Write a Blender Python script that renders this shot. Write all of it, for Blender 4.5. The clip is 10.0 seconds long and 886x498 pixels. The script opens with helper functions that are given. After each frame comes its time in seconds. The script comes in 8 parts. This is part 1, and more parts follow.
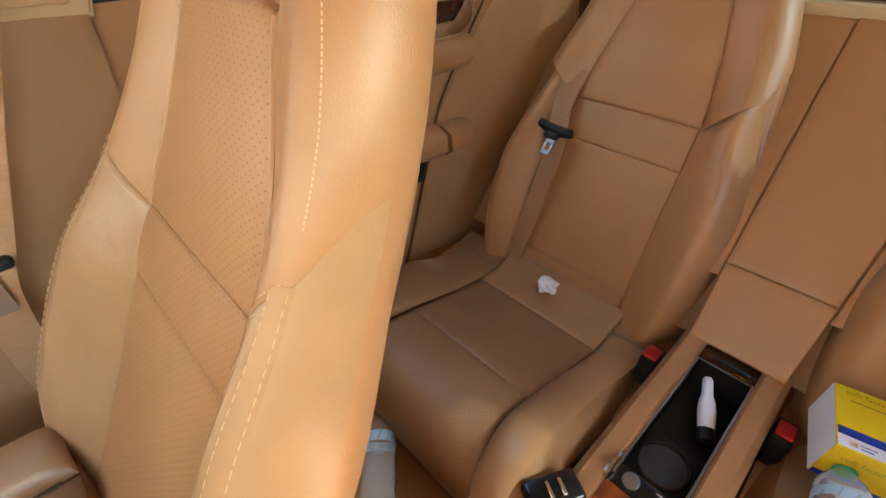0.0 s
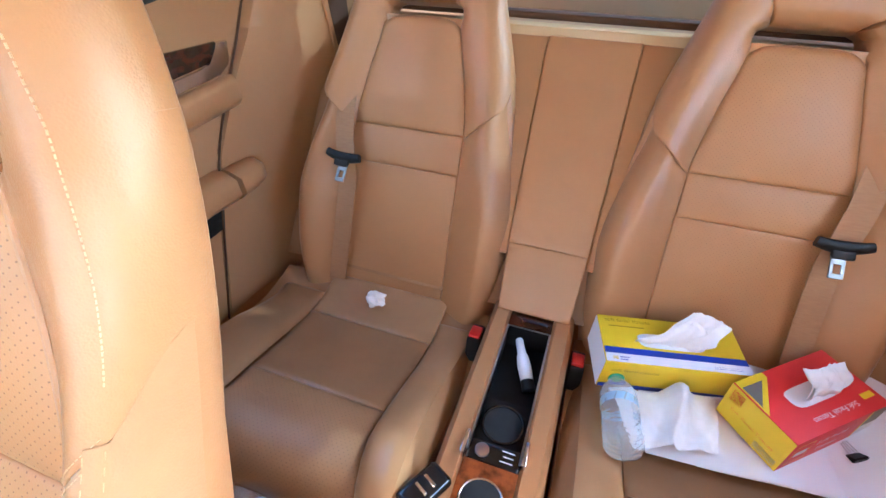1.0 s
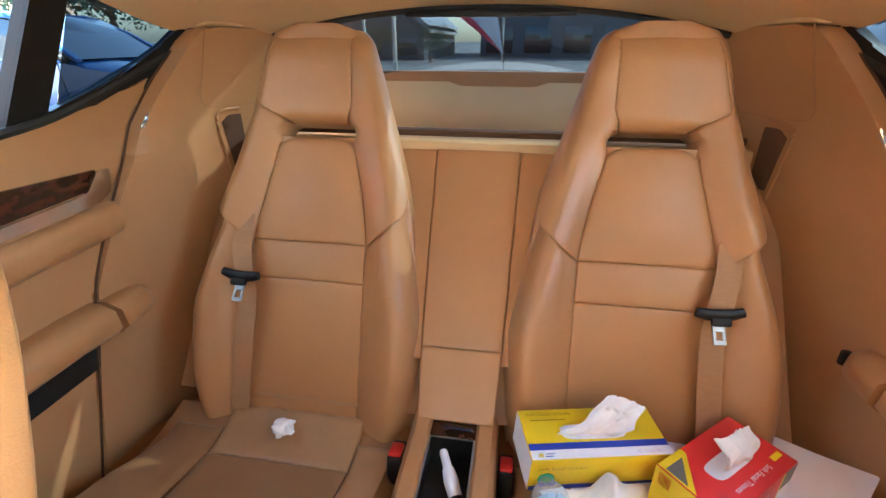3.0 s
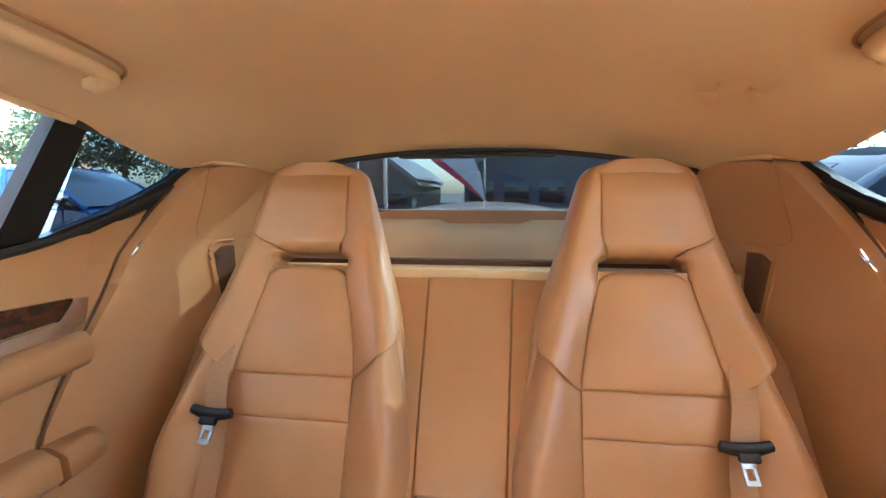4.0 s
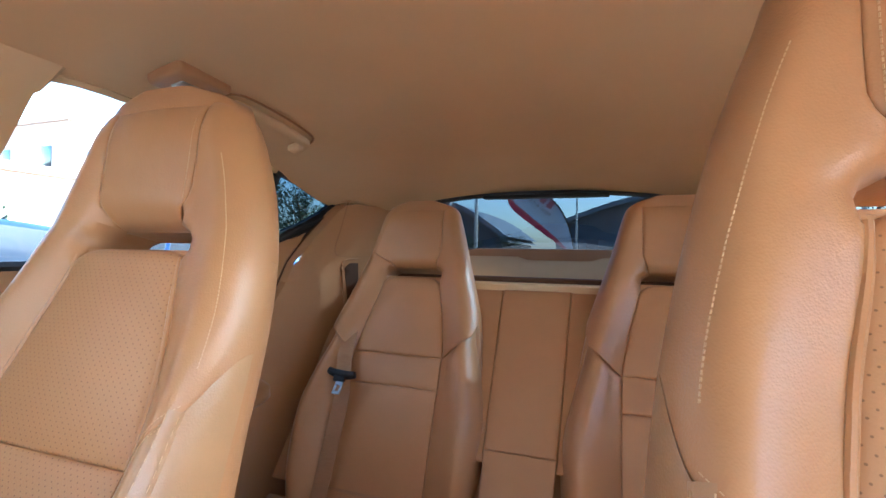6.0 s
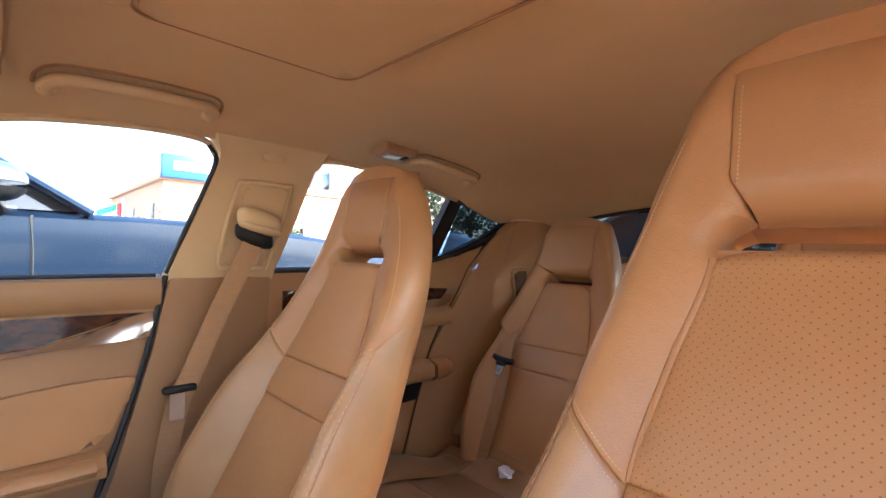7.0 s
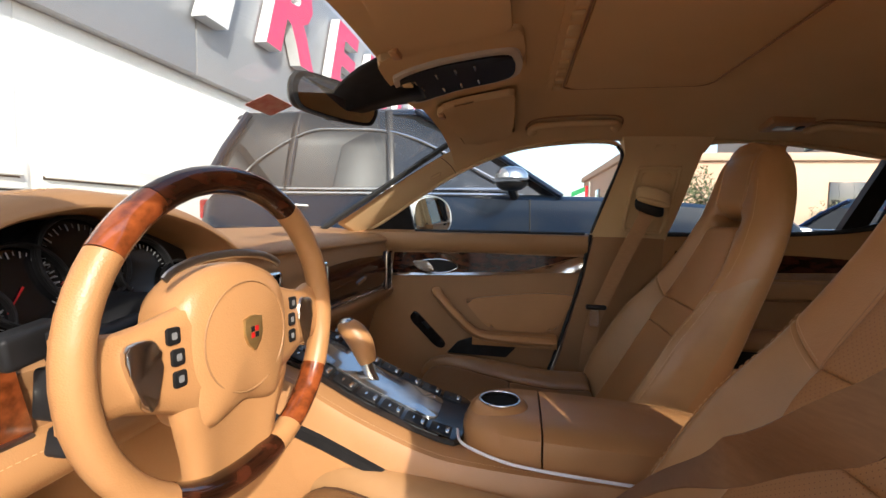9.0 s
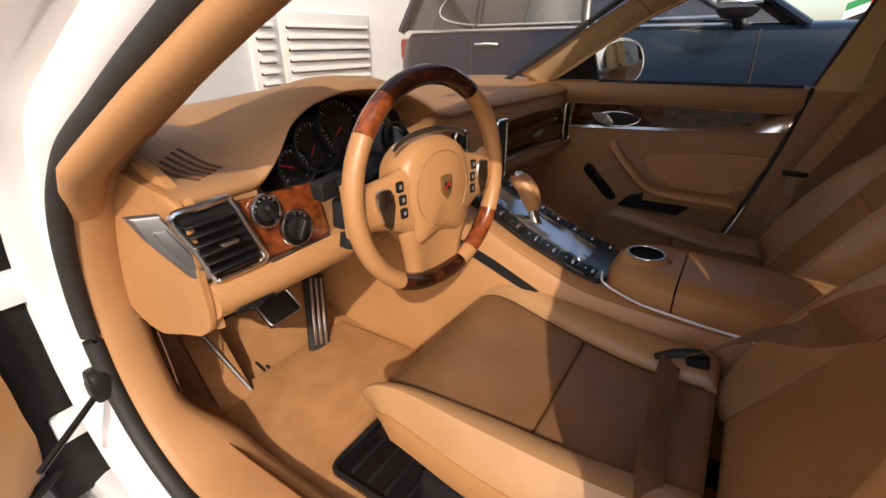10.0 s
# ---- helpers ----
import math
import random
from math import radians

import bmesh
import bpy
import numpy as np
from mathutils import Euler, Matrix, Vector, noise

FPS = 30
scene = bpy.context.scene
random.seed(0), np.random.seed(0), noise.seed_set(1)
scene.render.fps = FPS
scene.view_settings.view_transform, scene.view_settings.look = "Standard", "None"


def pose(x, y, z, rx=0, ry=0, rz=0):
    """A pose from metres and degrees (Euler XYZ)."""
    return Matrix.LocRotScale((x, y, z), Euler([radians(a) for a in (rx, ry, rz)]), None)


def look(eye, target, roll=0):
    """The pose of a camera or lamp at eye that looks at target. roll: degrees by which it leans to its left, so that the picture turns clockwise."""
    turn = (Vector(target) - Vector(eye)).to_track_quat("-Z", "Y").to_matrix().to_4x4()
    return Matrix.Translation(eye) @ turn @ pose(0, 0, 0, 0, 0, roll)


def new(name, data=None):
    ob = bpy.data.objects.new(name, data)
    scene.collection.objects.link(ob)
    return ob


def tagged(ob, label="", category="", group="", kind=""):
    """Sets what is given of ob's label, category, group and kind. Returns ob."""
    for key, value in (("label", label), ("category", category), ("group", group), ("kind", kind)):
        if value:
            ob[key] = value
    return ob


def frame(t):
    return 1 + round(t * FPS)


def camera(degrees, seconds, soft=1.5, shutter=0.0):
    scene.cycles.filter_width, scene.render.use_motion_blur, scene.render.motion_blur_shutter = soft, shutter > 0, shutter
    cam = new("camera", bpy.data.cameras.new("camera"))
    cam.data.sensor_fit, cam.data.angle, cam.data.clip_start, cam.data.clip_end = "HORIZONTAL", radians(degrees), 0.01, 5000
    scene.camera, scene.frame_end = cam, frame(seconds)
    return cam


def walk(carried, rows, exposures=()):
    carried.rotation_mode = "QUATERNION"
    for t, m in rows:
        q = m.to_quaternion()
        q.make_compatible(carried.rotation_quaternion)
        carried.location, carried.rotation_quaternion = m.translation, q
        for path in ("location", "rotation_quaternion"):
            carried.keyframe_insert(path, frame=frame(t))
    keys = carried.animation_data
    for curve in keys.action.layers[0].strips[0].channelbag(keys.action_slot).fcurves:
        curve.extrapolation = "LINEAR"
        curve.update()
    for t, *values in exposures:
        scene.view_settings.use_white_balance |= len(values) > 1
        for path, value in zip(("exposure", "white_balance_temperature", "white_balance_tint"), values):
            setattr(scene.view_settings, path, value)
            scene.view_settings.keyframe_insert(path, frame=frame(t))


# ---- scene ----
cam = camera(89.0, 10.0, soft=1.5)
PATH = [
    (0, (-0.027, -0.048, 1.044), (1.139, -1.136, -0.163), -1.1),
    (0.5, (-0.05, -0.066, 1.121), (0.727, -1.429, -0.119), -0.6),
    (1, (-0.049, -0.059, 1.125), (0.488, -1.539, -0.108), 0.2),
    (1.5, (-0.049, -0.06, 1.126), (0.338, -1.598, -0.094), 0.3),
    (2, (-0.067, -0.061, 1.134), (0.24, -1.609, -0.094), 0.7),
    (2.5, (-0.085, -0.071, 1.118), (0.221, -1.762, 0.095), 0.1),
    (3, (-0.088, -0.079, 1.12), (0.204, -1.87, 0.281), -0.0),
    (3.2, (-0.085, -0.081, 1.12), (0.202, -1.922, 0.395), -0.0),
    (4.5, (-0.073, -0.1, 1.062), (0.184, -2.081, 0.978), -0.2),
    (5, (-0.08, -0.032, 1.059), (0.187, -2.014, 1.014), -0.2),
    (5.2, (-0.084, 0.015, 1.034), (0.192, -1.966, 1.021), -0.3),
    (6.3, (-0.24, 0.266, 0.99), (0.655, -1.523, 0.989), 1.2),
    (6.5, (-0.3, 0.299, 0.981), (0.766, -1.394, 0.974), 1.1),
    (7, (-0.464, 0.357, 1.024), (0.969, -1.038, 1.035), 1.2),
    (7.5, (-0.558, 0.368, 1.044), (1.14, -0.686, 1.12), 1.2),
    (8, (-0.688, 0.359, 1.043), (1.187, -0.33, 1.151), 2.1),
    (8.5, (-0.857, 0.365, 1.036), (1.133, 0.157, 1.035), 2.7),
    (9, (-0.947, 0.344, 1.005), (1.021, 0.671, 0.867), 1.1),
    (9.5, (-1.016, 0.319, 1.01), (0.79, 1.042, 0.545), 0.1),
    (10, (-1.096, 0.249, 1.088), (0.431, 1.238, 0.257), -0.5),
]
walk(cam, [(t, look(eye, target, roll)) for t, eye, target, roll in PATH], exposures=[(0.0, 3.9, 5850, -4), (0.5, 4.42, 4500, -8), (1.0, 4.62, 4680, -1), (1.5, 4.68, 4480, 3), (2.0, 4.76, 4480, 2), (2.5, 4.8, 4650, -1), (3.0, 4.45, 5550, -3), (4.5, 4.62, 5480, -2), (5.0, 4.22, 5480, 3), (6.5, 3.5, 4600, 0), (7.0, 3.2, 5600, 8), (7.5, 2.98, 5900, 9), (8.0, 2.76, 6700, 10), (8.5, 2.14, 6750, 11), (9.0, 1.4, 6450, 10), (9.5, 1.13, 6650, 14), (10.0, 0.80, 6950, 17)])


# ---- light ----
SUN = Vector((-0.612, -0.428, 0.495)).normalized()      # towards the sun
world = bpy.data.worlds.new("sky")
scene.world = world
world.use_nodes = True
wn = world.node_tree.nodes
sky = wn.new("ShaderNodeTexSky")
sky.sky_type, sky.sun_disc = "NISHITA", False
sky.sun_elevation = math.asin(SUN.z)
sky.sun_rotation = math.atan2(SUN.x, SUN.y)
sky.dust_density = 2.0
wn["Background"].inputs["Strength"].default_value = 0.15
world.node_tree.links.new(sky.outputs["Color"], wn["Background"].inputs["Color"])
sun = new("sun", bpy.data.lights.new("sun", "SUN"))
sun.data.energy, sun.data.angle, sun.data.color = 2.3, radians(0.55), (1.0, 0.93, 0.82)
sun.matrix_world = look(SUN * 20, (0, 0, 0))


# ---- materials ----
def material(name, color, rough=0.5, metal=0.0, second=None, scale=6.0, grain=0.0, grain_scale=300.0, bump=0.0,
             coat=0.0, spec=0.5, mix_lo=0.35, mix_hi=0.7, rough_var=0.0, stretch=None, crease=0.0):
    """Principled material with a slow change between two tones and a fine grain in relief."""
    m = bpy.data.materials.new(name)
    m.use_nodes = True
    n, l = m.node_tree.nodes, m.node_tree.links
    b = n["Principled BSDF"]
    b.inputs["Roughness"].default_value = rough
    b.inputs["Metallic"].default_value = metal
    b.inputs["Coat Weight"].default_value = coat
    b.inputs["Coat Roughness"].default_value = 0.04
    b.inputs["Specular IOR Level"].default_value = spec
    b.inputs["Base Color"].default_value = (*color, 1)
    tc = n.new("ShaderNodeTexCoord")
    mp = n.new("ShaderNodeMapping")
    l.new(tc.outputs["Object"], mp.inputs["Vector"])
    if stretch:
        mp.inputs["Scale"].default_value = stretch
    if second:
        t = n.new("ShaderNodeTexNoise")
        t.inputs["Scale"].default_value, t.inputs["Detail"].default_value = scale, 6
        l.new(mp.outputs["Vector"], t.inputs["Vector"])
        r = n.new("ShaderNodeValToRGB")
        r.color_ramp.elements[0].position, r.color_ramp.elements[0].color = mix_lo, (*color, 1)
        r.color_ramp.elements[1].position, r.color_ramp.elements[1].color = mix_hi, (*second, 1)
        l.new(t.outputs["Fac"], r.inputs["Fac"])
        l.new(r.outputs["Color"], b.inputs["Base Color"])
        if rough_var:
            q = n.new("ShaderNodeMapRange")
            q.inputs["To Min"].default_value, q.inputs["To Max"].default_value = rough - rough_var, rough + rough_var
            l.new(t.outputs["Fac"], q.inputs["Value"])
            l.new(q.outputs["Result"], b.inputs["Roughness"])
    if bump:
        v = n.new("ShaderNodeTexVoronoi" if grain == 0 else "ShaderNodeTexNoise")
        v.inputs["Scale"].default_value = grain_scale
        l.new(mp.outputs["Vector"], v.inputs["Vector"])
        k = n.new("ShaderNodeBump")
        k.inputs["Strength"].default_value, k.inputs["Distance"].default_value = bump, 0.002
        l.new(v.outputs[0], k.inputs["Height"])
        l.new(k.outputs["Normal"], b.inputs["Normal"])
        if crease:
            # soft wrinkles of stretched hide
            z = n.new("ShaderNodeTexNoise")
            z.inputs["Scale"].default_value, z.inputs["Detail"].default_value, z.inputs["Distortion"].default_value = 11.0, 2, 0.6
            l.new(mp.outputs["Vector"], z.inputs["Vector"])
            y = n.new("ShaderNodeBump")
            y.inputs["Strength"].default_value, y.inputs["Distance"].default_value = crease, 0.012
            l.new(z.outputs[0], y.inputs["Height"])
            l.new(y.outputs["Normal"], k.inputs["Normal"])
            # finer puckers between them
            f = n.new("ShaderNodeTexNoise")
            f.inputs["Scale"].default_value, f.inputs["Detail"].default_value, f.inputs["Distortion"].default_value = 75.0, 4, 0.8
            l.new(mp.outputs["Vector"], f.inputs["Vector"])
            u = n.new("ShaderNodeBump")
            u.inputs["Strength"].default_value, u.inputs["Distance"].default_value = min(1.0, crease), 0.0018
            l.new(f.outputs[0], u.inputs["Height"])
            l.new(u.outputs["Normal"], y.inputs["Normal"])
    return m


def perforate(m, pitch=0.0068, radius=0.115):
    """Adds rows of small dark holes to a leather, laid out on the pad's own metres."""
    n, l = m.node_tree.nodes, m.node_tree.links
    b = n["Principled BSDF"]
    uv = n.new("ShaderNodeUVMap")
    rot = n.new("ShaderNodeMapping")
    rot.inputs["Rotation"].default_value = (0, 0, radians(45))
    rot.inputs["Scale"].default_value = (1 / pitch, 1 / pitch, 1)
    l.new(uv.outputs["UV"], rot.inputs["Vector"])
    fr = n.new("ShaderNodeVectorMath")
    fr.operation = "FRACTION"
    l.new(rot.outputs["Vector"], fr.inputs[0])
    ds = n.new("ShaderNodeVectorMath")
    ds.operation = "DISTANCE"
    ds.inputs[1].default_value = (0.5, 0.5, 0)
    l.new(fr.outputs["Vector"], ds.inputs[0])
    st = n.new("ShaderNodeMapRange")
    st.inputs["From Min"].default_value, st.inputs["From Max"].default_value = radius * 0.8, radius * 1.2
    st.inputs["To Min"].default_value, st.inputs["To Max"].default_value = 0.52, 0.0
    l.new(ds.outputs["Value"], st.inputs["Value"])
    mx = n.new("ShaderNodeMix")
    mx.data_type = "RGBA"
    mx.inputs["B"].default_value = (0.03, 0.012, 0.006, 1)
    old = b.inputs["Base Color"].links[0].from_socket
    l.new(st.outputs["Result"], mx.inputs["Factor"])
    l.new(old, mx.inputs["A"])
    l.new(mx.outputs["Result"], b.inputs["Base Color"])
    return m


TAN, TAN2 = (0.42, 0.212, 0.086), (0.38, 0.185, 0.071)
M_LEATHER = material("tan_leather", TAN, 0.37, second=TAN2, scale=5, bump=0.12, grain_scale=520, spec=0.45, rough_var=0.07, crease=0.18)
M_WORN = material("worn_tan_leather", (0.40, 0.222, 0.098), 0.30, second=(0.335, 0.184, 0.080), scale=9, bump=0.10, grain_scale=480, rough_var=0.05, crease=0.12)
# rubbed brown cushion leather, its tone deepened to carry some shade
M_CUSHION = material("rubbed_shaded_leather", (0.24, 0.124, 0.053), 0.32, second=(0.29, 0.154, 0.067), scale=8, bump=0.10, grain_scale=480, rough_var=0.06, crease=0.14)
M_PERF = perforate(material("perforated_leather", TAN, 0.46, second=TAN2, scale=5, bump=0.10, grain_scale=520, spec=0.4))
# brown front cushion leather, darkened further to stand in for a cast shadow
M_SEATSHADE = material("shade_darkened_seat_leather", (0.165, 0.080, 0.033), 0.33, second=(0.21, 0.106, 0.045), scale=8, bump=0.10, grain_scale=480, rough_var=0.06, crease=0.14)
M_PERFFINE = perforate(material("finely_pierced_leather", TAN, 0.44, second=TAN2, scale=5, bump=0.10, grain_scale=520, spec=0.4, crease=0.12), 0.0058, 0.085)
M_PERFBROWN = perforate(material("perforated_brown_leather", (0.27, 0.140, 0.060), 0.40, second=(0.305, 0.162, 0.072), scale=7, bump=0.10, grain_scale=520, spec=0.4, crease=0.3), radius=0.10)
M_TRIM = material("tan_soft_trim", (0.42, 0.220, 0.094), 0.5, second=(0.38, 0.190, 0.077), scale=4, bump=0.10, grain_scale=650, spec=0.35, crease=0.12)
M_DARKTRIM = material("brown_dash_leather", (0.33, 0.175, 0.078), 0.48, second=(0.29, 0.150, 0.064), scale=4, bump=0.12, grain_scale=600, spec=0.35)
M_LINER = material("headliner_suede", (0.62, 0.425, 0.235), 0.95, second=(0.58, 0.390, 0.205), scale=3, grain=1, bump=0.15, grain_scale=900, spec=0.1)
M_CREAM = material("pale_pillar_cloth", (0.60, 0.425, 0.235), 0.85, second=(0.56, 0.385, 0.205), scale=4, grain=1, bump=0.12, grain_scale=900, spec=0.15)
M_CARPET = material("tan_carpet", (0.42, 0.215, 0.090), 0.98, second=(0.34, 0.165, 0.066), scale=14, grain=1, bump=0.8, grain_scale=700, spec=0.05)
M_BELT = material("tan_belt_webbing", (0.38, 0.205, 0.092), 0.6, second=(0.34, 0.18, 0.08), scale=60, grain=1, bump=0.3, grain_scale=1200, stretch=(1, 1, 6))
# same webbing in a darker tone, imitating shade on the driver's belt
M_BELTSHADE = material("shaded_tan_webbing", (0.19, 0.095, 0.040), 0.6, second=(0.16, 0.078, 0.032), scale=60, grain=1, bump=0.3, grain_scale=1200, stretch=(1, 1, 6))
M_THREAD = material("pale_thread", (0.60, 0.39, 0.20), 0.7, second=(0.54, 0.34, 0.17), scale=300)
M_SEAM = material("dark_seam", (0.085, 0.038, 0.016), 0.9)
M_BLACK = material("black_plastic", (0.009, 0.009, 0.0095), 0.45, second=(0.015, 0.015, 0.016), scale=30, bump=0.06, grain_scale=900, spec=0.22)
M_GLOSS = material("gloss_black_plastic", (0.006, 0.006, 0.007), 0.20, second=(0.010, 0.010, 0.011), scale=20, coat=0.2)
M_CUPBLACK = material("matt_black_cup_lining", (0.010, 0.010, 0.010), 0.9, second=(0.016, 0.016, 0.016), scale=40, spec=0.1)
M_RUBBER = material("black_rubber", (0.014, 0.014, 0.014), 0.7, second=(0.022, 0.022, 0.022), scale=40)
M_CHROME = material("satin_chrome", (0.72, 0.71, 0.69), 0.2, 1.0, second=(0.66, 0.65, 0.63), scale=20)
M_STEEL = material("brushed_steel", (0.55, 0.54, 0.52), 0.32, 1.0, second=(0.48, 0.47, 0.45), scale=40)
M_WOOD = material("polished_burl_wood", (0.060, 0.016, 0.007), 0.12, second=(0.014, 0.005, 0.0025), scale=26, coat=0.4, spec=0.35, mix_lo=0.4, mix_hi=0.62, stretch=(1, 1, 2.2))
M_BURL = material("red_burl_wood", (0.26, 0.062, 0.016), 0.14, second=(0.085, 0.020, 0.006), scale=55, coat=0.8, mix_lo=0.4, mix_hi=0.68)
M_RED = material("red_plastic", (0.55, 0.012, 0.012), 0.4, second=(0.48, 0.01, 0.01), scale=40)
M_WHITE = material("white_car_paint", (0.74, 0.74, 0.73), 0.22, second=(0.76, 0.76, 0.75), scale=8, coat=0.6)
M_PAPER = material("white_paper", (0.82, 0.81, 0.84), 0.8, second=(0.78, 0.77, 0.80), scale=12, spec=0.2)
M_TISSUE = material("white_tissue", (0.85, 0.84, 0.83), 0.95, second=(0.80, 0.79, 0.78), scale=80, grain=1, bump=0.2, grain_scale=300, spec=0.1)


def glass_material(name, tint, rough=0.0, body=0.06, veil=0.0):
    """Thin window glass: mostly see-through, with a surface sheen."""
    m = bpy.data.materials.new(name)
    m.use_nodes = True
    n, l = m.node_tree.nodes, m.node_tree.links
    n.remove(n["Principled BSDF"])
    tr, gl, mx = n.new("ShaderNodeBsdfTransparent"), n.new("ShaderNodeBsdfGlossy"), n.new("ShaderNodeMixShader")
    lw, pw, ad = n.new("ShaderNodeLayerWeight"), n.new("ShaderNodeMath"), n.new("ShaderNodeMath")
    lw.inputs["Blend"].default_value = 0.5
    pw.operation, ad.operation = "POWER", "MULTIPLY_ADD"
    pw.inputs[1].default_value = 4.5
    ad.inputs[1].default_value, ad.inputs[2].default_value = 0.32, body * 0.5
    l.new(lw.outputs["Facing"], pw.inputs[0])
    l.new(pw.outputs[0], ad.inputs[0])
    tr.inputs["Color"].default_value = (*tint, 1)
    gl.inputs["Roughness"].default_value = rough
    l.new(ad.outputs[0], mx.inputs["Fac"])
    l.new(tr.outputs["BSDF"], mx.inputs[1])
    l.new(gl.outputs["BSDF"], mx.inputs[2])
    last = mx
    if veil:
        # thin tan film that glows in light, imitating the sunlit dashboard's reflection
        tl, df, d2, sp = n.new("ShaderNodeBsdfTranslucent"), n.new("ShaderNodeBsdfDiffuse"), n.new("ShaderNodeMixShader"), n.new("ShaderNodeMixShader")
        ns, mr = n.new("ShaderNodeTexNoise"), n.new("ShaderNodeMapRange")
        ns.inputs["Scale"].default_value, ns.inputs["Detail"].default_value = 7.0, 8
        mr.inputs["To Min"].default_value, mr.inputs["To Max"].default_value = veil * 0.6, veil * 1.4
        tl.inputs["Color"].default_value = df.inputs["Color"].default_value = (0.60, 0.50, 0.40, 1)
        l.new(tl.outputs["BSDF"], d2.inputs[1])
        l.new(df.outputs["BSDF"], d2.inputs[2])
        l.new(ns.outputs["Fac"], mr.inputs["Value"])
        l.new(mr.outputs["Result"], sp.inputs["Fac"])
        l.new(mx.outputs["Shader"], sp.inputs[1])
        l.new(d2.outputs["Shader"], sp.inputs[2])
        last = sp
    l.new(last.outputs["Shader"], n["Material Output"].inputs["Surface"])
    return m


M_SCREEN = glass_material("veiled_windscreen_glass", (0.90, 0.94, 0.93), 0.0, 0.16, 0.09)
M_GLASS = glass_material("clear_window_glass", (0.90, 0.94, 0.93))
M_TINT = glass_material("tinted_window_glass", (0.046, 0.056, 0.064))
M_MIRROR = material("mirror_glass", (0.86, 0.87, 0.86), 0.02, 1.0)


# ---- tools ----
def part(name, bm, mat, parent=None, label="", sharp=38, category="", kind=""):
    """Links a bmesh as one mesh object, in world metres, under a thing or a part."""
    bmesh.ops.remove_doubles(bm, verts=bm.verts, dist=1e-6)
    bmesh.ops.recalc_face_normals(bm, faces=bm.faces)
    for f in bm.faces:
        f.smooth = True
    for e in bm.edges:
        if len(e.link_faces) == 2 and e.calc_face_angle(0) > radians(sharp):
            e.smooth = False
    me = bpy.data.meshes.new(name)
    bm.to_mesh(me)
    bm.free()
    me.materials.append(mat)
    ob = new(name, me)
    if parent:
        ob.parent = parent
        base = parent.matrix_basis
        p = parent.parent
        chain = parent.matrix_parent_inverse @ base
        if p:
            chain = p.matrix_basis @ chain
        ob.matrix_parent_inverse = chain.inverted()
    return tagged(ob, label, category, "", kind)


def thing(name, at, label, category, group="", kind=""):
    ob = new(name)
    ob.location = at
    ob.empty_display_size = 0.05
    return tagged(ob, label, category, group, kind)


def solo(name, bm, mat, label, category, group="", kind="", sharp=38):
    ob = part(name, bm, mat, None, label, sharp)
    return tagged(ob, label, category, group, kind)


def spline(pts, n=8):
    """A smooth line through the points, n steps to a stretch."""
    p = [np.array(q, float) for q in pts]
    p = [2 * p[0] - p[1]] + p + [2 * p[-1] - p[-2]]
    out = []
    for i in range(1, len(p) - 2):
        a, b, c, d = p[i - 1:i + 3]
        for k in range(n):
            t = k / n
            out.append(0.5 * (2 * b + (c - a) * t + (2 * a - 5 * b + 4 * c - d) * t * t + (3 * b - a - 3 * c + d) * t ** 3))
    out.append(p[-2])
    return out


def loop_spline(pts, n=6):
    p = [np.array(q, float) for q in pts]
    out, k = [], len(p)
    for i in range(k):
        a, b, c, d = p[i - 1], p[i], p[(i + 1) % k], p[(i + 2) % k]
        for j in range(n):
            t = j / n
            out.append(0.5 * (2 * b + (c - a) * t + (2 * a - 5 * b + 4 * c - d) * t * t + (3 * b - a - 3 * c + d) * t ** 3))
    return out


def ramp(*pairs):
    """A smooth function of one number through the given (x, y) pairs."""
    xs = np.array([p[0] for p in pairs], float)
    ys = np.array([p[1] for p in pairs], float)
    m = np.zeros(len(xs))
    d = np.diff(ys) / np.diff(xs)
    m[0], m[-1] = d[0], d[-1]
    for i in range(1, len(xs) - 1):
        m[i] = 0 if d[i - 1] * d[i] <= 0 else 2 * d[i - 1] * d[i] / (d[i - 1] + d[i])

    def f(x):
        x = min(max(x, xs[0]), xs[-1])
        i = min(int(np.searchsorted(xs, x, "right")) - 1, len(xs) - 2)
        h = xs[i + 1] - xs[i]
        t = (x - xs[i]) / h
        return float((2 * t ** 3 - 3 * t * t + 1) * ys[i] + (t ** 3 - 2 * t * t + t) * h * m[i]
                     + (3 * t * t - 2 * t ** 3) * ys[i + 1] + (t ** 3 - t * t) * h * m[i + 1])
    return f


def grid(bm, f, nu, nv, close=False, uv=None, us=None, vs=None):
    """A sheet of quads; f(s, r) gives a place, s and r from 0 to 1."""
    us = us or [i / nu for i in range(nu + 1)]
    vs = vs or [j / nv for j in range(nv + 1)]
    rows = [[bm.verts.new(f(s, r)) for s in (us[:-1] if close else us)] for r in vs]
    layer = bm.loops.layers.uv.verify() if uv else None
    k = len(rows[0])
    for j in range(len(rows) - 1):
        for i in range(k if close else k - 1):
            a = (i + 1) % k
            face = bm.faces.new((rows[j][i], rows[j][a], rows[j + 1][a], rows[j + 1][i]))
            if uv:
                for loop, (s, r) in zip(face.loops, ((us[i], vs[j]), (us[i + 1], vs[j]), (us[i + 1], vs[j + 1]), (us[i], vs[j + 1]))):
                    loop[layer].uv = uv(s, r)
    return rows


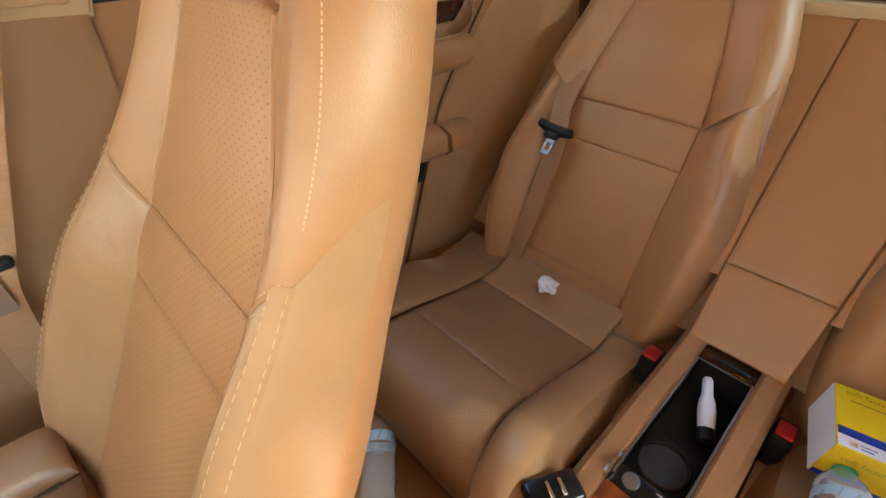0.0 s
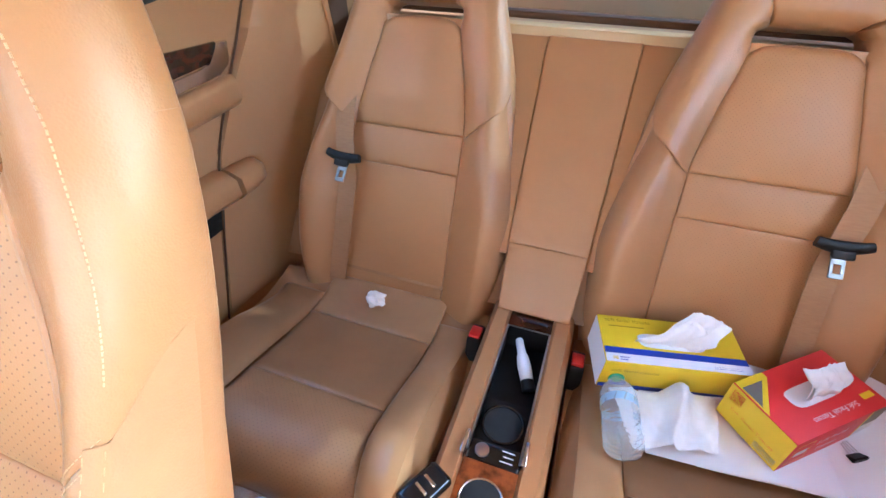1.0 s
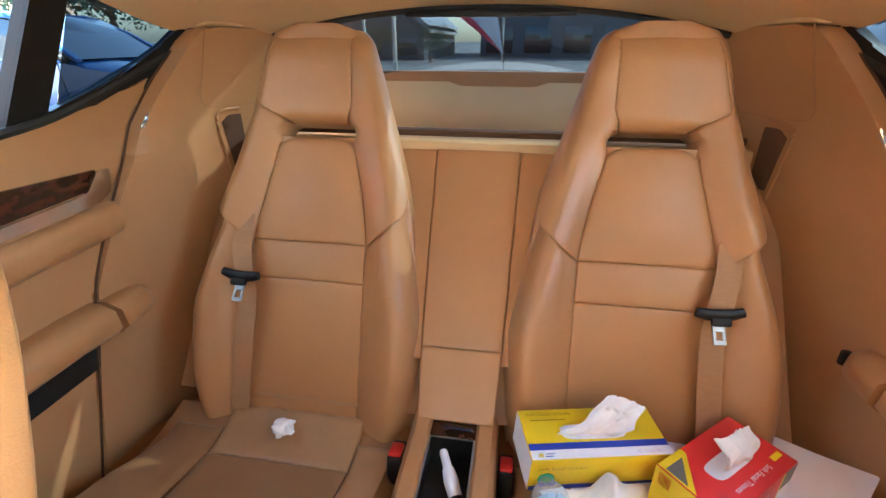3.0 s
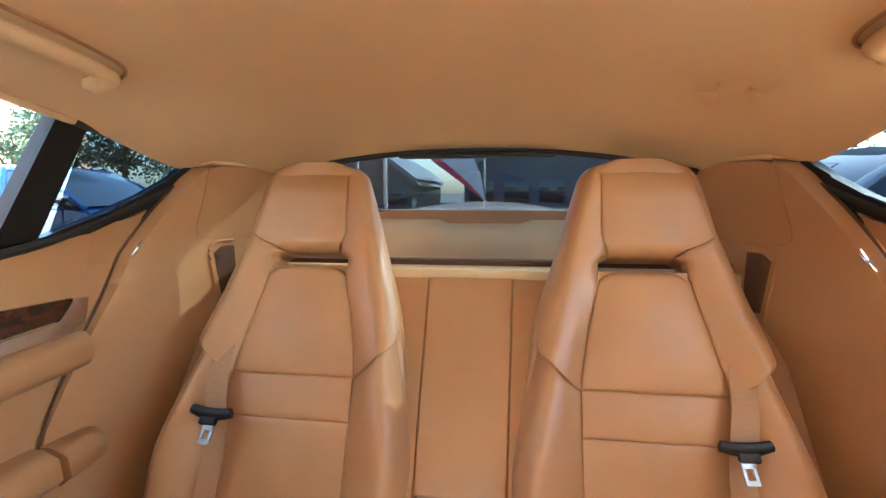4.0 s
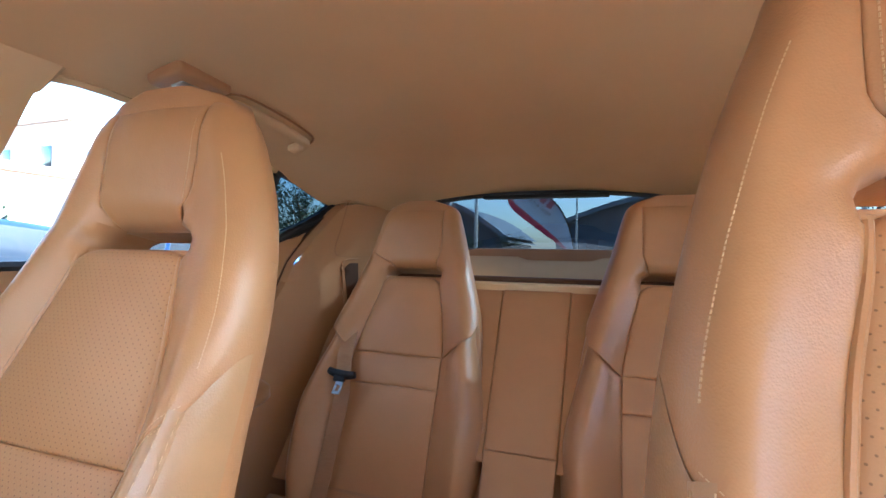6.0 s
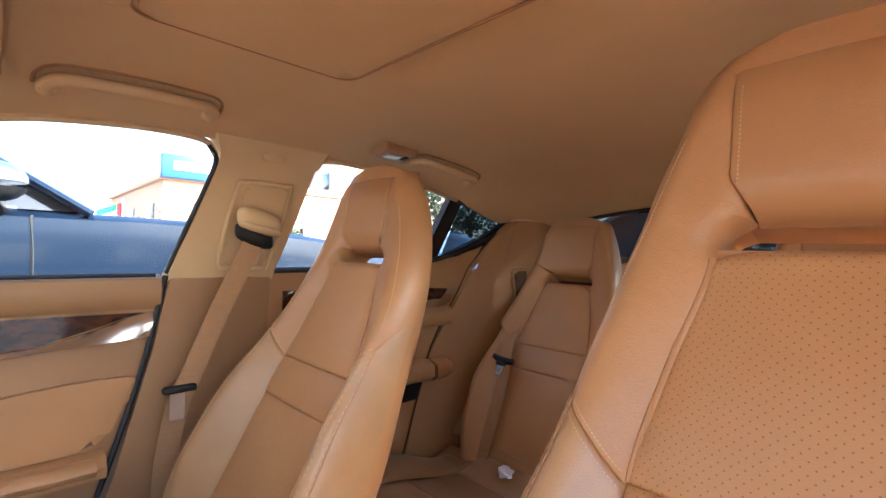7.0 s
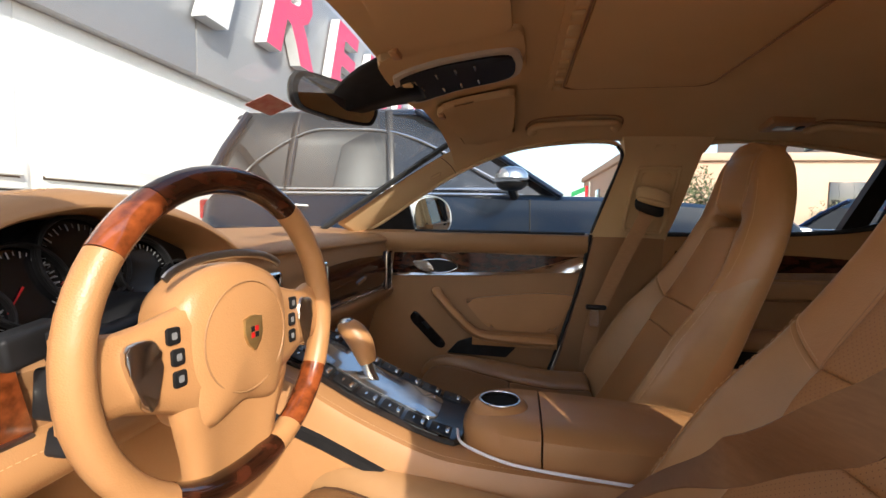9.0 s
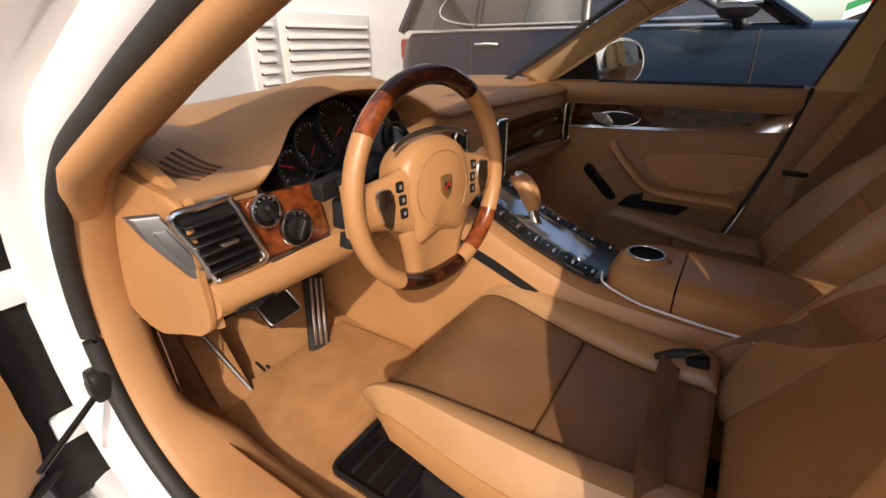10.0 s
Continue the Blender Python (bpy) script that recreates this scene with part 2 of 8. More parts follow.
def loft(bm, loops, cap=True, closed=True):
    rows = [[bm.verts.new(p) for p in q] for q in loops]
    k = len(rows[0])
    for a, b in zip(rows, rows[1:]):
        for i in range(k if closed else k - 1):
            j = (i + 1) % k
            bm.faces.new((a[i], a[j], b[j], b[i]))
    if cap and closed:
        bm.faces.new(rows[0])
        bm.faces.new(rows[-1][::-1])
    return rows


def tube(bm, pts, r, n=10, flat=1.0, cap=True, closed=False, up=(0, 0, 1)):
    """A round (or flattened) bar along the points."""
    pts = [Vector(p) for p in pts]
    loops = []
    for i, p in enumerate(pts):
        if closed:
            d = pts[(i + 1) % len(pts)] - pts[i - 1]
        else:
            d = pts[min(i + 1, len(pts) - 1)] - pts[max(i - 1, 0)]
        d.normalize()
        a = d.cross(Vector(up))
        if a.length < 1e-4:
            a = d.cross(Vector((0, 1, 0.1)))
        a.normalize()
        b = a.cross(d)
        q = r(i / (len(pts) - 1)) if callable(r) else r
        loops.append([p + a * (q * math.cos(2 * math.pi * k / n)) + b * (q * flat * math.sin(2 * math.pi * k / n)) for k in range(n)])
    if closed:
        loops.append(loops[0])
    return loft(bm, loops, cap=cap and not closed)


def box(bm, x0, x1, y0, y1, z0, z1, bevel=0.004, seg=2, m=None):
    made = bmesh.ops.create_cube(bm, size=1)["verts"]
    for v in made:
        v.co = Vector(((x0 + x1) / 2 + v.co.x * (x1 - x0), (y0 + y1) / 2 + v.co.y * (y1 - y0), (z0 + z1) / 2 + v.co.z * (z1 - z0)))
    if bevel:
        edges = list({e for v in made for e in v.link_edges})
        made = list({v for v in made} | {v for f in bmesh.ops.bevel(bm, geom=edges, offset=bevel, segments=seg, affect="EDGES", profile=0.5)["faces"] for v in f.verts})
        made = [v for v in made if v.is_valid]
    if m is not None:
        bmesh.ops.transform(bm, matrix=m, verts=made)
    return made


def plate(bm, outline, place, thick, bevel=0.004, seg=2):
    """A slab from a flat outline (a, b); place(a, b, h) puts it into the world, h from 0 to thick."""
    low = [bm.verts.new(place(a, b, 0)) for a, b in outline]
    top = [bm.verts.new(place(a, b, thick)) for a, b in outline]
    k = len(outline)
    bm.faces.new(low[::-1])
    cap = bm.faces.new(top)
    for i in range(k):
        bm.faces.new((low[i], low[(i + 1) % k], top[(i + 1) % k], top[i]))
    if bevel:
        bmesh.ops.bevel(bm, geom=list(cap.edges), offset=bevel, segments=seg, affect="EDGES", profile=0.5)


def rounded(a0, a1, b0, b1, r, n=5):
    """A rounded rectangle as an outline."""
    out = []
    for ca, cb, t0 in ((a1 - r, b1 - r, 0), (a0 + r, b1 - r, 90), (a0 + r, b0 + r, 180), (a1 - r, b0 + r, 270)):
        for k in range(n + 1):
            t = radians(t0 + 90 * k / n)
            out.append((ca + r * math.cos(t), cb + r * math.sin(t)))
    return out


def sheet(bm, outline, surface, thick, step=0.05, bevel=0.004):
    """A bent panel: a flat outline (a, b) cut into small cells and laid on surface(a, b, h), h from 0 (seen side) to thick."""
    flat = bmesh.new()
    vs = [flat.verts.new((a, b, 0)) for a, b in outline]
    face = flat.faces.new(vs)
    if face.calc_area() == 0:
        return
    for axis in (0, 1):
        lo, hi = min(v.co[axis] for v in flat.verts), max(v.co[axis] for v in flat.verts)
        k = int((hi - lo) / step)
        for i in range(1, k + 1):
            co = Vector((0, 0, 0))
            co[axis] = lo + (hi - lo) * i / (k + 1)
            no = Vector((0, 0, 0))
            no[axis] = 1
            bmesh.ops.bisect_plane(flat, geom=flat.verts[:] + flat.edges[:] + flat.faces[:], plane_co=co, plane_no=no, dist=1e-5)
    rim = {v for e in flat.edges if e.is_boundary for v in e.verts}
    ring = [v for v in flat.verts if v in rim]
    front = {v: bm.verts.new(surface(v.co.x, v.co.y, 0)) for v in flat.verts}
    side = {v: bm.verts.new(surface(v.co.x, v.co.y, thick)) for v in ring}
    cap = []
    for f in flat.faces:
        cap.append(bm.faces.new([front[v] for v in f.verts]))
    edges = []
    for e in flat.edges:
        if e.is_boundary:
            a, b = e.verts
            bm.faces.new((front[a], front[b], side[b], side[a]))
            edges.append(bm.edges.get((front[a], front[b])))
    flat.free()
    if bevel:
        bmesh.ops.bevel(bm, geom=edges, offset=bevel, segments=2, affect="EDGES", profile=0.5)


def disc(bm, centre, axis, r, depth, n=24, bevel=0.0, r2=None):
    """A round plug along axis, from centre."""
    axis = Vector(axis).normalized()
    m = Matrix.Translation(Vector(centre) + axis * depth / 2) @ axis.to_track_quat("Z", "Y").to_matrix().to_4x4()
    made = bmesh.ops.create_cone(bm, segments=n, radius1=r, radius2=r if r2 is None else r2, depth=depth, cap_ends=True, matrix=m)["verts"]
    if bevel:
        edges = list({e for v in made for e in v.link_edges if len(e.link_faces) == 2 and any(len(f.verts) > 4 for f in e.link_faces)})
        bmesh.ops.bevel(bm, geom=edges, offset=bevel, segments=2, affect="EDGES", profile=0.5)


def ring(bm, centre, axis, r, thick, n=32, k=8, flat=1.0):
    """A torus about axis."""
    q = Vector(axis).to_track_quat("Z", "Y")
    pts = [Vector(centre) + q @ Vector((r * math.cos(2 * math.pi * i / n), r * math.sin(2 * math.pi * i / n), 0)) for i in range(n)]
    tube(bm, pts, thick, k, flat, closed=True, up=Vector(axis).normalized())


def stitches(bm, pts, length=0.0036, gap=0.0026, r=0.00052):
    """Short raised threads along a line."""
    pts = [Vector(p) for p in pts]
    for a, b in zip(pts, pts[1:]):
        d = b - a
        k = max(1, int(d.length / (length + gap)))
        for i in range(k):
            p, q = a + d * (i / k), a + d * ((i + length / (length + gap)) / k)
            tube(bm, [p, q], r, 4, cap=False)


# ---- the car's shell: floor, sides, pillars, headliner, glass ----
def half_width(z):
    """Half the cabin's width at a height: upright door cards, glass leaning in above the belt."""
    return 0.742 + 0.004 * (z - 0.3) if z < 0.955 else 0.745 - 0.35 * (z - 0.955)


def side_wall(s, inset=0.0):
    def f(y, z, h):
        x = half_width(z) - inset + h
        if y < -0.86:
            x -= 0.9 * (-0.86 - y) ** 2
        if y > 0.95:
            x -= 0.0
        return Vector((s * x, y, z))
    return f


def panel(name, outline, s, mat, parent, inset=0.0, thick=0.03, bevel=0.006, step=0.06, label="", smooth=0):
    bm = bmesh.new()
    pts = [tuple(p) for p in loop_spline(outline, smooth)] if smooth else outline
    sheet(bm, pts, side_wall(s, inset), thick, step, bevel)
    return part(name, bm, mat, parent, label)


def setting(name, at, label, category):
    return thing(name, at, label, category, kind="structure")


# ground and cabin floor
bm = bmesh.new()
grid(bm, lambda s, r: (-400 + 800 * s, -400 + 800 * r, 0), 8, 8)
M_GROUND = material("worn_asphalt", (0.16, 0.150, 0.138), 0.9, second=(0.11, 0.104, 0.096), scale=0.6, grain=1, bump=0.4, grain_scale=60)
solo("ground", bm, M_GROUND, "sunlit worn grey asphalt parking ground", "ground", kind="structure")

bm = bmesh.new()
fl = ramp((-1.3, 0.20), (-0.62, 0.20), (-0.5, 0.19), (0.0, 0.21), (0.9, 0.22), (1.25, 0.27), (1.5, 0.52), (1.62, 0.8))


def floor_at(s, r):
    x, y = -0.76 + 1.52 * s, -1.3 + 2.92 * r
    z = fl(y) + 0.10 * max(0, abs(x) - 0.68) / 0.08
    return Vector((x, y, z))


grid(bm, floor_at, 30, 60)
grid(bm, lambda s, r: floor_at(s, r) - Vector((0, 0, 0.03)), 12, 24)
solo("floor", bm, M_CARPET, "tan pile carpet floor of the car", "floor", kind="structure")

# headliner, one bent sheet from the windscreen to the rear glass
edge_w = ramp((-1.22, 0.52), (-1.10, 0.655), (-0.78, 0.66), (-0.25, 0.645), (0.1, 0.64), (0.38, 0.65), (0.56, 0.64), (0.66, 0.61))
edge_z = ramp((-1.22, 1.135), (-1.10, 1.135), (-0.78, 1.21), (-0.49, 1.258), (-0.25, 1.265), (0.1, 1.270), (0.38, 1.240), (0.56, 1.19), (0.66, 1.165))
mid_z = ramp((-1.22, 1.195), (-1.0, 1.255), (-0.7, 1.302), (-0.4, 1.328), (-0.12, 1.348), (0.2, 1.348), (0.45, 1.318), (0.66, 1.25))


def liner(s, r, h=0.0):
    y = -1.22 + 1.79 * r
    a = 2 * s - 1
    bow = 0.06 * (1 - a * a) if r < 0.05 else 0.06 * (1 - a * a) * max(0, 1 - (r - 0.05) / 0.2)
    w, ze, zc = edge_w(y), edge_z(y), mid_z(y)
    k = 1 - abs(a) ** (4.5 - 2.3 * min(1.0, max(0.0, (-0.75 - y) / 0.35)))
    z = ze + (zc - ze) * k
    x = w * a
    fold = math.exp(-((y + 0.90) / 0.13) ** 2) * math.exp(-((abs(x) - 0.45) / 0.11) ** 2)
    z += (0.0105 if a < 0 else 0.0045) * fold * math.sin(135 * (0.83 * abs(x) - 0.55 * y))
    return Vector((w * a, y - bow * 0.6 + 0.03 * (1 - a * a) * max(0.0, (r - 0.8) / 0.2), z + h))


bm = bmesh.new()
grid(bm, liner, 56, 90)
grid(bm, lambda s, r: liner(s, r, 0.035), 24, 30)
solo("ceiling", bm, M_LINER, "tan suede headliner with soft folds by the rear handles", "headliner", kind="structure")



def under(x, y, h=0.0):
    """A place on the headliner's underside."""
    return liner((x / edge_w(y) + 1) / 2, (y + 1.22) / 1.79, h)


# outer skin above and around the headliner
bm = bmesh.new()
grid(bm, lambda s, r: liner(s, r, 0.055) + Vector(((2 * s - 1) * 0.03, 0, 0)), 24, 30)
solo("roof_skin", bm, M_WHITE, "white painted roof of the car", "car roof", kind="structure")


for s in (1, -1):
    # rear door
    rd = setting("door_rear", (s * 0.74, -0.4, 0.3), "closed rear door with tan leather card, dark wood strip and arm rest", "car door")
    panel("card", [(-0.16, 0.25), (-0.10, 0.96), (-0.40, 0.965), (-0.72, 0.977), (-0.86, 1.005), (-0.997, 1.054), (-0.975, 1.01), (-0.90, 0.88), (-0.84, 0.80), (-0.75, 0.66), (-0.68, 0.45), (-0.62, 0.25)],
          s, M_TRIM, rd, thick=0.06)
    panel("wood_strip", [(-0.20, 0.842), (-0.20, 0.905), (-0.60, 0.899), (-0.838, 0.886), (-0.812, 0.850), (-0.55, 0.840)], s, M_WOOD, rd, inset=0.006, thick=0.02, bevel=0.003, label="dark polished wood strip")
    bm = bmesh.new()
    sheet(bm, [(-0.20, 0.826), (-0.20, 0.843), (-0.55, 0.838), (-0.80, 0.846), (-0.838, 0.884), (-0.868, 0.882), (-0.855, 0.836), (-0.82, 0.822), (-0.55, 0.818)], side_wall(s, 0.010), 0.02, 0.05, 0.003)
    part("trim_strip", bm, M_CHROME, rd, "satin silver trim strip")
    bm = bmesh.new()
    loft(bm, [[Vector((s * (half_width(0.77) - 0.012 - d), y, zc + dz)) for d, dz in ((-0.02, 0.030), (0.006, 0.032), (0.018, 0.016), (0.020, -0.016), (0.008, -0.032), (-0.02, -0.032))]
              for y, zc in ((-0.18, 0.772), (-0.45, 0.775), (-0.70, 0.782), (-0.82, 0.785), (-0.845, 0.787))])
    part("upper_pad", bm, M_LEATHER, rd, sharp=80)
    bm = bmesh.new()
    loft(bm, [[Vector((s * (half_width(0.6) - d * k), y, zc + dz * k)) for d, dz in ((-0.02, 0.036), (0.025, 0.037), (0.056, 0.022), (0.060, -0.016), (0.038, -0.036), (-0.02, -0.036))]
              for y, zc, k in ((-0.20, 0.604, 0.9), (-0.45, 0.607, 1.0), (-0.66, 0.607, 1.0), (-0.735, 0.602, 1.0))])
    part("arm_rest", bm, M_LEATHER, rd, sharp=80)
    panel("pocket", rounded(-0.74, -0.35, 0.50, 0.565, 0.02), s, M_BLACK, rd, inset=0.004, thick=0.02, bevel=0.002, label="dark door pocket")
    bm = bmesh.new()
    tube(bm, [side_wall(s, 0.004)(y, z, 0) for y, z in spline([(-1.035, 1.10), (-0.985, 1.03), (-0.905, 0.885), (-0.845, 0.80), (-0.755, 0.66), (-0.685, 0.45), (-0.62, 0.26)], 8)], 0.0026, 8)
    part("seal", bm, M_SEAM, rd)
    # rear arm rest end on the quarter trim
    qt = setting("quarter_trim", (s * 0.62, -0.95, 0.3), "tan leather trim beside the rear seat with belt slot", "car trim")

    def quarter(y, z, h, s=s):
        k = max(0.0, min(1.0, (-0.70 - y) / 0.62))
        x = half_width(z) - 0.004 - 0.22 * k ** 2.0 - 0.05 * max(0, 0.75 - z) * k
        return Vector((s * (x + h), y, z))

    bm = bmesh.new()
    sheet(bm, [(-0.63, 0.25), (-0.69, 0.45), (-0.76, 0.66), (-0.85, 0.80), (-0.91, 0.885), (-0.99, 1.03), (-1.045, 1.118), (-1.068, 1.142), (-1.10, 1.147), (-1.30, 1.147), (-1.30, 0.25)], quarter, 0.05, 0.05, 0.004)
    part("trim_panel", bm, M_TRIM, qt)
    bm = bmesh.new()
    sheet(bm, [(-1.066, 1.149), (-1.085, 1.168), (-1.11, 1.176), (-1.16, 1.180), (-1.30, 1.180), (-1.30, 1.149)], lambda y, z, h: quarter(y, z, h + 0.003), 0.04, 0.05, 0.004)
    part("upper_corner", bm, M_LINER, qt)
    bm = bmesh.new()
    pts = spline([(-1.068, 1.15), (-1.072, 1.06), (-1.075, 0.995), (-1.11, 0.975), (-1.25, 0.975)], 8)
    tube(bm, [quarter(y, z, -0.0004) for y, z in pts], 0.0014, 5)
    part("seam", bm, M_DARKTRIM, qt)
    bm = bmesh.new()
    sheet(bm, [(-1.140, 0.952), (-1.122, 0.936), (-1.134, 0.82), (-1.17, 0.82), (-1.17, 0.952)], lambda y, z, h: quarter(y, z, h - 0.0015), 0.004, 0.03, 0.001)
    part("belt_slot", bm, M_SEAM, qt, "dark belt slot")
    bm = bmesh.new()
    tube(bm, [quarter(y, z, -0.001) for y, z in spline(((-1.165, 0.966), (-1.128, 0.964), (-1.112, 0.940), (-1.126, 0.805)), 5)], 0.004, 8)
    part("slot_frame", bm, M_TRIM, qt)
    bm = bmesh.new()
    loft(bm, [[Vector((s * (0.737 - d * k), y, 0.598 + dz * k)) for d, dz in ((-0.02, 0.035), (0.018, 0.037), (0.052, 0.022), (0.056, -0.016), (0.032, -0.035), (-0.02, -0.035))]
              for y, k in ((-0.748, 1.0), (-0.79, 0.99), (-0.815, 0.93), (-0.832, 0.82), (-0.842, 0.66), (-0.847, 0.45))])
    part("arm_rest_end", bm, M_LEATHER, qt, sharp=80)
    if s < 0:
        bm = bmesh.new()
        box(bm, -0.706, -0.690, -0.850, -0.838, 0.585, 0.615, 0.004)
        part("coat_hook", bm, M_BLACK, qt)
    # B pillar
    bp = setting("pillar_b", (s * 0.72, -0.05, 0.3), "middle pillar, pale cloth above and brown leather below", "car pillar")
    panel("upper_cover", [(0.085, 0.952), (0.045, 1.08), (0.01, 1.20), (0.0, 1.245), (0.025, 1.285), (-0.275, 1.285), (-0.235, 1.235), (-0.205, 1.10), (-0.165, 0.940), (0.087, 0.940)], s, M_CREAM, bp, inset=0.012, thick=0.05)
    panel("lower_cover", [(0.225, 0.38), (0.178, 0.52), (0.112, 0.78), (0.080, 0.948), (-0.160, 0.948), (-0.14, 0.6), (-0.12, 0.25), (0.30, 0.25)], s, M_DARKTRIM, bp, inset=0.014, thick=0.05)
    panel("adjuster_recess", [(-0.025, 0.995), (-0.045, 1.165), (-0.06, 1.178), (-0.155, 1.178), (-0.168, 1.165), (-0.145, 0.985), (-0.12, 0.972), (-0.045, 0.978)], s, M_CREAM, bp, inset=0.014, thick=0.012, bevel=0.002)
    bm = bmesh.new()
    tube(bm, [side_wall(s, 0.017)(y, z, 0) for y, z in loop_spline([(-0.020, 0.995), (-0.040, 1.160), (-0.060, 1.181), (-0.155, 1.181), (-0.172, 1.165), (-0.148, 0.985), (-0.12, 0.967), (-0.045, 0.973)], 5)], 0.0065, 8, closed=True, up=(1, 0, 0))
    part("recess_frame", bm, M_CREAM, bp)
    panel("adjuster_slide", rounded(-0.150, -0.058, 1.10, 1.168, 0.012), s, M_LINER, bp, inset=0.018, thick=0.012, bevel=0.004)
    panel("emblem_plate", rounded(-0.15, -0.09, 1.238, 1.256, 0.008), s, M_CREAM, bp, inset=0.015, thick=0.006, bevel=0.002)
    # dark glass divider and seals of the rear door window
    bm = bmesh.new()
    sheet(bm, [(-0.70, 0.965), (-0.775, 1.215), (-0.835, 1.20), (-0.775, 0.975)], side_wall(s, -0.008), 0.03, 0.06, 0.004)
    part("window_post", bm, M_BLACK, rd, "black window post")
    bm = bmesh.new()
    tube(bm, [side_wall(s, -0.004)(y, z, 0) for y, z in spline([(-0.17, 0.962), (-0.45, 0.966), (-0.72, 0.985), (-0.86, 1.018), (-0.98, 1.068), (-1.055, 1.105), (-1.082, 1.135), (-1.06, 1.155), (-0.94, 1.184), (-0.80, 1.209)], 5)], 0.009, 6)
    part("window_seal", bm, M_RUBBER, rd)
    bm = bmesh.new()
    tube(bm, [side_wall(s, -0.004)(y, z, 0) for y, z in spline([(-0.80, 1.209), (-0.78, 1.212), (-0.49, 1.256), (-0.26, 1.262), (-0.215, 1.20), (-0.17, 0.98)], 5)], 0.008, 6)
    part("window_rail", bm, M_CREAM, rd)
    bm = bmesh.new()
    sheet(bm, [(-0.70, 0.950), (-0.86, 0.980), (-1.00, 1.030), (-1.060, 1.085), (-1.098, 1.145), (-1.085, 1.165), (-1.06, 1.150), (-1.02, 1.112), (-0.97, 1.080), (-0.87, 1.035), (-0.775, 1.005), (-0.72, 0.985)], side_wall(s, -0.001), 0.02, 0.06, 0.004)
    part("lower_glass_frame", bm, M_BLACK, rd)
    bm = bmesh.new()
    sheet(bm, [(-0.165, 0.955), (-0.24, 1.265), (-0.50, 1.262), (-0.78, 1.215), (-0.705, 0.965)], side_wall(s, -0.012), 0.004, 0.1, 0)
    o = part("pane", bm, M_GLASS, rd, "clear door glass")
    o.visible_shadow = False
    bm = bmesh.new()
    sheet(bm, [(-0.80, 0.975), (-0.84, 1.205), (-0.95, 1.188), (-1.075, 1.15), (-1.085, 1.12), (-1.0, 1.05), (-0.86, 1.0)], side_wall(s, -0.012), 0.004, 0.1, 0)
    part("quarter_pane", bm, M_TINT, rd, "tinted quarter glass")
    # cream rail over the doors and A pillar
    ap = setting("pillar_a", (s * 0.66, 0.7, 0.95), "pale cloth windscreen pillar cover", "car pillar")
    bm = bmesh.new()
    secs = []
    for y, z, w in ((0.30, 1.262, 0.646), (0.42, 1.228, 0.652), (0.55, 1.172, 0.668), (0.68, 1.100, 0.690), (0.80, 1.028, 0.712), (0.92, 0.955, 0.735), (0.965, 0.928, 0.742)) + (() if s > 0 else ((1.04, 0.880, 0.728), (1.10, 0.820, 0.715))):
        if s > 0:
            off = ((0.012, 0.0, -0.004), (-0.004, 0.004, 0.0), (-0.035, 0.020, 0.026), (-0.062, 0.042, 0.044), (-0.070, 0.054, 0.050), (-0.05, 0.058, 0.044), (0.03, 0.03, 0.02))
        else:
            off = [(0.002 + 0.031 * math.cos(a), 0.014 + 0.008 * math.sin(a), 0.010 + 0.018 * math.sin(a)) for a in np.linspace(0, 2 * math.pi, 17)[:-1]]
            w += min(0.065 * (y + 0.9), 0.112)
        secs.append([Vector((s * (w + dx), y + dy, z + dz)) for dx, dy, dz in off])
    fine = []
    for a, b in zip(secs, secs[1:]):
        for k in range(4):
            fine.append([p.lerp(q, k / 4) for p, q in zip(a, b)])
    fine.append(secs[-1])
    loft(bm, fine)
    part("cover", bm, M_CREAM if s > 0 else M_TRIM, ap, sharp=85)
    if s > 0:
        def on_cover(y, k):
            i = 2 if y < 0.68 else 3
            t = (y - (0.55 if i == 2 else 0.68)) / (0.13 if i == 2 else 0.12)
            row = [p.lerp(q, t) for p, q in zip(secs[i], secs[i + 1])]
            j = min(int(k), 4)
            return row[j].lerp(row[j + 1], k - j) + Vector((-0.0006, 0, -0.0006))

        bm = bmesh.new()
        tube(bm, [on_cover(0.565, k) for k in np.linspace(0.6, 4.0, 14)], 0.0012, 5)
        part("cover_joint", bm, M_SEAM, ap)
        bm = bmesh.new()
        tube(bm, [on_cover(y, k) for y, k in ((0.61, 1.7), (0.635, 1.7), (0.642, 1.85), (0.635, 2.0), (0.61, 2.0), (0.603, 1.85))], 0.0008, 5, closed=True)
        part("cover_mark", bm, M_DARKTRIM, ap)

# glass front and rear
def screen(s, r):
    a = 2 * s - 1
    y = 0.585 + 0.50 * r + (1 - a * a) * (0.03 + 0.42 * r)
    return Vector(((0.60 + 0.095 * r) * a - 0.10 * max(0.0, -a), y, 1.262 + 0.035 * (1 - a * a) * (1 - r) - 0.325 * r))


w1 = setting("window_front", (0, 1.5, 0.95), "clear raked windscreen with black edge", "windscreen")
bm = bmesh.new()
grid(bm, screen, 16, 12)
o = part("pane", bm, M_SCREEN, w1)
o.visible_shadow = False
bm = bmesh.new()
tube(bm, [screen(0.02, i / 20) + Vector((0, 0, -0.012)) for i in range(21)], 0.010, 6)
tube(bm, [screen(0.98, i / 20) + Vector((0, 0, -0.012)) for i in range(21)], 0.010, 6)
part("edge_band", bm, M_RUBBER, w1)


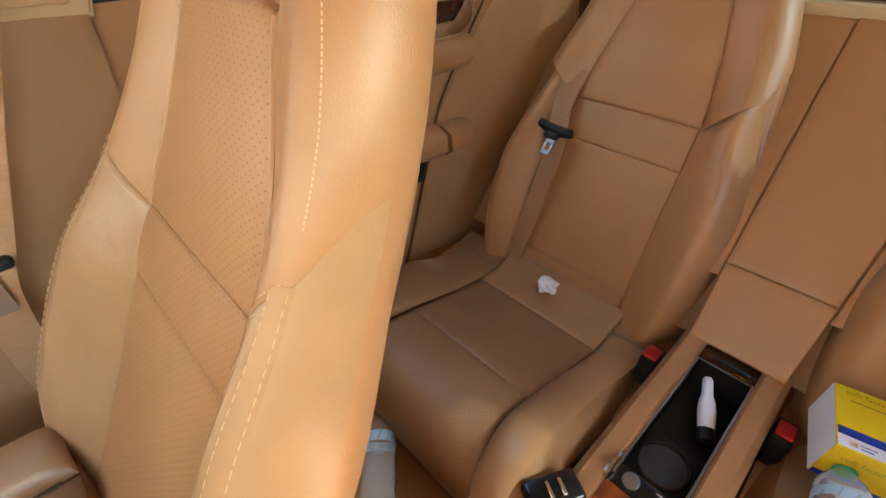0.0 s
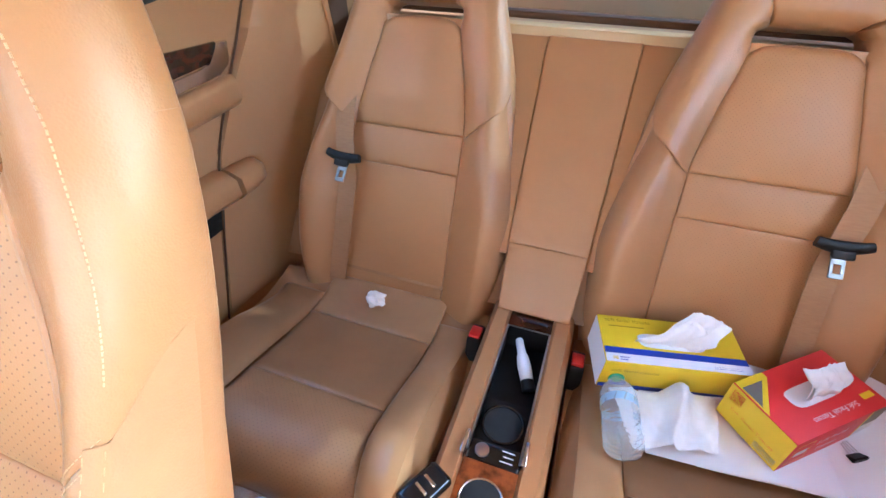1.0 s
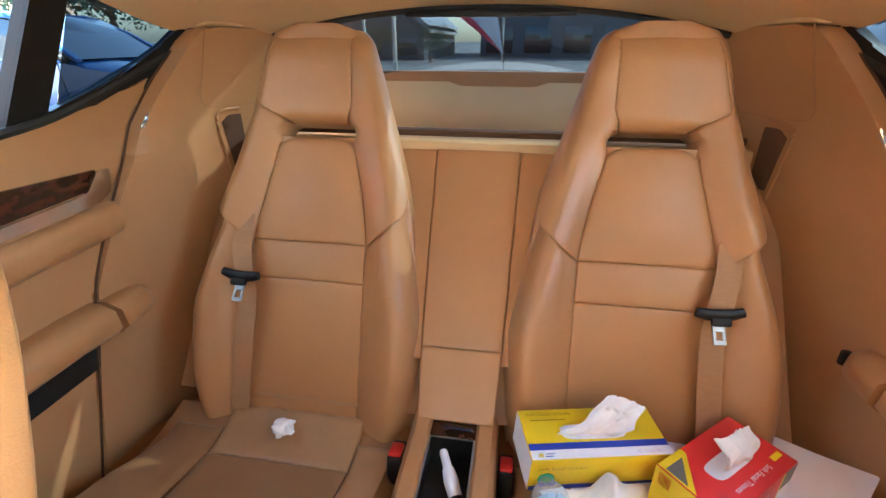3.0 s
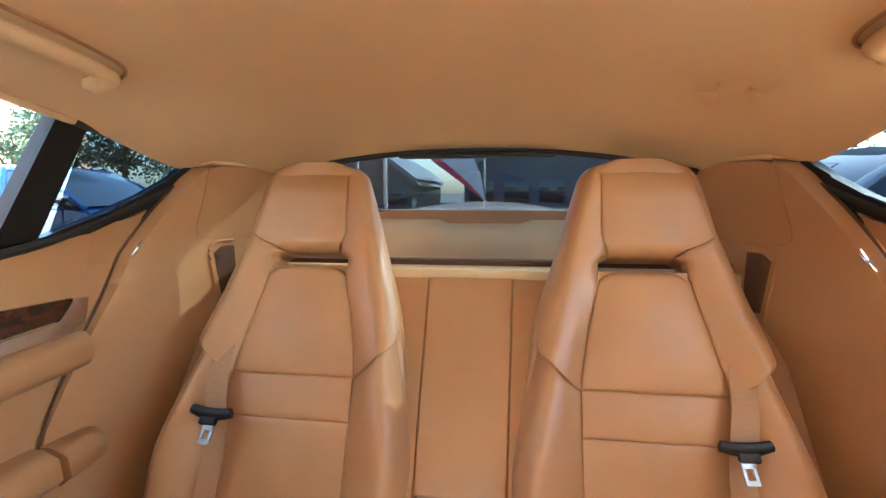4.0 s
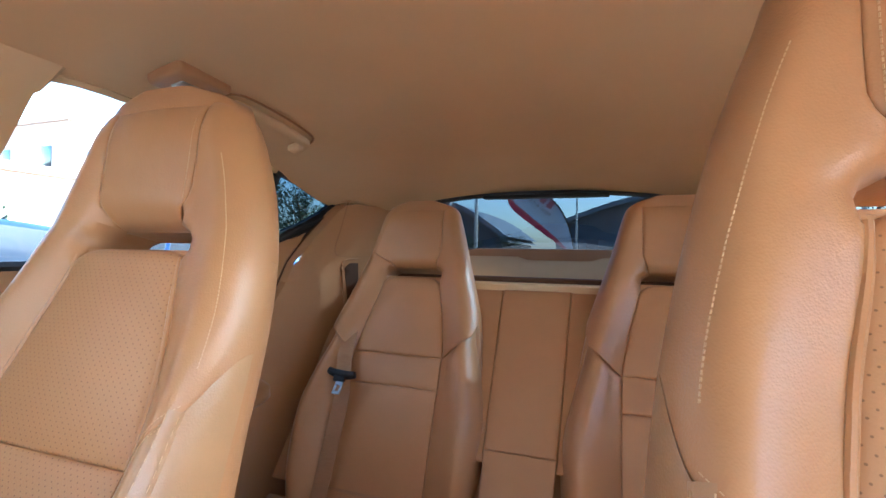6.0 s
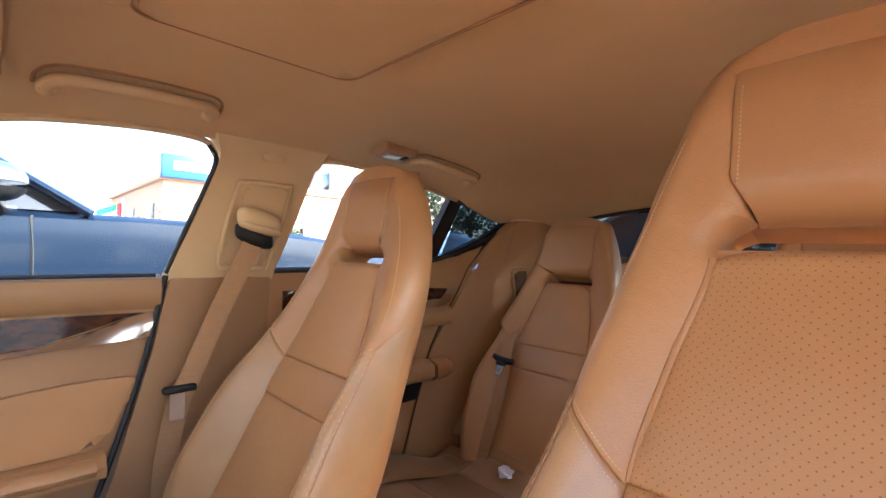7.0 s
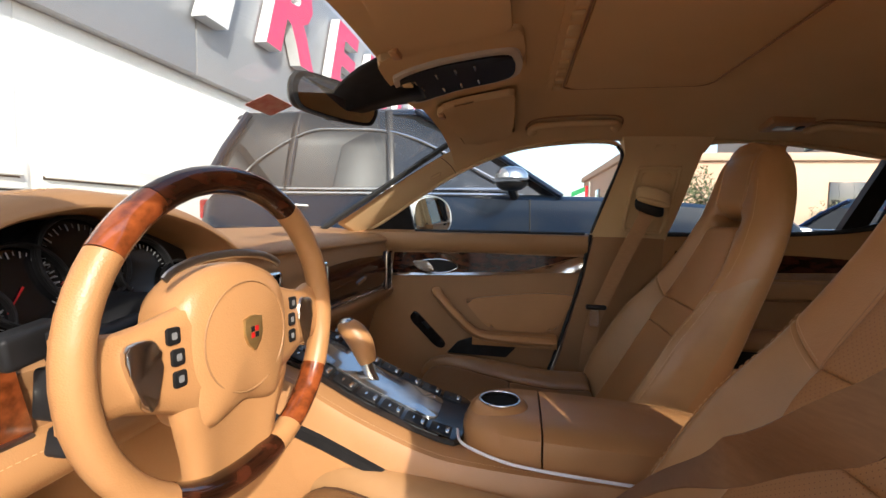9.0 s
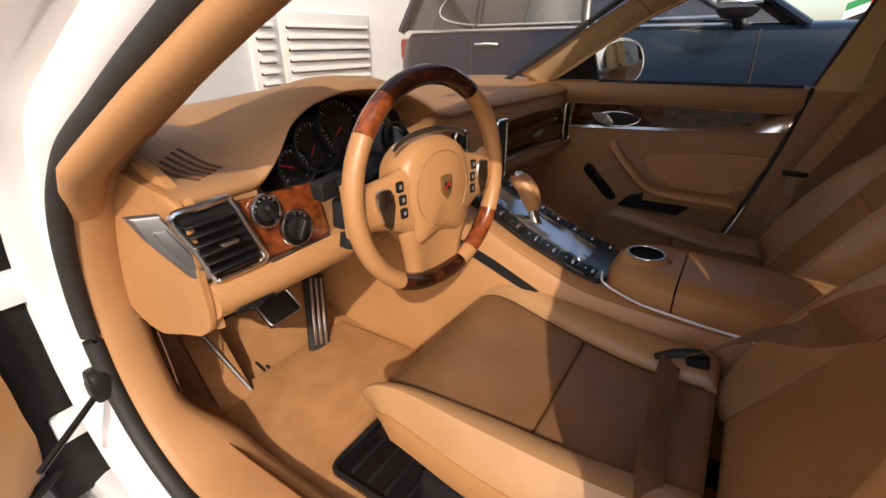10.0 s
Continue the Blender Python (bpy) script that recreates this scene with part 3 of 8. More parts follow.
def rear_glass(s, r):
    a = 2 * s - 1
    return Vector(((0.60 + 0.02 * r) * a, -1.20 - 0.80 * r - 0.05 * (1 - a * a), 1.21 - 0.06 * a * a - 0.215 * r + 0.03 * math.sin(math.pi * r)))


w2 = setting("window_rear", (0, -1.6, 1.0), "tinted raked rear window with black edge", "rear window")
bm = bmesh.new()
grid(bm, rear_glass, 20, 12)
part("pane", bm, M_TINT, w2)
bm = bmesh.new()
tube(bm, [liner(i / 30, 0.0, -0.004) + Vector((0, -0.004, 0)) for i in range(31)], 0.009, 6)
part("edge_band", bm, M_RUBBER, w2)
bm = bmesh.new()
box(bm, -0.20, 0.19, -1.262, -1.225, 1.170, 1.182, 0.004)
part("latch_cover", bm, M_BLACK, w2)
bm = bmesh.new()
tube(bm, [rear_glass(i / 30, 0.985) + Vector((0, 0.012, 0.010)) for i in range(31)], 0.007, 6)
part("lower_band", bm, M_RUBBER, w2)
bm = bmesh.new()
loft(bm, [[Vector((x, y, z - (0.016 * (1 - min(1.0, max(0.0, (abs(x) - 0.14) / 0.05))) if low else 0.0))) for y, z, low in ((-1.952, 1.014, 0), (-1.926, 1.012, 0), (-1.920, 0.996, 0), (-1.919, 0.976, 1), (-1.934, 0.974, 1))] for x in np.linspace(-0.66, 0.66, 60)], closed=False)
part("sill_strip", bm, M_DARKTRIM, w2, "brown trim strip under the rear glass")

# luggage space behind the rear seats
lug = setting("hatch_trim", (0, -1.9, 0.6), "pale tan trim of the tailgate under the rear glass", "car trim")
bm = bmesh.new()
def tailgate(s, r):
    x = -0.70 + 1.4 * s
    dip = 1 - min(1.0, max(0.0, (abs(x) - 0.13) / 0.07))
    dip = dip * dip * (3 - 2 * dip)
    return Vector((x, -1.93 + 0.10 * r + 0.02 * math.sin(3.1 * r) - 0.018 * dip * (1 - r), 0.985 - 0.17 * r))


grid(bm, tailgate, 80, 10)
part("tailgate_panel", bm, M_CREAM, lug)
bm = bmesh.new()
grid(bm, lambda s, r: Vector((-0.70 + 1.4 * s, -1.86 + 0.68 * r, 0.815 + 0.03 * r)), 20, 10)
part("luggage_cover", bm, M_TRIM, lug)
bm = bmesh.new()
box(bm, -0.60, 0.60, -1.225, -1.195, 0.904, 0.920, 0.004)
part("cover_edge", bm, M_SEAM, lug)
bm = bmesh.new()
box(bm, -0.60, 0.60, -1.19, -1.150, 0.80, 0.902, 0.008)
part("cover_rail", bm, M_CREAM, lug)
bm = bmesh.new()
box(bm, 0.270, 0.392, -1.195, -1.165, 0.930, 0.972, 0.006)
box(bm, 0.292, 0.372, -1.166, -1.160, 0.950, 0.955, 0.001, 1)
part("cover_latch", bm, M_CREAM, lug)
for sx in (-1, 1):
    bm = bmesh.new()
    box(bm, min(sx * 0.455, sx * 0.268), max(sx * 0.455, sx * 0.268), -1.225, -1.197, 0.922, 0.985, 0.006)
    part("cover_end", bm, M_BLACK, lug, "black end of the luggage cover roller")
bm = bmesh.new()
for sx in (-1, 1):
    grid(bm, lambda s, r: Vector((sx * (0.70 - 0.05 * r), -1.25 - 0.75 * s, 0.3 + 0.85 * r)), 4, 4)
grid(bm, lambda s, r: Vector((-0.72 + 1.44 * s, -1.98, 0.2 + 0.79 * r)), 4, 4)
grid(bm, lambda s, r: Vector((-0.72 + 1.44 * s, -2.0 + 0.75 * r, 0.28)), 4, 4)
part("luggage_sides", bm, M_TRIM, lug)


# ---- seats ----
def seat_surface(x0, profile, side=1):
    """place(u, v, w): u across the seat, v along its bent back line, w forward of it."""
    line = spline(profile, 12)
    run = [0.0]
    for a, b in zip(line, line[1:]):
        run.append(run[-1] + float(np.linalg.norm(b - a)))
    ys, zs = [p[0] for p in line], [p[1] for p in line]

    def place(u, v, w):
        y, z = np.interp(v, run, ys), np.interp(v, run, zs)
        if v > run[-1]:
            y, z = ys[-1] + (ys[-1] - ys[-2]) / (run[-1] - run[-2]) * (v - run[-1]), zs[-1] + (zs[-1] - zs[-2]) / (run[-1] - run[-2]) * (v - run[-1])
        i = min(max(int(np.searchsorted(run, v)), 1), len(line) - 1)
        d = line[i] - line[i - 1]
        d = d / np.linalg.norm(d)
        return Vector((x0 + side * u, y + d[1] * w, z - d[0] * w))
    return place, run[-1]


def pad(place, ul, ur, vb, vt, height, drop=0.022, radius=0.03, nu=18, nv=26, skirt=0.004, sink=(1, 1, 1, 1)):
    """A stuffed leather panel between two side lines and two end lines, sunk at its seams."""
    bm = bmesh.new()
    us = [0.0] + [0.5 - 0.5 * math.cos(math.pi * i / nu) for i in range(nu + 1)] + [1.0]
    vs = [0.0] + [0.5 - 0.5 * math.cos(math.pi * i / nv) for i in range(nv + 1)] + [1.0]

    def uvof(s, r):
        v = vb(s) + (vt(s) - vb(s)) * r
        return ul(v) + (ur(v) - ul(v)) * s, v

    def f(i, j):
        s, r = us[i], vs[j]
        u, v = uvof(s, r)
        wide, tall = abs(ur(v) - ul(v)), abs(vt(s) - vb(s))
        rr = min(radius, wide * 0.5)
        near = lambda f, a, b: min(f if a else 9.0, (1 - f) if b else 9.0)
        du, dv = near(s, sink[0], sink[1]) * wide / rr, near(r, sink[2], sink[3]) * tall / radius
        a = math.sqrt(max(0.0, 1 - (1 - min(1, du)) ** 2)) * math.sqrt(max(0.0, 1 - (1 - min(1, dv)) ** 2))
        w = height(u, v, s, r) - drop * (1 - a)
        if i in (0, len(us) - 1) or j in (0, len(vs) - 1):
            w -= skirt
        return place(u, v, w)

    layer = bm.loops.layers.uv.verify()
    rows = [[bm.verts.new(f(i, j)) for i in range(len(us))] for j in range(len(vs))]
    for j in range(len(vs) - 1):
        for i in range(len(us) - 1):
            face = bm.faces.new((rows[j][i], rows[j][i + 1], rows[j + 1][i + 1], rows[j + 1][i]))
            for loop, (a, b) in zip(face.loops, ((i, j), (i + 1, j), (i + 1, j + 1), (i, j + 1))):
                loop[layer].uv = uvof(us[a], vs[b])
    return bm


def const(c):
    return lambda *_: c


def backrest(root, place, top, front, belt_side):
    """The tall one-piece back with its built-in head rest: shell, centre panels, bolsters, wings, head panel."""
    hw = ramp((0.0, 0.250), (0.10, 0.264), (0.25, 0.268), (0.36, 0.254), (0.47, 0.234), (0.55, 0.219), (0.62, 0.199), (0.69, 0.176), (0.76, 0.154), (top - 0.07, 0.130), (top - 0.04, 0.120), (top - 0.02, 0.104), (top - 0.007, 0.080), (top, 0.050))
    mid = ramp((0.0, 0.135), (0.22, 0.138), (0.43, 0.134), (0.54, 0.116), (0.67, 0.090), (top, 0.09))
    th = ramp((0.0, 0.13), (0.3, 0.125), (0.6, 0.085), (0.75, 0.085), (0.82, 0.080), (top, 0.04))
    h0, h1, hole = 0.672, 0.702, 0.086
    bend = 0.026 if front else 0.020

    def gap(v):
        """Half the width of the opening under the head rest, its upper corners round."""
        k = min(1.0, max(0.0, (v - h1 + bend) / bend))
        return hole - bend * (1 - math.sqrt(max(0.0, 1 - k * k)))

    lip, deep = (0.046, 0.046) if front else (0.032, 0.038)

    def roll(d, r=0.020, deep=0.030):
        """How far a padded edge has rolled back at a distance d from the opening."""
        d = min(1.0, max(0.0, d / r))
        return deep * (1 - math.sqrt(max(0.0, 1 - (1 - d) ** 2)))

    def section(v, a, b, n=16):
        w, t = hw(v), th(v)
        dent = roll(v - h1, lip, deep + 0.006) if v >= h1 else 0.0
        fr, bk = [], []
        for i in range(n + 1):
            c = 0.5 - 0.5 * math.cos(math.pi * i / n)
            u = a + (b - a) * c
            q = max(0.0, 1 - abs(u / w) ** 4) ** 0.25
            fr.append(place(u, v, -t * 0.5 + max(0.2 * t, 0.5 * t - dent) * q))
            bk.append(place(u, v, -t * 0.5 - 0.5 * t * q))
        return fr + bk[::-1][1 if b == w else 0: -1 if a == -w else None]

    bm = bmesh.new()
    loft(bm, [section(v, -hw(v), hw(v)) for v in np.linspace(0, h0, 26)])
    loft(bm, [section(v, -hw(v), -gap(v) - 0.010) for v in np.linspace(h0, h1, 8)])
    loft(bm, [section(v, gap(v) + 0.010, hw(v)) for v in np.linspace(h0, h1, 8)])
    loft(bm, [section(v, -hw(v), hw(v)) for v in [h1 + lip * k for k in (0.0, 0.08, 0.2, 0.4, 0.7)] + list(np.linspace(h1 + lip, top, 12))])
    part("shell", bm, M_LEATHER, root)
    perf = M_PERF if front else M_PERFFINE
    flat = 0.012

    # centre panels: lower, band, upper
    part("lower_panel", pad(place, lambda v: -mid(v), mid, const(0.005), const(0.344), lambda u, v, s, r: flat, 0.0034, 0.007, skirt=0.0006), perf, root)
    part("middle_band", pad(place, lambda v: -mid(v), mid, const(0.344), const(0.431), lambda u, v, s, r: flat + 0.004 * math.sin(math.pi * r), 0.0034, 0.007, skirt=0.0006), perf, root)
    part("upper_panel", pad(place, lambda v: -mid(v), mid, const(0.431), lambda s: h0 - (0.012 if front else 0.024) * abs(2 * s - 1) ** 6,
                            lambda u, v, s, r: flat + 0.014 * math.sin(math.pi * min(1, r)) * math.sin(math.pi * s) ** 0.6 - roll((1 - r) * 0.24, 0.014, 0.012), 0.0034, 0.007, skirt=0.0006), perf, root)
    bol = 0.066 if front else 0.048
    amp = ramp((0.0, bol * 0.55), (0.16, bol), (0.32, bol * 0.95), (0.45, bol * 0.62), (0.56, bol * 0.40), (h0, 0.012), (h1, 0.007), (top, 0.0))
    head = lambda v: max(0.022, min(0.082, hw(v) - 0.014))

    def base_w(v):
        return min(gap(v), mid(v)) if v > h0 - 0.010 else mid(v)

    def inner_w(v, sg=-1):
        """Where the wing begins: at the panel, at the opening, at the head panel's seam."""
        if v < h1:
            return base_w(v)
        k = min(1.0, (v - h1) / 0.05)
        goal = head(v) if front or sg < 0 else max(head(v), hw(v) - 0.016)
        return base_w(v) + (goal - base_w(v)) * k * k * (3 - 2 * k)

    def crown(v):
        # the head rest rounds over at its top
        d = min(1.0, max(0.0, (top - 0.010 - v) / 0.075))
        return 0.045 * (1 - math.sqrt(max(0.0, 1 - (1 - d) ** 2)))

    def bulge(u, v):
        """Height of the side padding at u across and v up."""
        u = abs(u)
        b = base_w(v) if v < h1 else min(inner_w(v), head(v) + 0.004)
        wide = hw(v) + 0.004 - b
        k = min(1.0, max(0.0, (u - b) / wide))
        soft = 0.055 if v < 0.60 else 0.055 - 0.020 * min(1.0, (v - 0.60) / 0.12)
        d = min(1.0, (1 - k) * wide / min(soft, wide * 0.8))
        w = flat + amp(v) * math.sin(math.pi * min(1.0, 0.64 * k)) ** 1.15
        w -= (w + th(v) * 0.45) * (1 - math.sqrt(max(0.0, 1 - (1 - d) ** 2))) + crown(v)
        if h0 - 0.012 < v < h1 + 0.024:
            open_ = math.sin(math.pi * (v - h0 + 0.012) / (h1 - h0 + 0.036)) ** 0.5
            w -= open_ * roll(k * wide, 0.032 if front else 0.024, 0.036)
        return w

    outer = lambda v: hw(v) + 0.004
    joint = lambda k: 0.428 + 0.080 * k ** 1.1 + (0.0 if k < 0.78 else 0.055 * ((k - 0.78) / 0.22) ** 2)
    proud = 0.0 if front else 0.013
    for sg in (-1, 1):
        ul, ur = ((lambda v: inner_w(v, 1)), outer) if sg > 0 else ((lambda v: -outer(v)), (lambda v: -inner_w(v)))
        tuck = (lambda v: outer(v)) if front else (lambda v: outer(v) - 0.014 * min(1.0, max(0.0, (v - 0.28) / 0.20)))
        bl, br = (inner_w, tuck) if sg > 0 else ((lambda v, f=tuck: -f(v)), (lambda v: -inner_w(v)))
        kk = (lambda s: s) if sg > 0 else (lambda s: 1 - s)
        sink = (1, 0, 0, 1) if sg > 0 else (0, 1, 0, 1)
        part("bolster", pad(place, bl, br, const(0.0), lambda s: joint(kk(s)), lambda u, v, s, r: bulge(u * outer(v) / tuck(v) if abs(u) > mid(v) + 0.03 else u, v), 0.0034, 0.007, 22, 26, 0.0006, sink=sink), M_WORN if front else M_LEATHER, root)
        up = lambda u, v, s, r: bulge(u, v) + proud * math.exp(-(v - joint(kk(s))) / 0.12) * min(1.0, kk(s) / 0.25)
        part("wing", pad(place, ul, ur, lambda s: joint(kk(s)), const(top - 0.010), up, 0.0034, 0.007, 20, 60, 0.0006, sink=(sink[0], sink[1], 1, 0)), M_LEATHER, root)
        if front:
            bm = bmesh.new()
            tube(bm, [place(sg * mid(v), v, 0.0085 + 0.004 * math.sin(math.pi * (v - 0.432) / 0.235)) for v in np.linspace(0.432, h0 - 0.012, 24)], 0.0036, 8)
            part("piping", bm, M_LEATHER, root)
            # flat strip sewn over the bolster's ridge, with a thread down both its edges
            rv = np.linspace(0.03, 0.492, 40)
            at_ridge = lambda v, k: place(sg * (inner_w(v) + (outer(v) - inner_w(v)) * k), v, bulge(inner_w(v) + (outer(v) - inner_w(v)) * k, v))
            bm = bmesh.new()
            loft(bm, [[at_ridge(v, k) + (place(0, v, h) - place(0, v, 0)) for k, h in ((0.70, -0.002), (0.705, 0.0022), (0.75, 0.003), (0.80, 0.0028), (0.835, 0.002), (0.84, -0.002))] for v in rv], closed=False)
            part("ridge_strip", bm, M_WORN, root, "shiny worn strip along the bolster")
            for k in (0.715, 0.828):
                bm = bmesh.new()
                stitches(bm, [at_ridge(v, k) + (place(0, v, 0.0032) - place(0, v, 0)) for v in rv])
                part("ridge_stitching", bm, M_THREAD, root, "pale stitched seam")
            # double thread along the seam between bolster and wing
            for off in (-0.007, 0.007):
                bm = bmesh.new()
                stitches(bm, [place(sg * (inner_w(v) + (outer(v) - inner_w(v)) * k), v, bulge(inner_w(v) + (outer(v) - inner_w(v)) * k, v) + 0.0004) for k in np.linspace(0.06, 0.80, 24) for v in (joint(k) + off,)])
                part("joint_stitching", bm, M_THREAD, root, "pale stitched seam")
        # thread beside the wing's edge
        bm = bmesh.new()
        line = []
        for i in range(60):
            v = (0.535 if front else 0.52) + (top - 0.10 - (0.535 if front else 0.52)) * i / 59
            u = max(outer(v) - 0.022, 0.5 * (outer(v) + head(v)))
            line.append(place(sg * u, v, bulge(u, v) + 0.0006))
        stitches(bm, line, *((0.0050, 0.0028, 0.00072) if front else ()))
        part("stitching", bm, M_THREAD if front else M_LEATHER, root, "fine stitched seam")
    # head panel: a seam on its inner side, running on smoothly into the outer side

    def head_h(u, v, s, r):
        if u > head(v):
            side_h = bulge(u, v)
        else:
            side_h = flat - crown(v) + 0.003 * math.cos(0.5 * math.pi * min(1.0, abs(u) / head(v)))
        k = min(1.0, max(0.0, 1 - (abs(u) - hole + bend + 0.006) / 0.026))
        return side_h - roll(v - h1, lip, deep) * k * k * (3 - 2 * k)

    part("head_panel", pad(place, lambda v: -inner_w(v), lambda v: inner_w(v, 1), const(h1), const(top - 0.010), head_h, 0.0028, 0.006, 24, 34, 0.0006, sink=(1, 1, 0, 0)), M_LEATHER, root)
    for sg in (-1, 1) if front else (-1,):
        bm = bmesh.new()
        stitches(bm, [place(sg * (head(v) - 0.008), v, flat + 0.0012 - crown(v)) for v in np.linspace(h1 + 0.035, top - 0.05, 24)], *((0.0050, 0.0028, 0.00072) if front else ()))
        part("head_stitching", bm, M_THREAD if front else M_LEATHER, root, "fine stitched seam")
    # closing strip inside the head rest opening
    bm = bmesh.new()
    loft(bm, [[place(u, h0 - 0.004, w) for u in np.linspace(-hole, hole, 6)] for w in (0.0, -0.03, -0.06)], closed=False)
    part("opening_sill", bm, M_LEATHER, root)


REAR_BACK = [(-0.795, 0.305), (-0.872, 0.53), (-0.963, 0.705), (-1.028, 0.83), (-1.072, 0.945), (-1.098, 1.05), (-1.112, 1.155)]
for s in (1, -1):
    rs = thing("car_seat_unit", (s * 0.36, -0.74, 0.38), "tan leather rear bucket seat with built-in head rest", "car seat", "rear seats")
    place, run = seat_surface(s * 0.362, REAR_BACK, s)
    backrest(rs, place, run, False, s)

FRONT_BACK = [(0.095, 0.40), (0.005, 0.555), (-0.066, 0.683), (-0.118, 0.775), (-0.172, 0.88), (-0.214, 0.995), (-0.236, 1.10), (-0.248, 1.215)]


def front_seat(s, dy, dz, up, label, back=0.392, back_y=0.0):
    x0 = s * 0.392
    root = thing("car_seat_unit", (x0, 0.3 + dy, 0.22), label, "car seat", "front seats")
    place, run = seat_surface(s * back, [(y + dy + back_y, z + dz + up) for y, z in FRONT_BACK], s)
    # the inner bolster is flattened by wear
    thin = ramp((0.0, 0.22), (0.38, 0.21), (0.50, 0.175), (0.62, 0.115), (0.72, 0.05), (0.80, 0.03), (1.0, 0.0)) if s > 0 else ramp((0.0, 0.08), (0.40, 0.08), (0.60, 0.05), (0.75, 0.0), (1.0, 0.0))
    whole = place

    def place(u, v, w):
        k = min(1.0, max(0.0, (-u - 0.12) / 0.10))
        return whole(u * (1 - thin(v) * k), v, w * (1 - 1.6 * thin(v) * k) if w > 0 else w)
    backrest(root, place, run, True, s)
    # seat cushion: centre pad in two panels, side bolsters, base
    cl = [(0.10 + dy, 0.455 + dz), (0.25 + dy, 0.445 + dz), (0.42 + dy, 0.462 + dz), (0.56 + dy, 0.480 + dz), (0.625 + dy, 0.468 + dz), (0.655 + dy, 0.430 + dz)]
    cq, crun = seat_surface(x0, cl, s)
    flip = lambda u, v, w: cq(u, v, -w)
    cw = ramp((0.0, 0.13), (0.3, 0.165), (0.5, 0.20), (crun, 0.215))
    co = ramp((0.0, 0.25), (0.3, 0.265), (0.52, 0.25), (crun, 0.225))
    part("cushion_rear_panel", pad(flip, lambda v: -cw(v), cw, const(0.0), const(0.26), const(0.010), 0.009, 0.018), M_SEATSHADE, root)
    part("cushion_front_panel", pad(flip, lambda v: -cw(v), cw, const(0.261), const(crun), const(0.012), 0.010, 0.02), M_SEATSHADE, root)
    for sg in (-1, 1):
        ul, ur = ((lambda v: cw(v) + 0.001), co) if sg > 0 else ((lambda v: -co(v)), (lambda v: -cw(v) - 0.001))
        def hb(u, v, s_, r, sg=sg):
            k = s_ if sg > 0 else 1 - s_
            return 0.012 + 0.038 * math.sin(math.pi * min(1, 0.15 + 0.6 * k)) * math.sin(math.pi * min(1, 0.3 + 0.55 * r)) - 0.05 * max(0, k - 0.6) / 0.4
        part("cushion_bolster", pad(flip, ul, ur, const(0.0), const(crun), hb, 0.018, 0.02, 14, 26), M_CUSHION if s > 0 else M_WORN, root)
        bm = bmesh.new()
        tube(bm, [flip(sg * cw(v), v, 0.0055) for v in np.linspace(0.02, crun - 0.01, 20)], 0.0023 if s > 0 else 0.0034, 6)
        part("piping", bm, M_SEAM, root, "dark piped seam")
    bm = bmesh.new()
    loops = []
    for v in np.linspace(0, crun, 14):
        w = co(v)
        loops.append([flip(-w, v, -0.012), flip(0, v, -0.005), flip(w, v, -0.012), flip(w + 0.004, v, -0.06), flip(w - 0.02, v, -0.12 + 0.05 * v), flip(-w + 0.02, v, -0.12 + 0.05 * v), flip(-w - 0.004, v, -0.06)])
    loft(bm, loops)
    part("cushion_base", bm, M_LEATHER, root)
    bm = bmesh.new()
    y0 = 0.12 + dy
    box(bm, x0 - 0.24, x0 + 0.24, y0, y0 + 0.42, 0.245, 0.36, 0.02)
    part("seat_frame", bm, M_BLACK, root, "dark plastic seat frame")
    for sg in (-1, 1):
        bm = bmesh.new()
        box(bm, x0 + sg * 0.19 - 0.025, x0 + sg * 0.19 + 0.025, y0 - 0.12, y0 + 0.52, 0.205, 0.25, 0.006)
        part("rail", bm, M_BLACK, root)
    return root


front_seat(1, 0.0, 0.0, 0.0, "tan leather passenger sports seat with worn side bolster")
front_seat(-1, 0.075, 0.02, 0.016, "tan leather driver's sports seat with perforated centre and pale stitching", 0.420, -0.022)

# rear bench: centre back rest
cb = thing("rear_centre_backrest", (0, -0.8, 0.42), "narrow tan leather centre back rest between the rear seats", "backrest")
CENTRE = [(-0.768, 0.405), (-0.858, 0.522), (-1.0, 0.708), (-1.10, 0.835), (-1.142, 0.886)]
place, run = seat_surface(0, CENTRE, 1)
side = ramp((0, 0.079), (0.148, 0.086), (run, 0.098))
part("lower_panel", pad(place, lambda v: -side(v), side, const(0.0), const(0.1475), const(0.0), 0.0035, 0.007, 14, 12, 0.0015), M_LEATHER, cb)
part("upper_panel", pad(place, lambda v: -side(v), side, const(0.1485), const(run), const(0.0), 0.0035, 0.007, 14, 24, 0.0015), M_LEATHER, cb)
for sg in (-1, 1):
    ul, ur = ((lambda v: side(v) + 0.001), const(0.19)) if sg > 0 else (const(-0.19), (lambda v: -side(v) - 0.001))
    part("side_panel", pad(place, ul, ur, const(0.12), const(run), const(-0.004), 0.0035, 0.007, 10, 24, 0.0015), M_LEATHER, cb)
bm = bmesh.new()
grid(bm, lambda s, r: place(-0.66 + 1.32 * s, run * r, -0.045), 6, 8)
part("backing", bm, M_DARKTRIM, cb)
bm = bmesh.new()
loft(bm, [[place(u, run, w) for u in (-0.19, -0.1, 0.0, 0.1, 0.19)] for w in (-0.008, -0.03, -0.06)], closed=False)
part("top_strip", bm, M_LEATHER, cb)

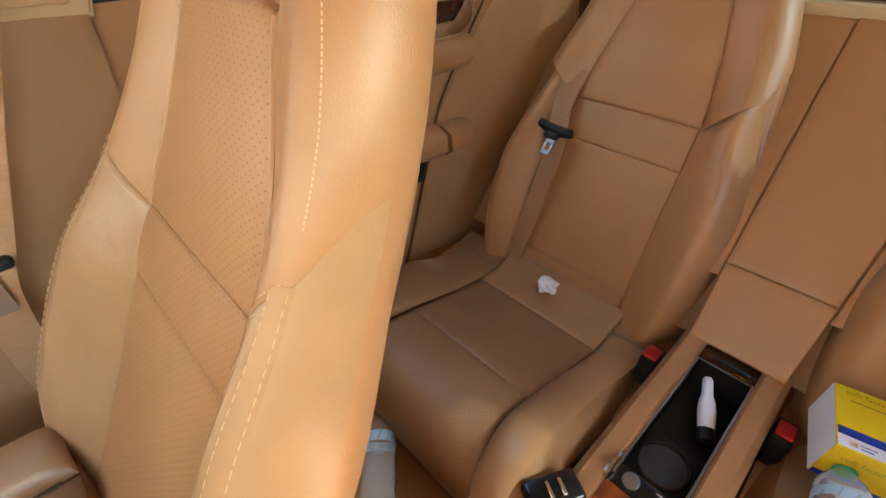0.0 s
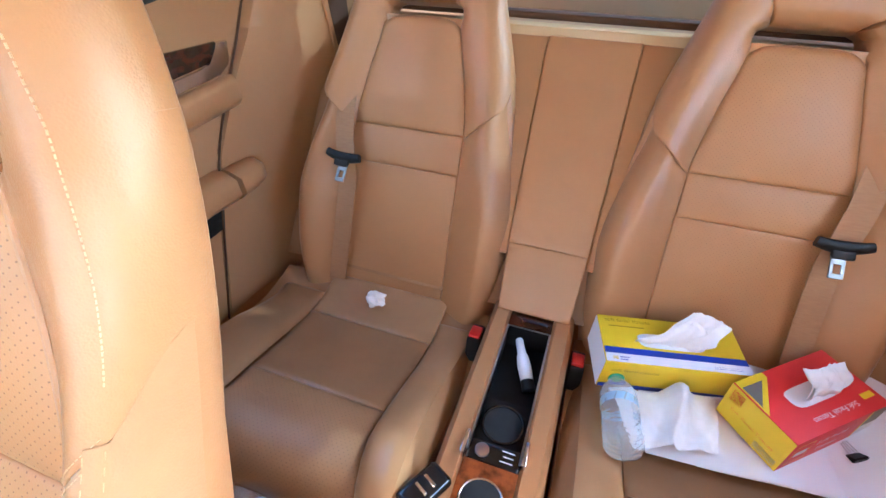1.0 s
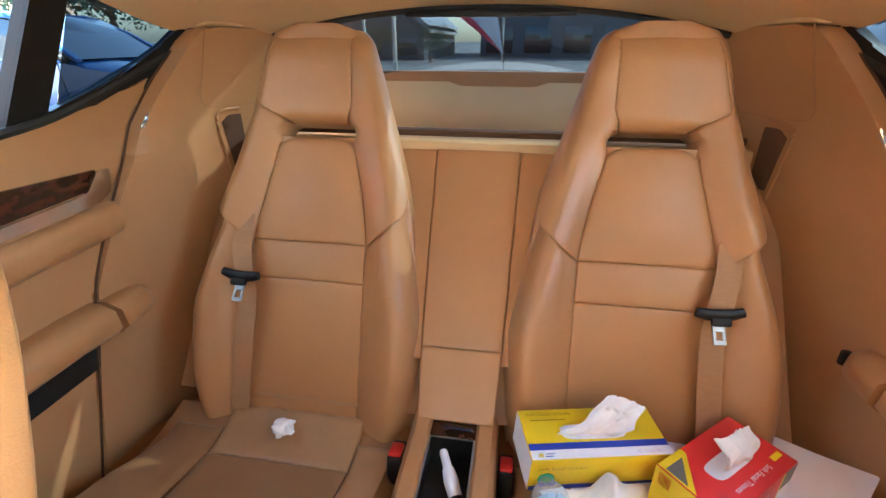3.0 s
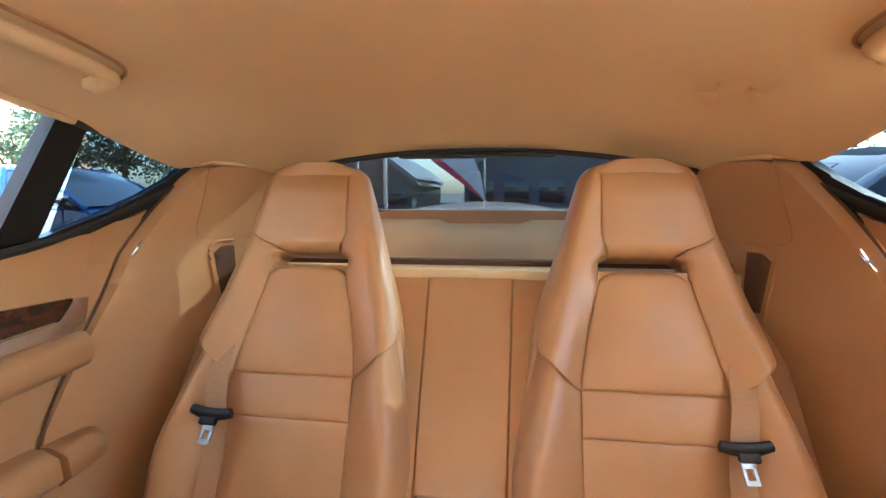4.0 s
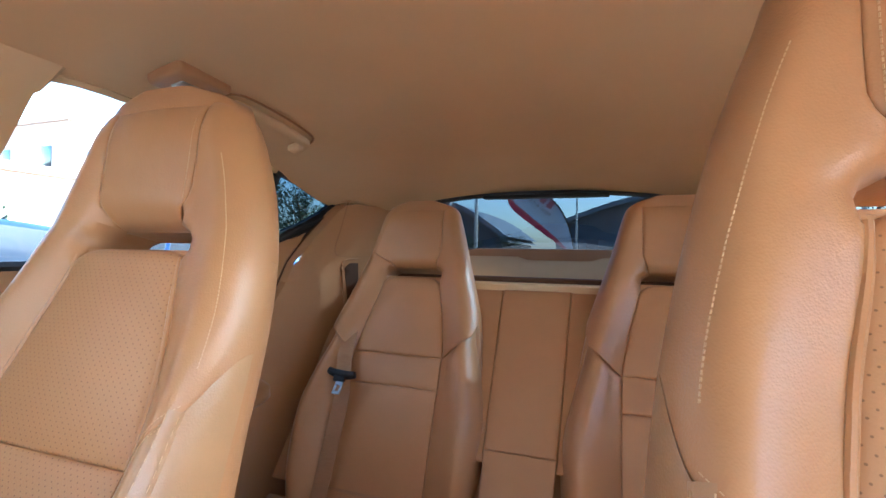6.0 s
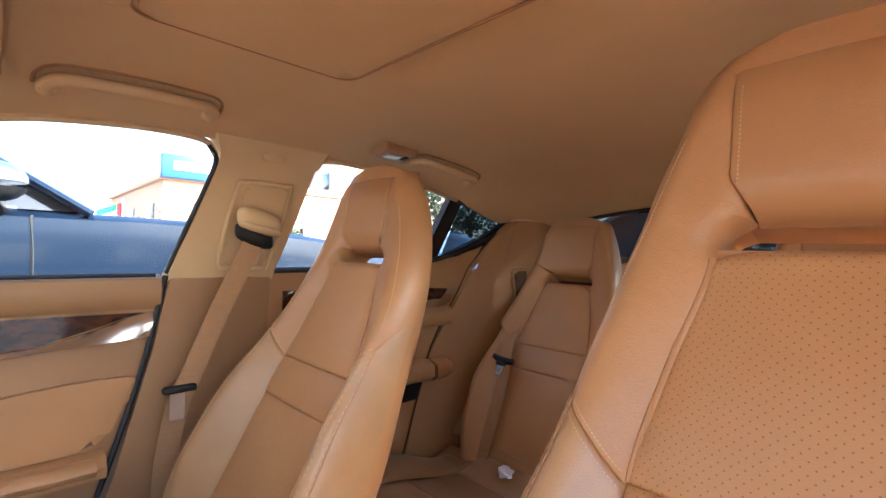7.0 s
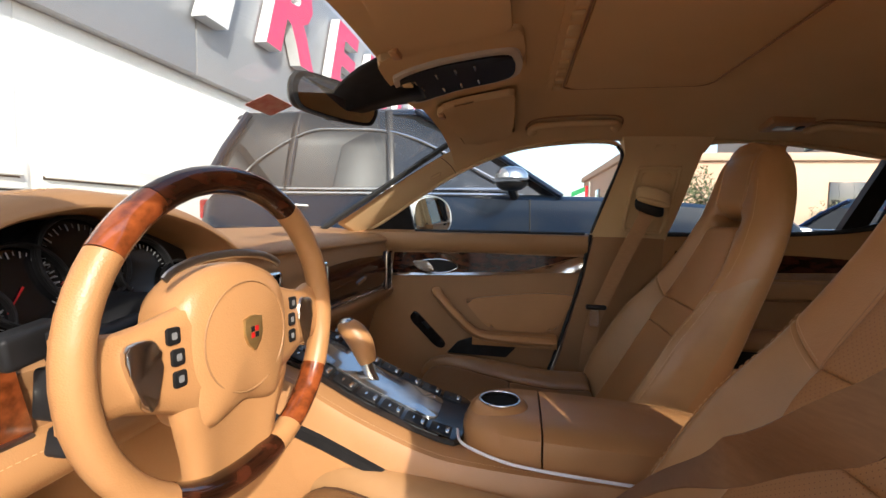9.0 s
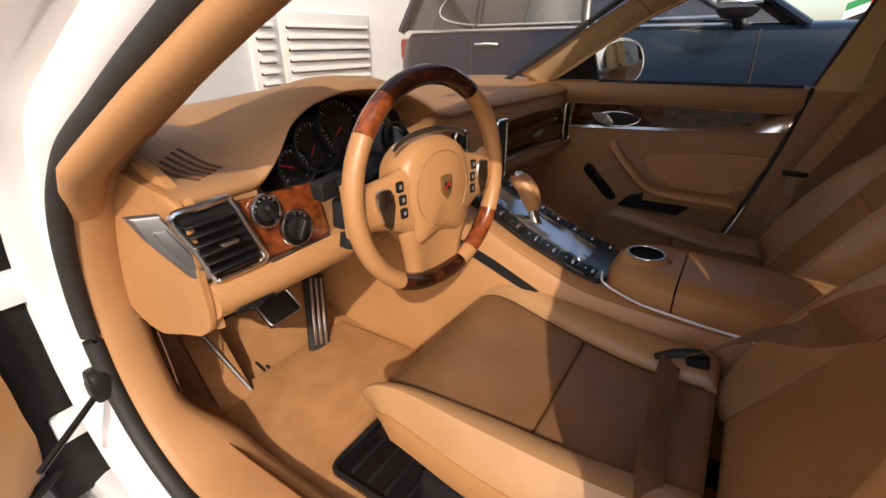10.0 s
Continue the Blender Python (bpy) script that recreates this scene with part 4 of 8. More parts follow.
# rear seat cushions
for s in (1, -1):
    rc = thing("rear_seat_cushion", (s * 0.38, -0.55, 0.2), "brown leather rear seat cushion with raised side bolsters", "seat cushion", "rear cushions")
    line = [(-0.80, 0.345), (-0.70, 0.325), (-0.58, 0.338), (-0.45, 0.372), (-0.36, 0.385), (-0.315, 0.362), (-0.30, 0.315), (-0.31, 0.235)]
    cq, crun = seat_surface(s * 0.36, line, s)
    cp = (lambda q: lambda u, v, w: q(u, v, -w))(cq)
    iw = ramp((0, 0.15), (0.15, 0.155), (0.40, 0.150), (0.5, 0.17), (crun, 0.20))
    part("rear_panel", pad(cp, lambda v: -0.155, const(0.155), const(0.0), const(0.126), const(0.008), 0.006, 0.012), M_WORN, rc)
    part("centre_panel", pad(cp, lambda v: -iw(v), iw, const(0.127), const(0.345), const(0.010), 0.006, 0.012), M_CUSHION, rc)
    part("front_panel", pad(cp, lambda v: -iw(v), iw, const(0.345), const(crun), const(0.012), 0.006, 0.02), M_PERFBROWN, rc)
    for sg in (-1, 1):
        ul, ur = ((lambda v: iw(v) + 0.001), const(0.31)) if sg > 0 else (const(-0.262), (lambda v: -iw(v) - 0.001))
        def hb(u, v, s_, r, sg=sg):
            k = s_ if sg > 0 else 1 - s_
            return 0.010 + 0.034 * math.sin(math.pi * min(1, 0.12 + 0.6 * k)) * (min(1, max(0, (v - 0.1) / 0.15))) - 0.05 * max(0, k - 0.7) / 0.3
        # outer bolster in the deeper brown, with shade put into its colour
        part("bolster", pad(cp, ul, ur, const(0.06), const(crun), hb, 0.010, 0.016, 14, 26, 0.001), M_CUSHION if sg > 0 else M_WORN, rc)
    bm = bmesh.new()
    loft(bm, [[cp(-0.26, v, -0.012), cp(0, v, -0.004), cp(0.305, v, -0.012), cp(0.305, v, -0.09), cp(-0.26, v, -0.09)] for v in np.linspace(0, crun, 12)])
    part("base", bm, M_DARKTRIM, rc)


# ---- dashboard ----
dash = setting("dashboard", (0, 1.1, 0.7), "brown and tan leather dashboard with dark wood strip and five round gauges", "dashboard")
hood_in = ramp((-0.665, 0.0), (-0.62, 0.8), (-0.59, 1.0), (-0.20, 1.0), (-0.16, 0.6), (-0.115, 0.0))
edge_dash = ramp((-0.80, 0.890), (-0.67, 0.894), (-0.63, 0.925), (-0.59, 0.978), (-0.53, 1.006), (-0.45, 1.018), (-0.37, 1.014), (-0.28, 0.996), (-0.20, 0.966), (-0.13, 0.934), (-0.05, 0.925), (0.80, 0.922))
dash_y = ramp((-0.85, 0.885), (-0.70, 0.868), (-0.45, 0.862), (0.0, 0.872), (0.4, 0.855), (0.72, 0.832), (0.80, 0.84))


def dash_section(x):
    f, k, e = dash_y(x), hood_in(x), edge_dash(x)
    return [(f + 0.30, 0.60), (f + 0.06, 0.665), (f + 0.012, 0.690), (f - 0.004, 0.715), (f, 0.735), (f + 0.006, 0.80), (f + 0.010, 0.836), (f + 0.010 + 0.095 * k, 0.846),
            (f + 0.012 + 0.105 * k, 0.872 + (e - 0.030 - 0.872) * k), (f + 0.014 + 0.030 * k, e - 0.018), (f + 0.008, e - 0.010), (f + 0.010, e), (f + 0.030, e + 0.012), (f + 0.09, e + 0.020 - 0.006 * k),
            (f + 0.18, 0.952 + (e - 0.937) * 0.75 * max(k, 0.12)), (f + 0.34, 0.961 + (e - 0.937) * 0.30 * k), (f + 0.55, 0.95), (f + 0.70, 0.928), (f + 0.74, 0.88)]


bm = bmesh.new()
loft(bm, [[Vector((x, y, z)) for y, z in spline(dash_section(x), 4)] for x in np.linspace(-0.795, 0.80, 130)], closed=False)
part("upper_body", bm, M_DARKTRIM, dash)
bm = bmesh.new()
stitches(bm, [Vector((x, dash_y(x) + 0.045, edge_dash(x) + 0.0155)) for x in np.linspace(-0.58, -0.20, 40)])
part("hood_stitching", bm, M_THREAD, dash, "pale stitched seam")
bm = bmesh.new()
grid(bm, lambda s, r: Vector((-0.630 + 0.475 * s, dash_y(-0.6 + 0.45 * s) + 0.100, 0.848 + (edge_dash(-0.630 + 0.475 * s) - 0.026 - 0.848) * r)), 24, 6)
part("gauge_backing", bm, M_BLACK, dash)
GA = Vector((0, -0.95, 0.30)).normalized()
M_DIAL = material("dim_dial_print", (0.22, 0.22, 0.22), 0.6, second=(0.18, 0.18, 0.18), scale=60)
for gx, gz, gr, ang in ((-0.430, 0.936, 0.062, 215), (-0.512, 0.914, 0.050, 230), (-0.340, 0.914, 0.050, 0), (-0.572, 0.886, 0.038, 160), (-0.275, 0.886, 0.038, 0)):
    bm = bmesh.new()
    c = Vector((gx, 0.925 - (0.062 - gr) * 0.7, gz))
    disc(bm, c + GA * -0.06, GA, gr, 0.062, 36)
    g = part("gauge", bm, M_GLOSS, dash, "round black gauge with pale marks")
    bm = bmesh.new()
    tube(bm, [c + GA * h for h in (-0.05, 0.012)], gr * 1.04, 36, cap=False)
    tube(bm, [c + GA * h for h in (-0.05, 0.012)], gr * 0.97, 36, cap=False)
    ring(bm, c + GA * 0.012, GA, gr * 1.005, gr * 0.05, 36, 8)
    part("bezel", bm, M_BLACK, g)
    q = GA.to_track_quat("Z", "Y")
    bm = bmesh.new()
    for i in range(27):
        a = radians(-40 + 260 * i / 26)
        d0, d1 = Vector((math.cos(a), math.sin(a), 0)), Vector((-math.sin(a), math.cos(a), 0))
        o1, o2 = c + GA * 0.0035 + q @ (d0 * gr * (0.76 if i % 2 else 0.70)), c + GA * 0.0035 + q @ (d0 * gr * 0.86)
        w = q @ d1 * (0.0006 if i % 2 else 0.0010)
        bm.faces.new([bm.verts.new(p) for p in (o1 - w, o1 + w, o2 + w, o2 - w)])
    part("dial_marks", bm, M_DIAL, g)
    if ang:
        bm = bmesh.new()
        a = radians(ang)
        d0, d1 = Vector((math.cos(a), math.sin(a), 0)), Vector((-math.sin(a), math.cos(a), 0))
        w = q @ d1 * 0.0014
        o1, o2 = c + GA * 0.004, c + GA * 0.004 + q @ (d0 * gr * 0.75)
        bm.faces.new([bm.verts.new(p) for p in (o1 - w, o1 + w, o2 + w * 0.4, o2 - w * 0.4)])
        part("needle", bm, M_RED, g, "red needle")

# tan lower band round the driver's side
bm = bmesh.new()
loft(bm, [[Vector((x, dash_y(x) + dy, z)) for dy, z in spline([(0.06, 0.764), (0.0, 0.763), (-0.018, 0.756), (-0.030, 0.740), (-0.031, 0.722), (-0.020, 0.706), (0.0, 0.697), (0.06, 0.688)], 3)] for x in np.linspace(-0.79, -0.515, 16)])
part("lower_band", bm, M_LEATHER, dash)
bm = bmesh.new()
stitches(bm, [Vector((x, dash_y(x) - 0.0262, 0.7485)) for x in np.linspace(-0.785, -0.53, 12)])
part("band_stitching", bm, M_THREAD, dash, "pale stitched seam")
# side window vent in the dash shoulder
def shoulder_z(x, y):
    line = spline(dash_section(x), 4)[40:]
    return float(np.interp(y, [p[0] for p in line], [p[1] for p in line]))


for i in range(5):
    bm = bmesh.new()
    x = -0.765 + 0.013 * i
    tube(bm, [Vector((x + 0.022 * t, 0.985 + 0.006 * i - 0.075 * t, shoulder_z(x + 0.022 * t, 0.985 + 0.006 * i - 0.075 * t) + 0.0006)) for t in (0.0, 0.33, 0.66, 1.0)], 0.0042, 6, 0.4)
    part("vent_slot", bm, M_SEAM, dash, "dark vent slot")
# end cap seen with the door open
bm = bmesh.new()
cap = loop_spline([(0.872, 0.880), (0.96, 0.905), (1.06, 0.918), (1.149, 0.891), (1.208, 0.80), (1.205, 0.70), (1.09, 0.615), (0.96, 0.645), (0.872, 0.685), (0.862, 0.78)], 5)
plate(bm, [tuple(p) for p in cap], lambda a, b, h: Vector((-0.792 - h, a, b)), 0.010, 0.004)
part("end_cap", bm, M_LEATHER, dash)
bm = bmesh.new()
sheet(bm, [(0.875, 0.675), (0.875, 0.885), (0.95, 0.925), (1.10, 0.955), (1.40, 0.95), (1.45, 0.60), (1.2, 0.60), (1.0, 0.64)], lambda a, b, h: Vector((-0.790 + h * 0.5, a, b)), 0.03, 0.08, 0.01)
part("end_panel", bm, M_LEATHER, dash)

# driver's outer vent
vent = part("outer_vent", (lambda b: (plate(b, [(-0.815, 0.872), (-0.736, 0.880), (-0.700, 0.784), (-0.706, 0.775), (-0.775, 0.772), (-0.786, 0.780)], lambda a, z, h: Vector((a, dash_y(a) - 0.002 - h, z)), 0.012, 0.003), b)[1])(bmesh.new()), M_BLACK, dash, "black slatted air vent")
bm = bmesh.new()
frame_pts = [tuple(p) for p in loop_spline([(-0.818, 0.876), (-0.780, 0.882), (-0.745, 0.886), (-0.734, 0.880), (-0.716, 0.832), (-0.698, 0.784), (-0.697, 0.774), (-0.706, 0.769), (-0.740, 0.767), (-0.774, 0.766), (-0.782, 0.772), (-0.799, 0.824)], 4)]
tube(bm, [Vector((a, dash_y(a) - 0.016, z)) for a, z in frame_pts], 0.0055, 8, closed=True, up=(0, 1, 0))
part("vent_frame", bm, M_CHROME, vent)
for i in range(6):
    z = 0.785 + 0.0155 * i
    xa = -0.784 - 0.031 * (z - 0.772) / 0.104
    xb = -0.704 - 0.033 * (z - 0.775) / 0.105
    bm = bmesh.new()
    box(bm, xa, xb, 0.846, 0.862, z - 0.0022, z + 0.0012, 0.0011, 1)
    part("slat", bm, M_BLACK, vent)
bm = bmesh.new()
box(bm, -0.770, -0.742, 0.838, 0.850, 0.820, 0.827, 0.003)
part("vent_tab", bm, M_STEEL, vent)
bm = bmesh.new()
plate(bm, [(-0.856, 0.882), (-0.822, 0.880), (-0.796, 0.816), (-0.782, 0.766), (-0.806, 0.778), (-0.842, 0.845)], lambda a, z, h: Vector((a, 0.880 + (a + 0.80) * -0.55 - h * 1.0, z)), 0.014, 0.005)
M_TITAN = material("satin_titanium_plastic", (0.30, 0.30, 0.305), 0.34, 0.8, second=(0.26, 0.26, 0.265), scale=20)
vw = part("vent_wing", bm, M_TITAN, vent, "satin silver vent wing")
bm = bmesh.new()
plate(bm, [(-0.836, 0.858), (-0.822, 0.858), (-0.804, 0.816), (-0.795, 0.789), (-0.808, 0.795), (-0.828, 0.835)], lambda a, z, h: Vector((a, 0.865 + (a + 0.80) * -0.55 - h * 1.0, z)), 0.003, 0.001)
part("wing_inset", bm, material("dark_satin_titanium", (0.20, 0.20, 0.205), 0.4, 0.7, second=(0.16, 0.16, 0.165), scale=20), vw)
# wood panel with the light switch and the ignition
bm = bmesh.new()
plate(bm, [(-0.728, 0.872), (-0.572, 0.866), (-0.550, 0.764), (-0.690, 0.766)], lambda a, z, h: Vector((a, dash_y(a) + 0.004 - h, z)), 0.012, 0.003)
part("wood_panel", bm, M_BURL, dash, "glossy red burl wood panel")
for x, z, r, nm in ((-0.680, 0.848, 0.025, "light_switch"), (-0.628, 0.802, 0.030, "ignition_socket")):
    bm = bmesh.new()
    disc(bm, (x, dash_y(x) - 0.006, z), (0, -1, 0.12), r, 0.010, 28, 0.002)
    k = part(nm, bm, M_GLOSS, dash, "round black switch with silver ring")
    bm = bmesh.new()
    ring(bm, Vector((x, dash_y(x) - 0.015, z)), (0, -1, 0.12), r, 0.0035, 32, 8)
    part("switch_ring", bm, M_CHROME, k)
    bm = bmesh.new()
    disc(bm, (x, dash_y(x) - 0.012, z), (0, -1, 0.12), r * 0.68, 0.012, 24, 0.004)
    box(bm, -0.005, 0.005, -0.036, -0.014, -r * 0.62, r * 0.62, 0.004, 3, Matrix.Translation((x, dash_y(x), z)) @ Euler((0, radians(28 if r > 0.026 else -35), 0)).to_matrix().to_4x4())
    part("switch_knob", bm, M_BLACK, k)
    bm = bmesh.new()
    for i in range(7 if r < 0.026 else 3):
        g = radians(40 + 26 * i)
        disc(bm, (x + r * 0.83 * math.cos(g), dash_y(x) - 0.0155, z + r * 0.83 * math.sin(g)), (0, -1, 0.12), 0.0014, 0.0008, 8)
    part("switch_mark", bm, M_DIAL, k)
bm = bmesh.new()
box(bm, -0.688, -0.552, dash_y(-0.6) - 0.013, dash_y(-0.6), 0.755, 0.765, 0.003)
part("silver_sill", bm, M_STEEL, dash)
# passenger side wood, vents, chrome line
bm = bmesh.new()
grid(bm, lambda s, r: Vector((0.205 + 0.425 * s, dash_y(0.2 + 0.43 * s) - 0.010 - 0.010 * math.sin(math.pi * r), 0.752 + 0.112 * r + 0.006 * math.sin(math.pi * s))), 24, 8)
part("wood_strip", bm, M_WOOD, dash, "dark polished wood strip")
bm = bmesh.new()
tube(bm, [Vector((0.205 + 0.43 * i / 20, dash_y(0.2 + 0.43 * i / 20) - 0.016, 0.748)) for i in range(21)], 0.004, 8)
part("chrome_line", bm, M_CHROME, dash)
bm = bmesh.new()
plate(bm, [(0.40, 0.788), (0.455, 0.800), (0.455, 0.808), (0.44, 0.812), (0.39, 0.796)], lambda a, z, h: Vector((a, dash_y(a) - 0.020 - h, z)), 0.003, 0.001)
part("wood_badge", bm, M_CHROME, dash)
for x0, x1 in ((0.640, 0.700), (0.135, 0.195), (-0.10, -0.04)):
    bm = bmesh.new()
    plate(bm, rounded(x0, x1, 0.735 if x0 > 0.5 else 0.70, 0.878, 0.012), lambda a, z, h: Vector((a, dash_y(a) - 0.004 - h, z)), 0.012, 0.003)
    v = part("dash_vent", bm, M_BLACK, dash, "black air vent in silver frame")
    bm = bmesh.new()
    tube(bm, [Vector((a, dash_y(a) - 0.018, z)) for a, z in rounded(x0, x1, 0.735 if x0 > 0.5 else 0.70, 0.878, 0.012)], 0.0045, 8, closed=True, up=(0, 1, 0))
    part("vent_frame", bm, M_CHROME, v)
    for i in range(6):
        z = 0.755 + 0.019 * i
        bm = bmesh.new()
        box(bm, x0 + 0.006, x1 - 0.006, dash_y(x0) - 0.026, dash_y(x0) - 0.012, z - 0.0015, z + 0.0015, 0.001, 1)
        part("slat", bm, M_BLACK, v)
# lower dash on the passenger side
bm = bmesh.new()
loft(bm, [[Vector((x, dash_y(x) + dy, z)) for dy, z in spline([(0.03, 0.745), (-0.010, 0.738), (-0.014, 0.715), (0.005, 0.69), (0.05, 0.655), (0.085, 0.55), (0.12, 0.45)], 3)] for x in np.linspace(0.13, 0.76, 20)], closed=False)
part("glove_box", bm, M_DARKTRIM, dash)
bm = bmesh.new()
grid(bm, lambda s, r: Vector((-0.80 + 0.70 * s, 0.90 + 0.55 * r, 0.672 - 0.10 * r)), 6, 6)
part("knee_panel", bm, M_BLACK, dash)

# defroster slot along the windscreen, release lever under the dash
bm = bmesh.new()
tube(bm, [Vector((x, dash_y(x) + 0.46, 0.9585)) for x in np.linspace(-0.56, 0.56, 30)], 0.010, 6, 0.35)
part("defroster_slot", bm, M_BLACK, dash)
bm = bmesh.new()
plate(bm, rounded(-0.766, -0.700, 0.699, 0.716, 0.007, 3), lambda a, z, h: Vector((a, dash_y(a) - 0.019 - (z - 0.700) * 0.75 - h, z)), 0.004, 0.001)
rr = part("release_recess", bm, M_CUPBLACK, dash, "dark recess of the bonnet release")
bm = bmesh.new()
box(bm, -0.748, -0.722, dash_y(-0.735) - 0.034, dash_y(-0.735) - 0.024, 0.703, 0.711, 0.003)
part("release_lever", bm, M_BLACK, rr)

# centre stack and tall console
con = setting("centre_console", (0, 0.4, 0.25), "tan leather centre console with black switch panels", "console")
bm = bmesh.new()
top = ramp((-0.30, 0.395), (-0.10, 0.50), (0.10, 0.535), (0.30, 0.545), (0.46, 0.560), (0.62, 0.615), (0.80, 0.700), (0.90, 0.725), (0.95, 0.70), (1.05, 0.64), (1.36, 0.60))
wid = ramp((-0.30, 0.10), (0.0, 0.140), (0.3, 0.155), (0.6, 0.165), (0.9, 0.17))
loft(bm, [[Vector((x, y, z)) for x, z in ((-wid(y) - 0.03, 0.21), (-wid(y) - 0.012, top(y) - 0.12), (-wid(y), top(y) - 0.03), (-wid(y) + 0.012, top(y) - 0.006), (-wid(y) + 0.045, top(y)), (0, top(y) - 0.004),
          (wid(y) - 0.045, top(y)), (wid(y) - 0.012, top(y) - 0.006), (wid(y), top(y) - 0.03), (wid(y) + 0.012, top(y) - 0.12), (wid(y) + 0.03, 0.21))] for y in np.linspace(-0.30, 1.36, 60)])
part("console_body", bm, M_LEATHER, con)
bm = bmesh.new()
loft(bm, [[Vector((-wid(y) - 0.003 - dx, y, top(y) - 0.055 - dz)) for dx, dz in ((0, 0.004 * k), (0.008 * k, 0.008 * k), (0.010 * k, 0.022 * k), (0.002, 0.03 * k))] for y, k in ((0.30, 0.05), (0.40, 0.5), (0.55, 1.0), (0.70, 1.2), (0.88, 1.3))], closed=True)
part("side_groove", bm, M_BLACK, con)
bm = bmesh.new()
stitches(bm, [Vector((-wid(y) + 0.020, y, top(y) - 0.0015)) for y in np.linspace(0.30, 0.86, 14)])
part("console_stitching", bm, M_THREAD, con, "pale stitched seam")
# switch plate rising to the dash
def plate_at(a, b, h):
    return Vector((a, b, top(b) + 0.004 + h))


bm = bmesh.new()
sheet(bm, [(-0.105, 0.455), (-0.085, 0.440), (0.085, 0.440), (0.105, 0.455), (0.112, 0.86), (-0.112, 0.86)], lambda a, b, h: plate_at(a, b, 0.012 - h), 0.014, 0.05, 0.003)
sp = part("switch_plate", bm, M_GLOSS, con, "gloss black console switch panel")
M_GREY = material("silver_grey_plate", (0.50, 0.51, 0.52), 0.14, 0.9, second=(0.44, 0.45, 0.46), scale=20)
bm = bmesh.new()
sheet(bm, rounded(-0.055, 0.055, 0.50, 0.80, 0.02), lambda a, b, h: plate_at(a, b, 0.0165 - h), 0.004, 0.05, 0.0015)
part("shift_gate", bm, M_GREY, sp)
for sx in (-1, 1):
    for i in range(7):
        b = 0.485 + 0.05 * i
        bm = bmesh.new()
        sheet(bm, rounded(sx * 0.083 - 0.020, sx * 0.083 + 0.020, b - 0.021, b + 0.021, 0.004, 2), lambda a, c, h: plate_at(a, c, 0.0155 - h), 0.003, 0.06, 0.001)
        k = part("switch", bm, M_BLACK, sp)
        bm = bmesh.new()
        sheet(bm, rounded(sx * 0.083 - 0.012, sx * 0.083 + 0.012, b - 0.017, b - 0.010, 0.002, 2), lambda a, c, h: plate_at(a, c, 0.0185 - h), 0.004, 0.06, 0.001)
        part("toggle", bm, M_CHROME, k, "small chrome toggle")
        bm = bmesh.new()
        sheet(bm, [(sx * 0.083 - 0.005, b + 0.004), (sx * 0.083 + 0.005, b + 0.004), (sx * 0.083 + 0.005, b + 0.007), (sx * 0.083 - 0.005, b + 0.007)], lambda a, c, h: plate_at(a, c, 0.0165 - h), 0.001, 0.06, 0)
        part("switch_mark", bm, M_GREY, k)
# gear lever
gl = thing("gear_lever", (-0.005, 0.665, 0.63), "gear lever with tan leather grip and chrome cap", "gear lever")
bm = bmesh.new()
tube(bm, spline([(-0.005, 0.650, 0.632), (-0.005, 0.662, 0.66), (-0.006, 0.672, 0.695)], 4), lambda t: 0.016 - 0.004 * t, 12)
part("stem", bm, M_CHROME, gl)
bm = bmesh.new()
tube(bm, spline([(-0.006, 0.664, 0.682), (-0.006, 0.672, 0.705), (-0.007, 0.682, 0.728), (-0.008, 0.698, 0.748), (-0.008, 0.715, 0.755), (-0.008, 0.726, 0.752)], 4), lambda t: 0.013 + 0.014 * math.sin(math.pi * min(1, 0.1 + 0.85 * t)) ** 0.7, 14)
part("grip", bm, M_LEATHER, gl)
bm = bmesh.new()
tube(bm, spline([(-0.008, 0.688, 0.757), (-0.008, 0.705, 0.768), (-0.008, 0.724, 0.764), (-0.008, 0.738, 0.748)], 4), lambda t: 0.004 + 0.013 * math.sin(math.pi * t), 12, 0.7)
part("cap", bm, M_CHROME, gl)
# arm rest box with the cup holder
ab = thing("armrest_box", (0.0, 0.2, 0.54), "tan leather centre arm rest box with open cup holder", "armrest")
bm = bmesh.new()
hgt = ramp((-0.10, 0.585), (0.1, 0.602), (0.30, 0.610), (0.36, 0.612), (0.43, 0.600), (0.448, 0.575))
bw = ramp((-0.10, 0.11), (0.2, 0.122), (0.32, 0.120), (0.40, 0.105), (0.44, 0.07), (0.448, 0.045))


def box_loop(y):
    w, t = bw(y), hgt(y)
    return [Vector((x, y, z)) for x, z in ((-w, 0.50), (-w - 0.004, t - 0.045), (-w + 0.002, t - 0.016), (-w + 0.018, t - 0.003), (-w * 0.4, t), (w * 0.4, t), (w - 0.018, t - 0.003), (w - 0.002, t - 0.016), (w + 0.004, t - 0.045), (w, 0.50))]


loft(bm, [box_loop(y) for y in np.linspace(-0.10, 0.286, 18)])
part("lid", bm, M_LEATHER, ab)
bm = bmesh.new()
loft(bm, [box_loop(y) for y in np.linspace(0.290, 0.448, 14)])
part("front_block", bm, M_LEATHER, ab)
bm = bmesh.new()
ring(bm, Vector((0.0, 0.372, 0.6220)), (0, 0, 1), 0.0415, 0.0026, 32, 8, 0.7)
part("cup_ring", bm, M_CHROME, ab)
bm = bmesh.new()
disc(bm, (0.0, 0.372, 0.6110), (0, 0, 1), 0.0395, 0.0030, 32)
tube(bm, [(0.0, 0.372, 0.604), (0.0, 0.372, 0.6215)], 0.0395, 32, cap=False)
part("cup_well", bm, M_CUPBLACK, ab)
bm = bmesh.new()
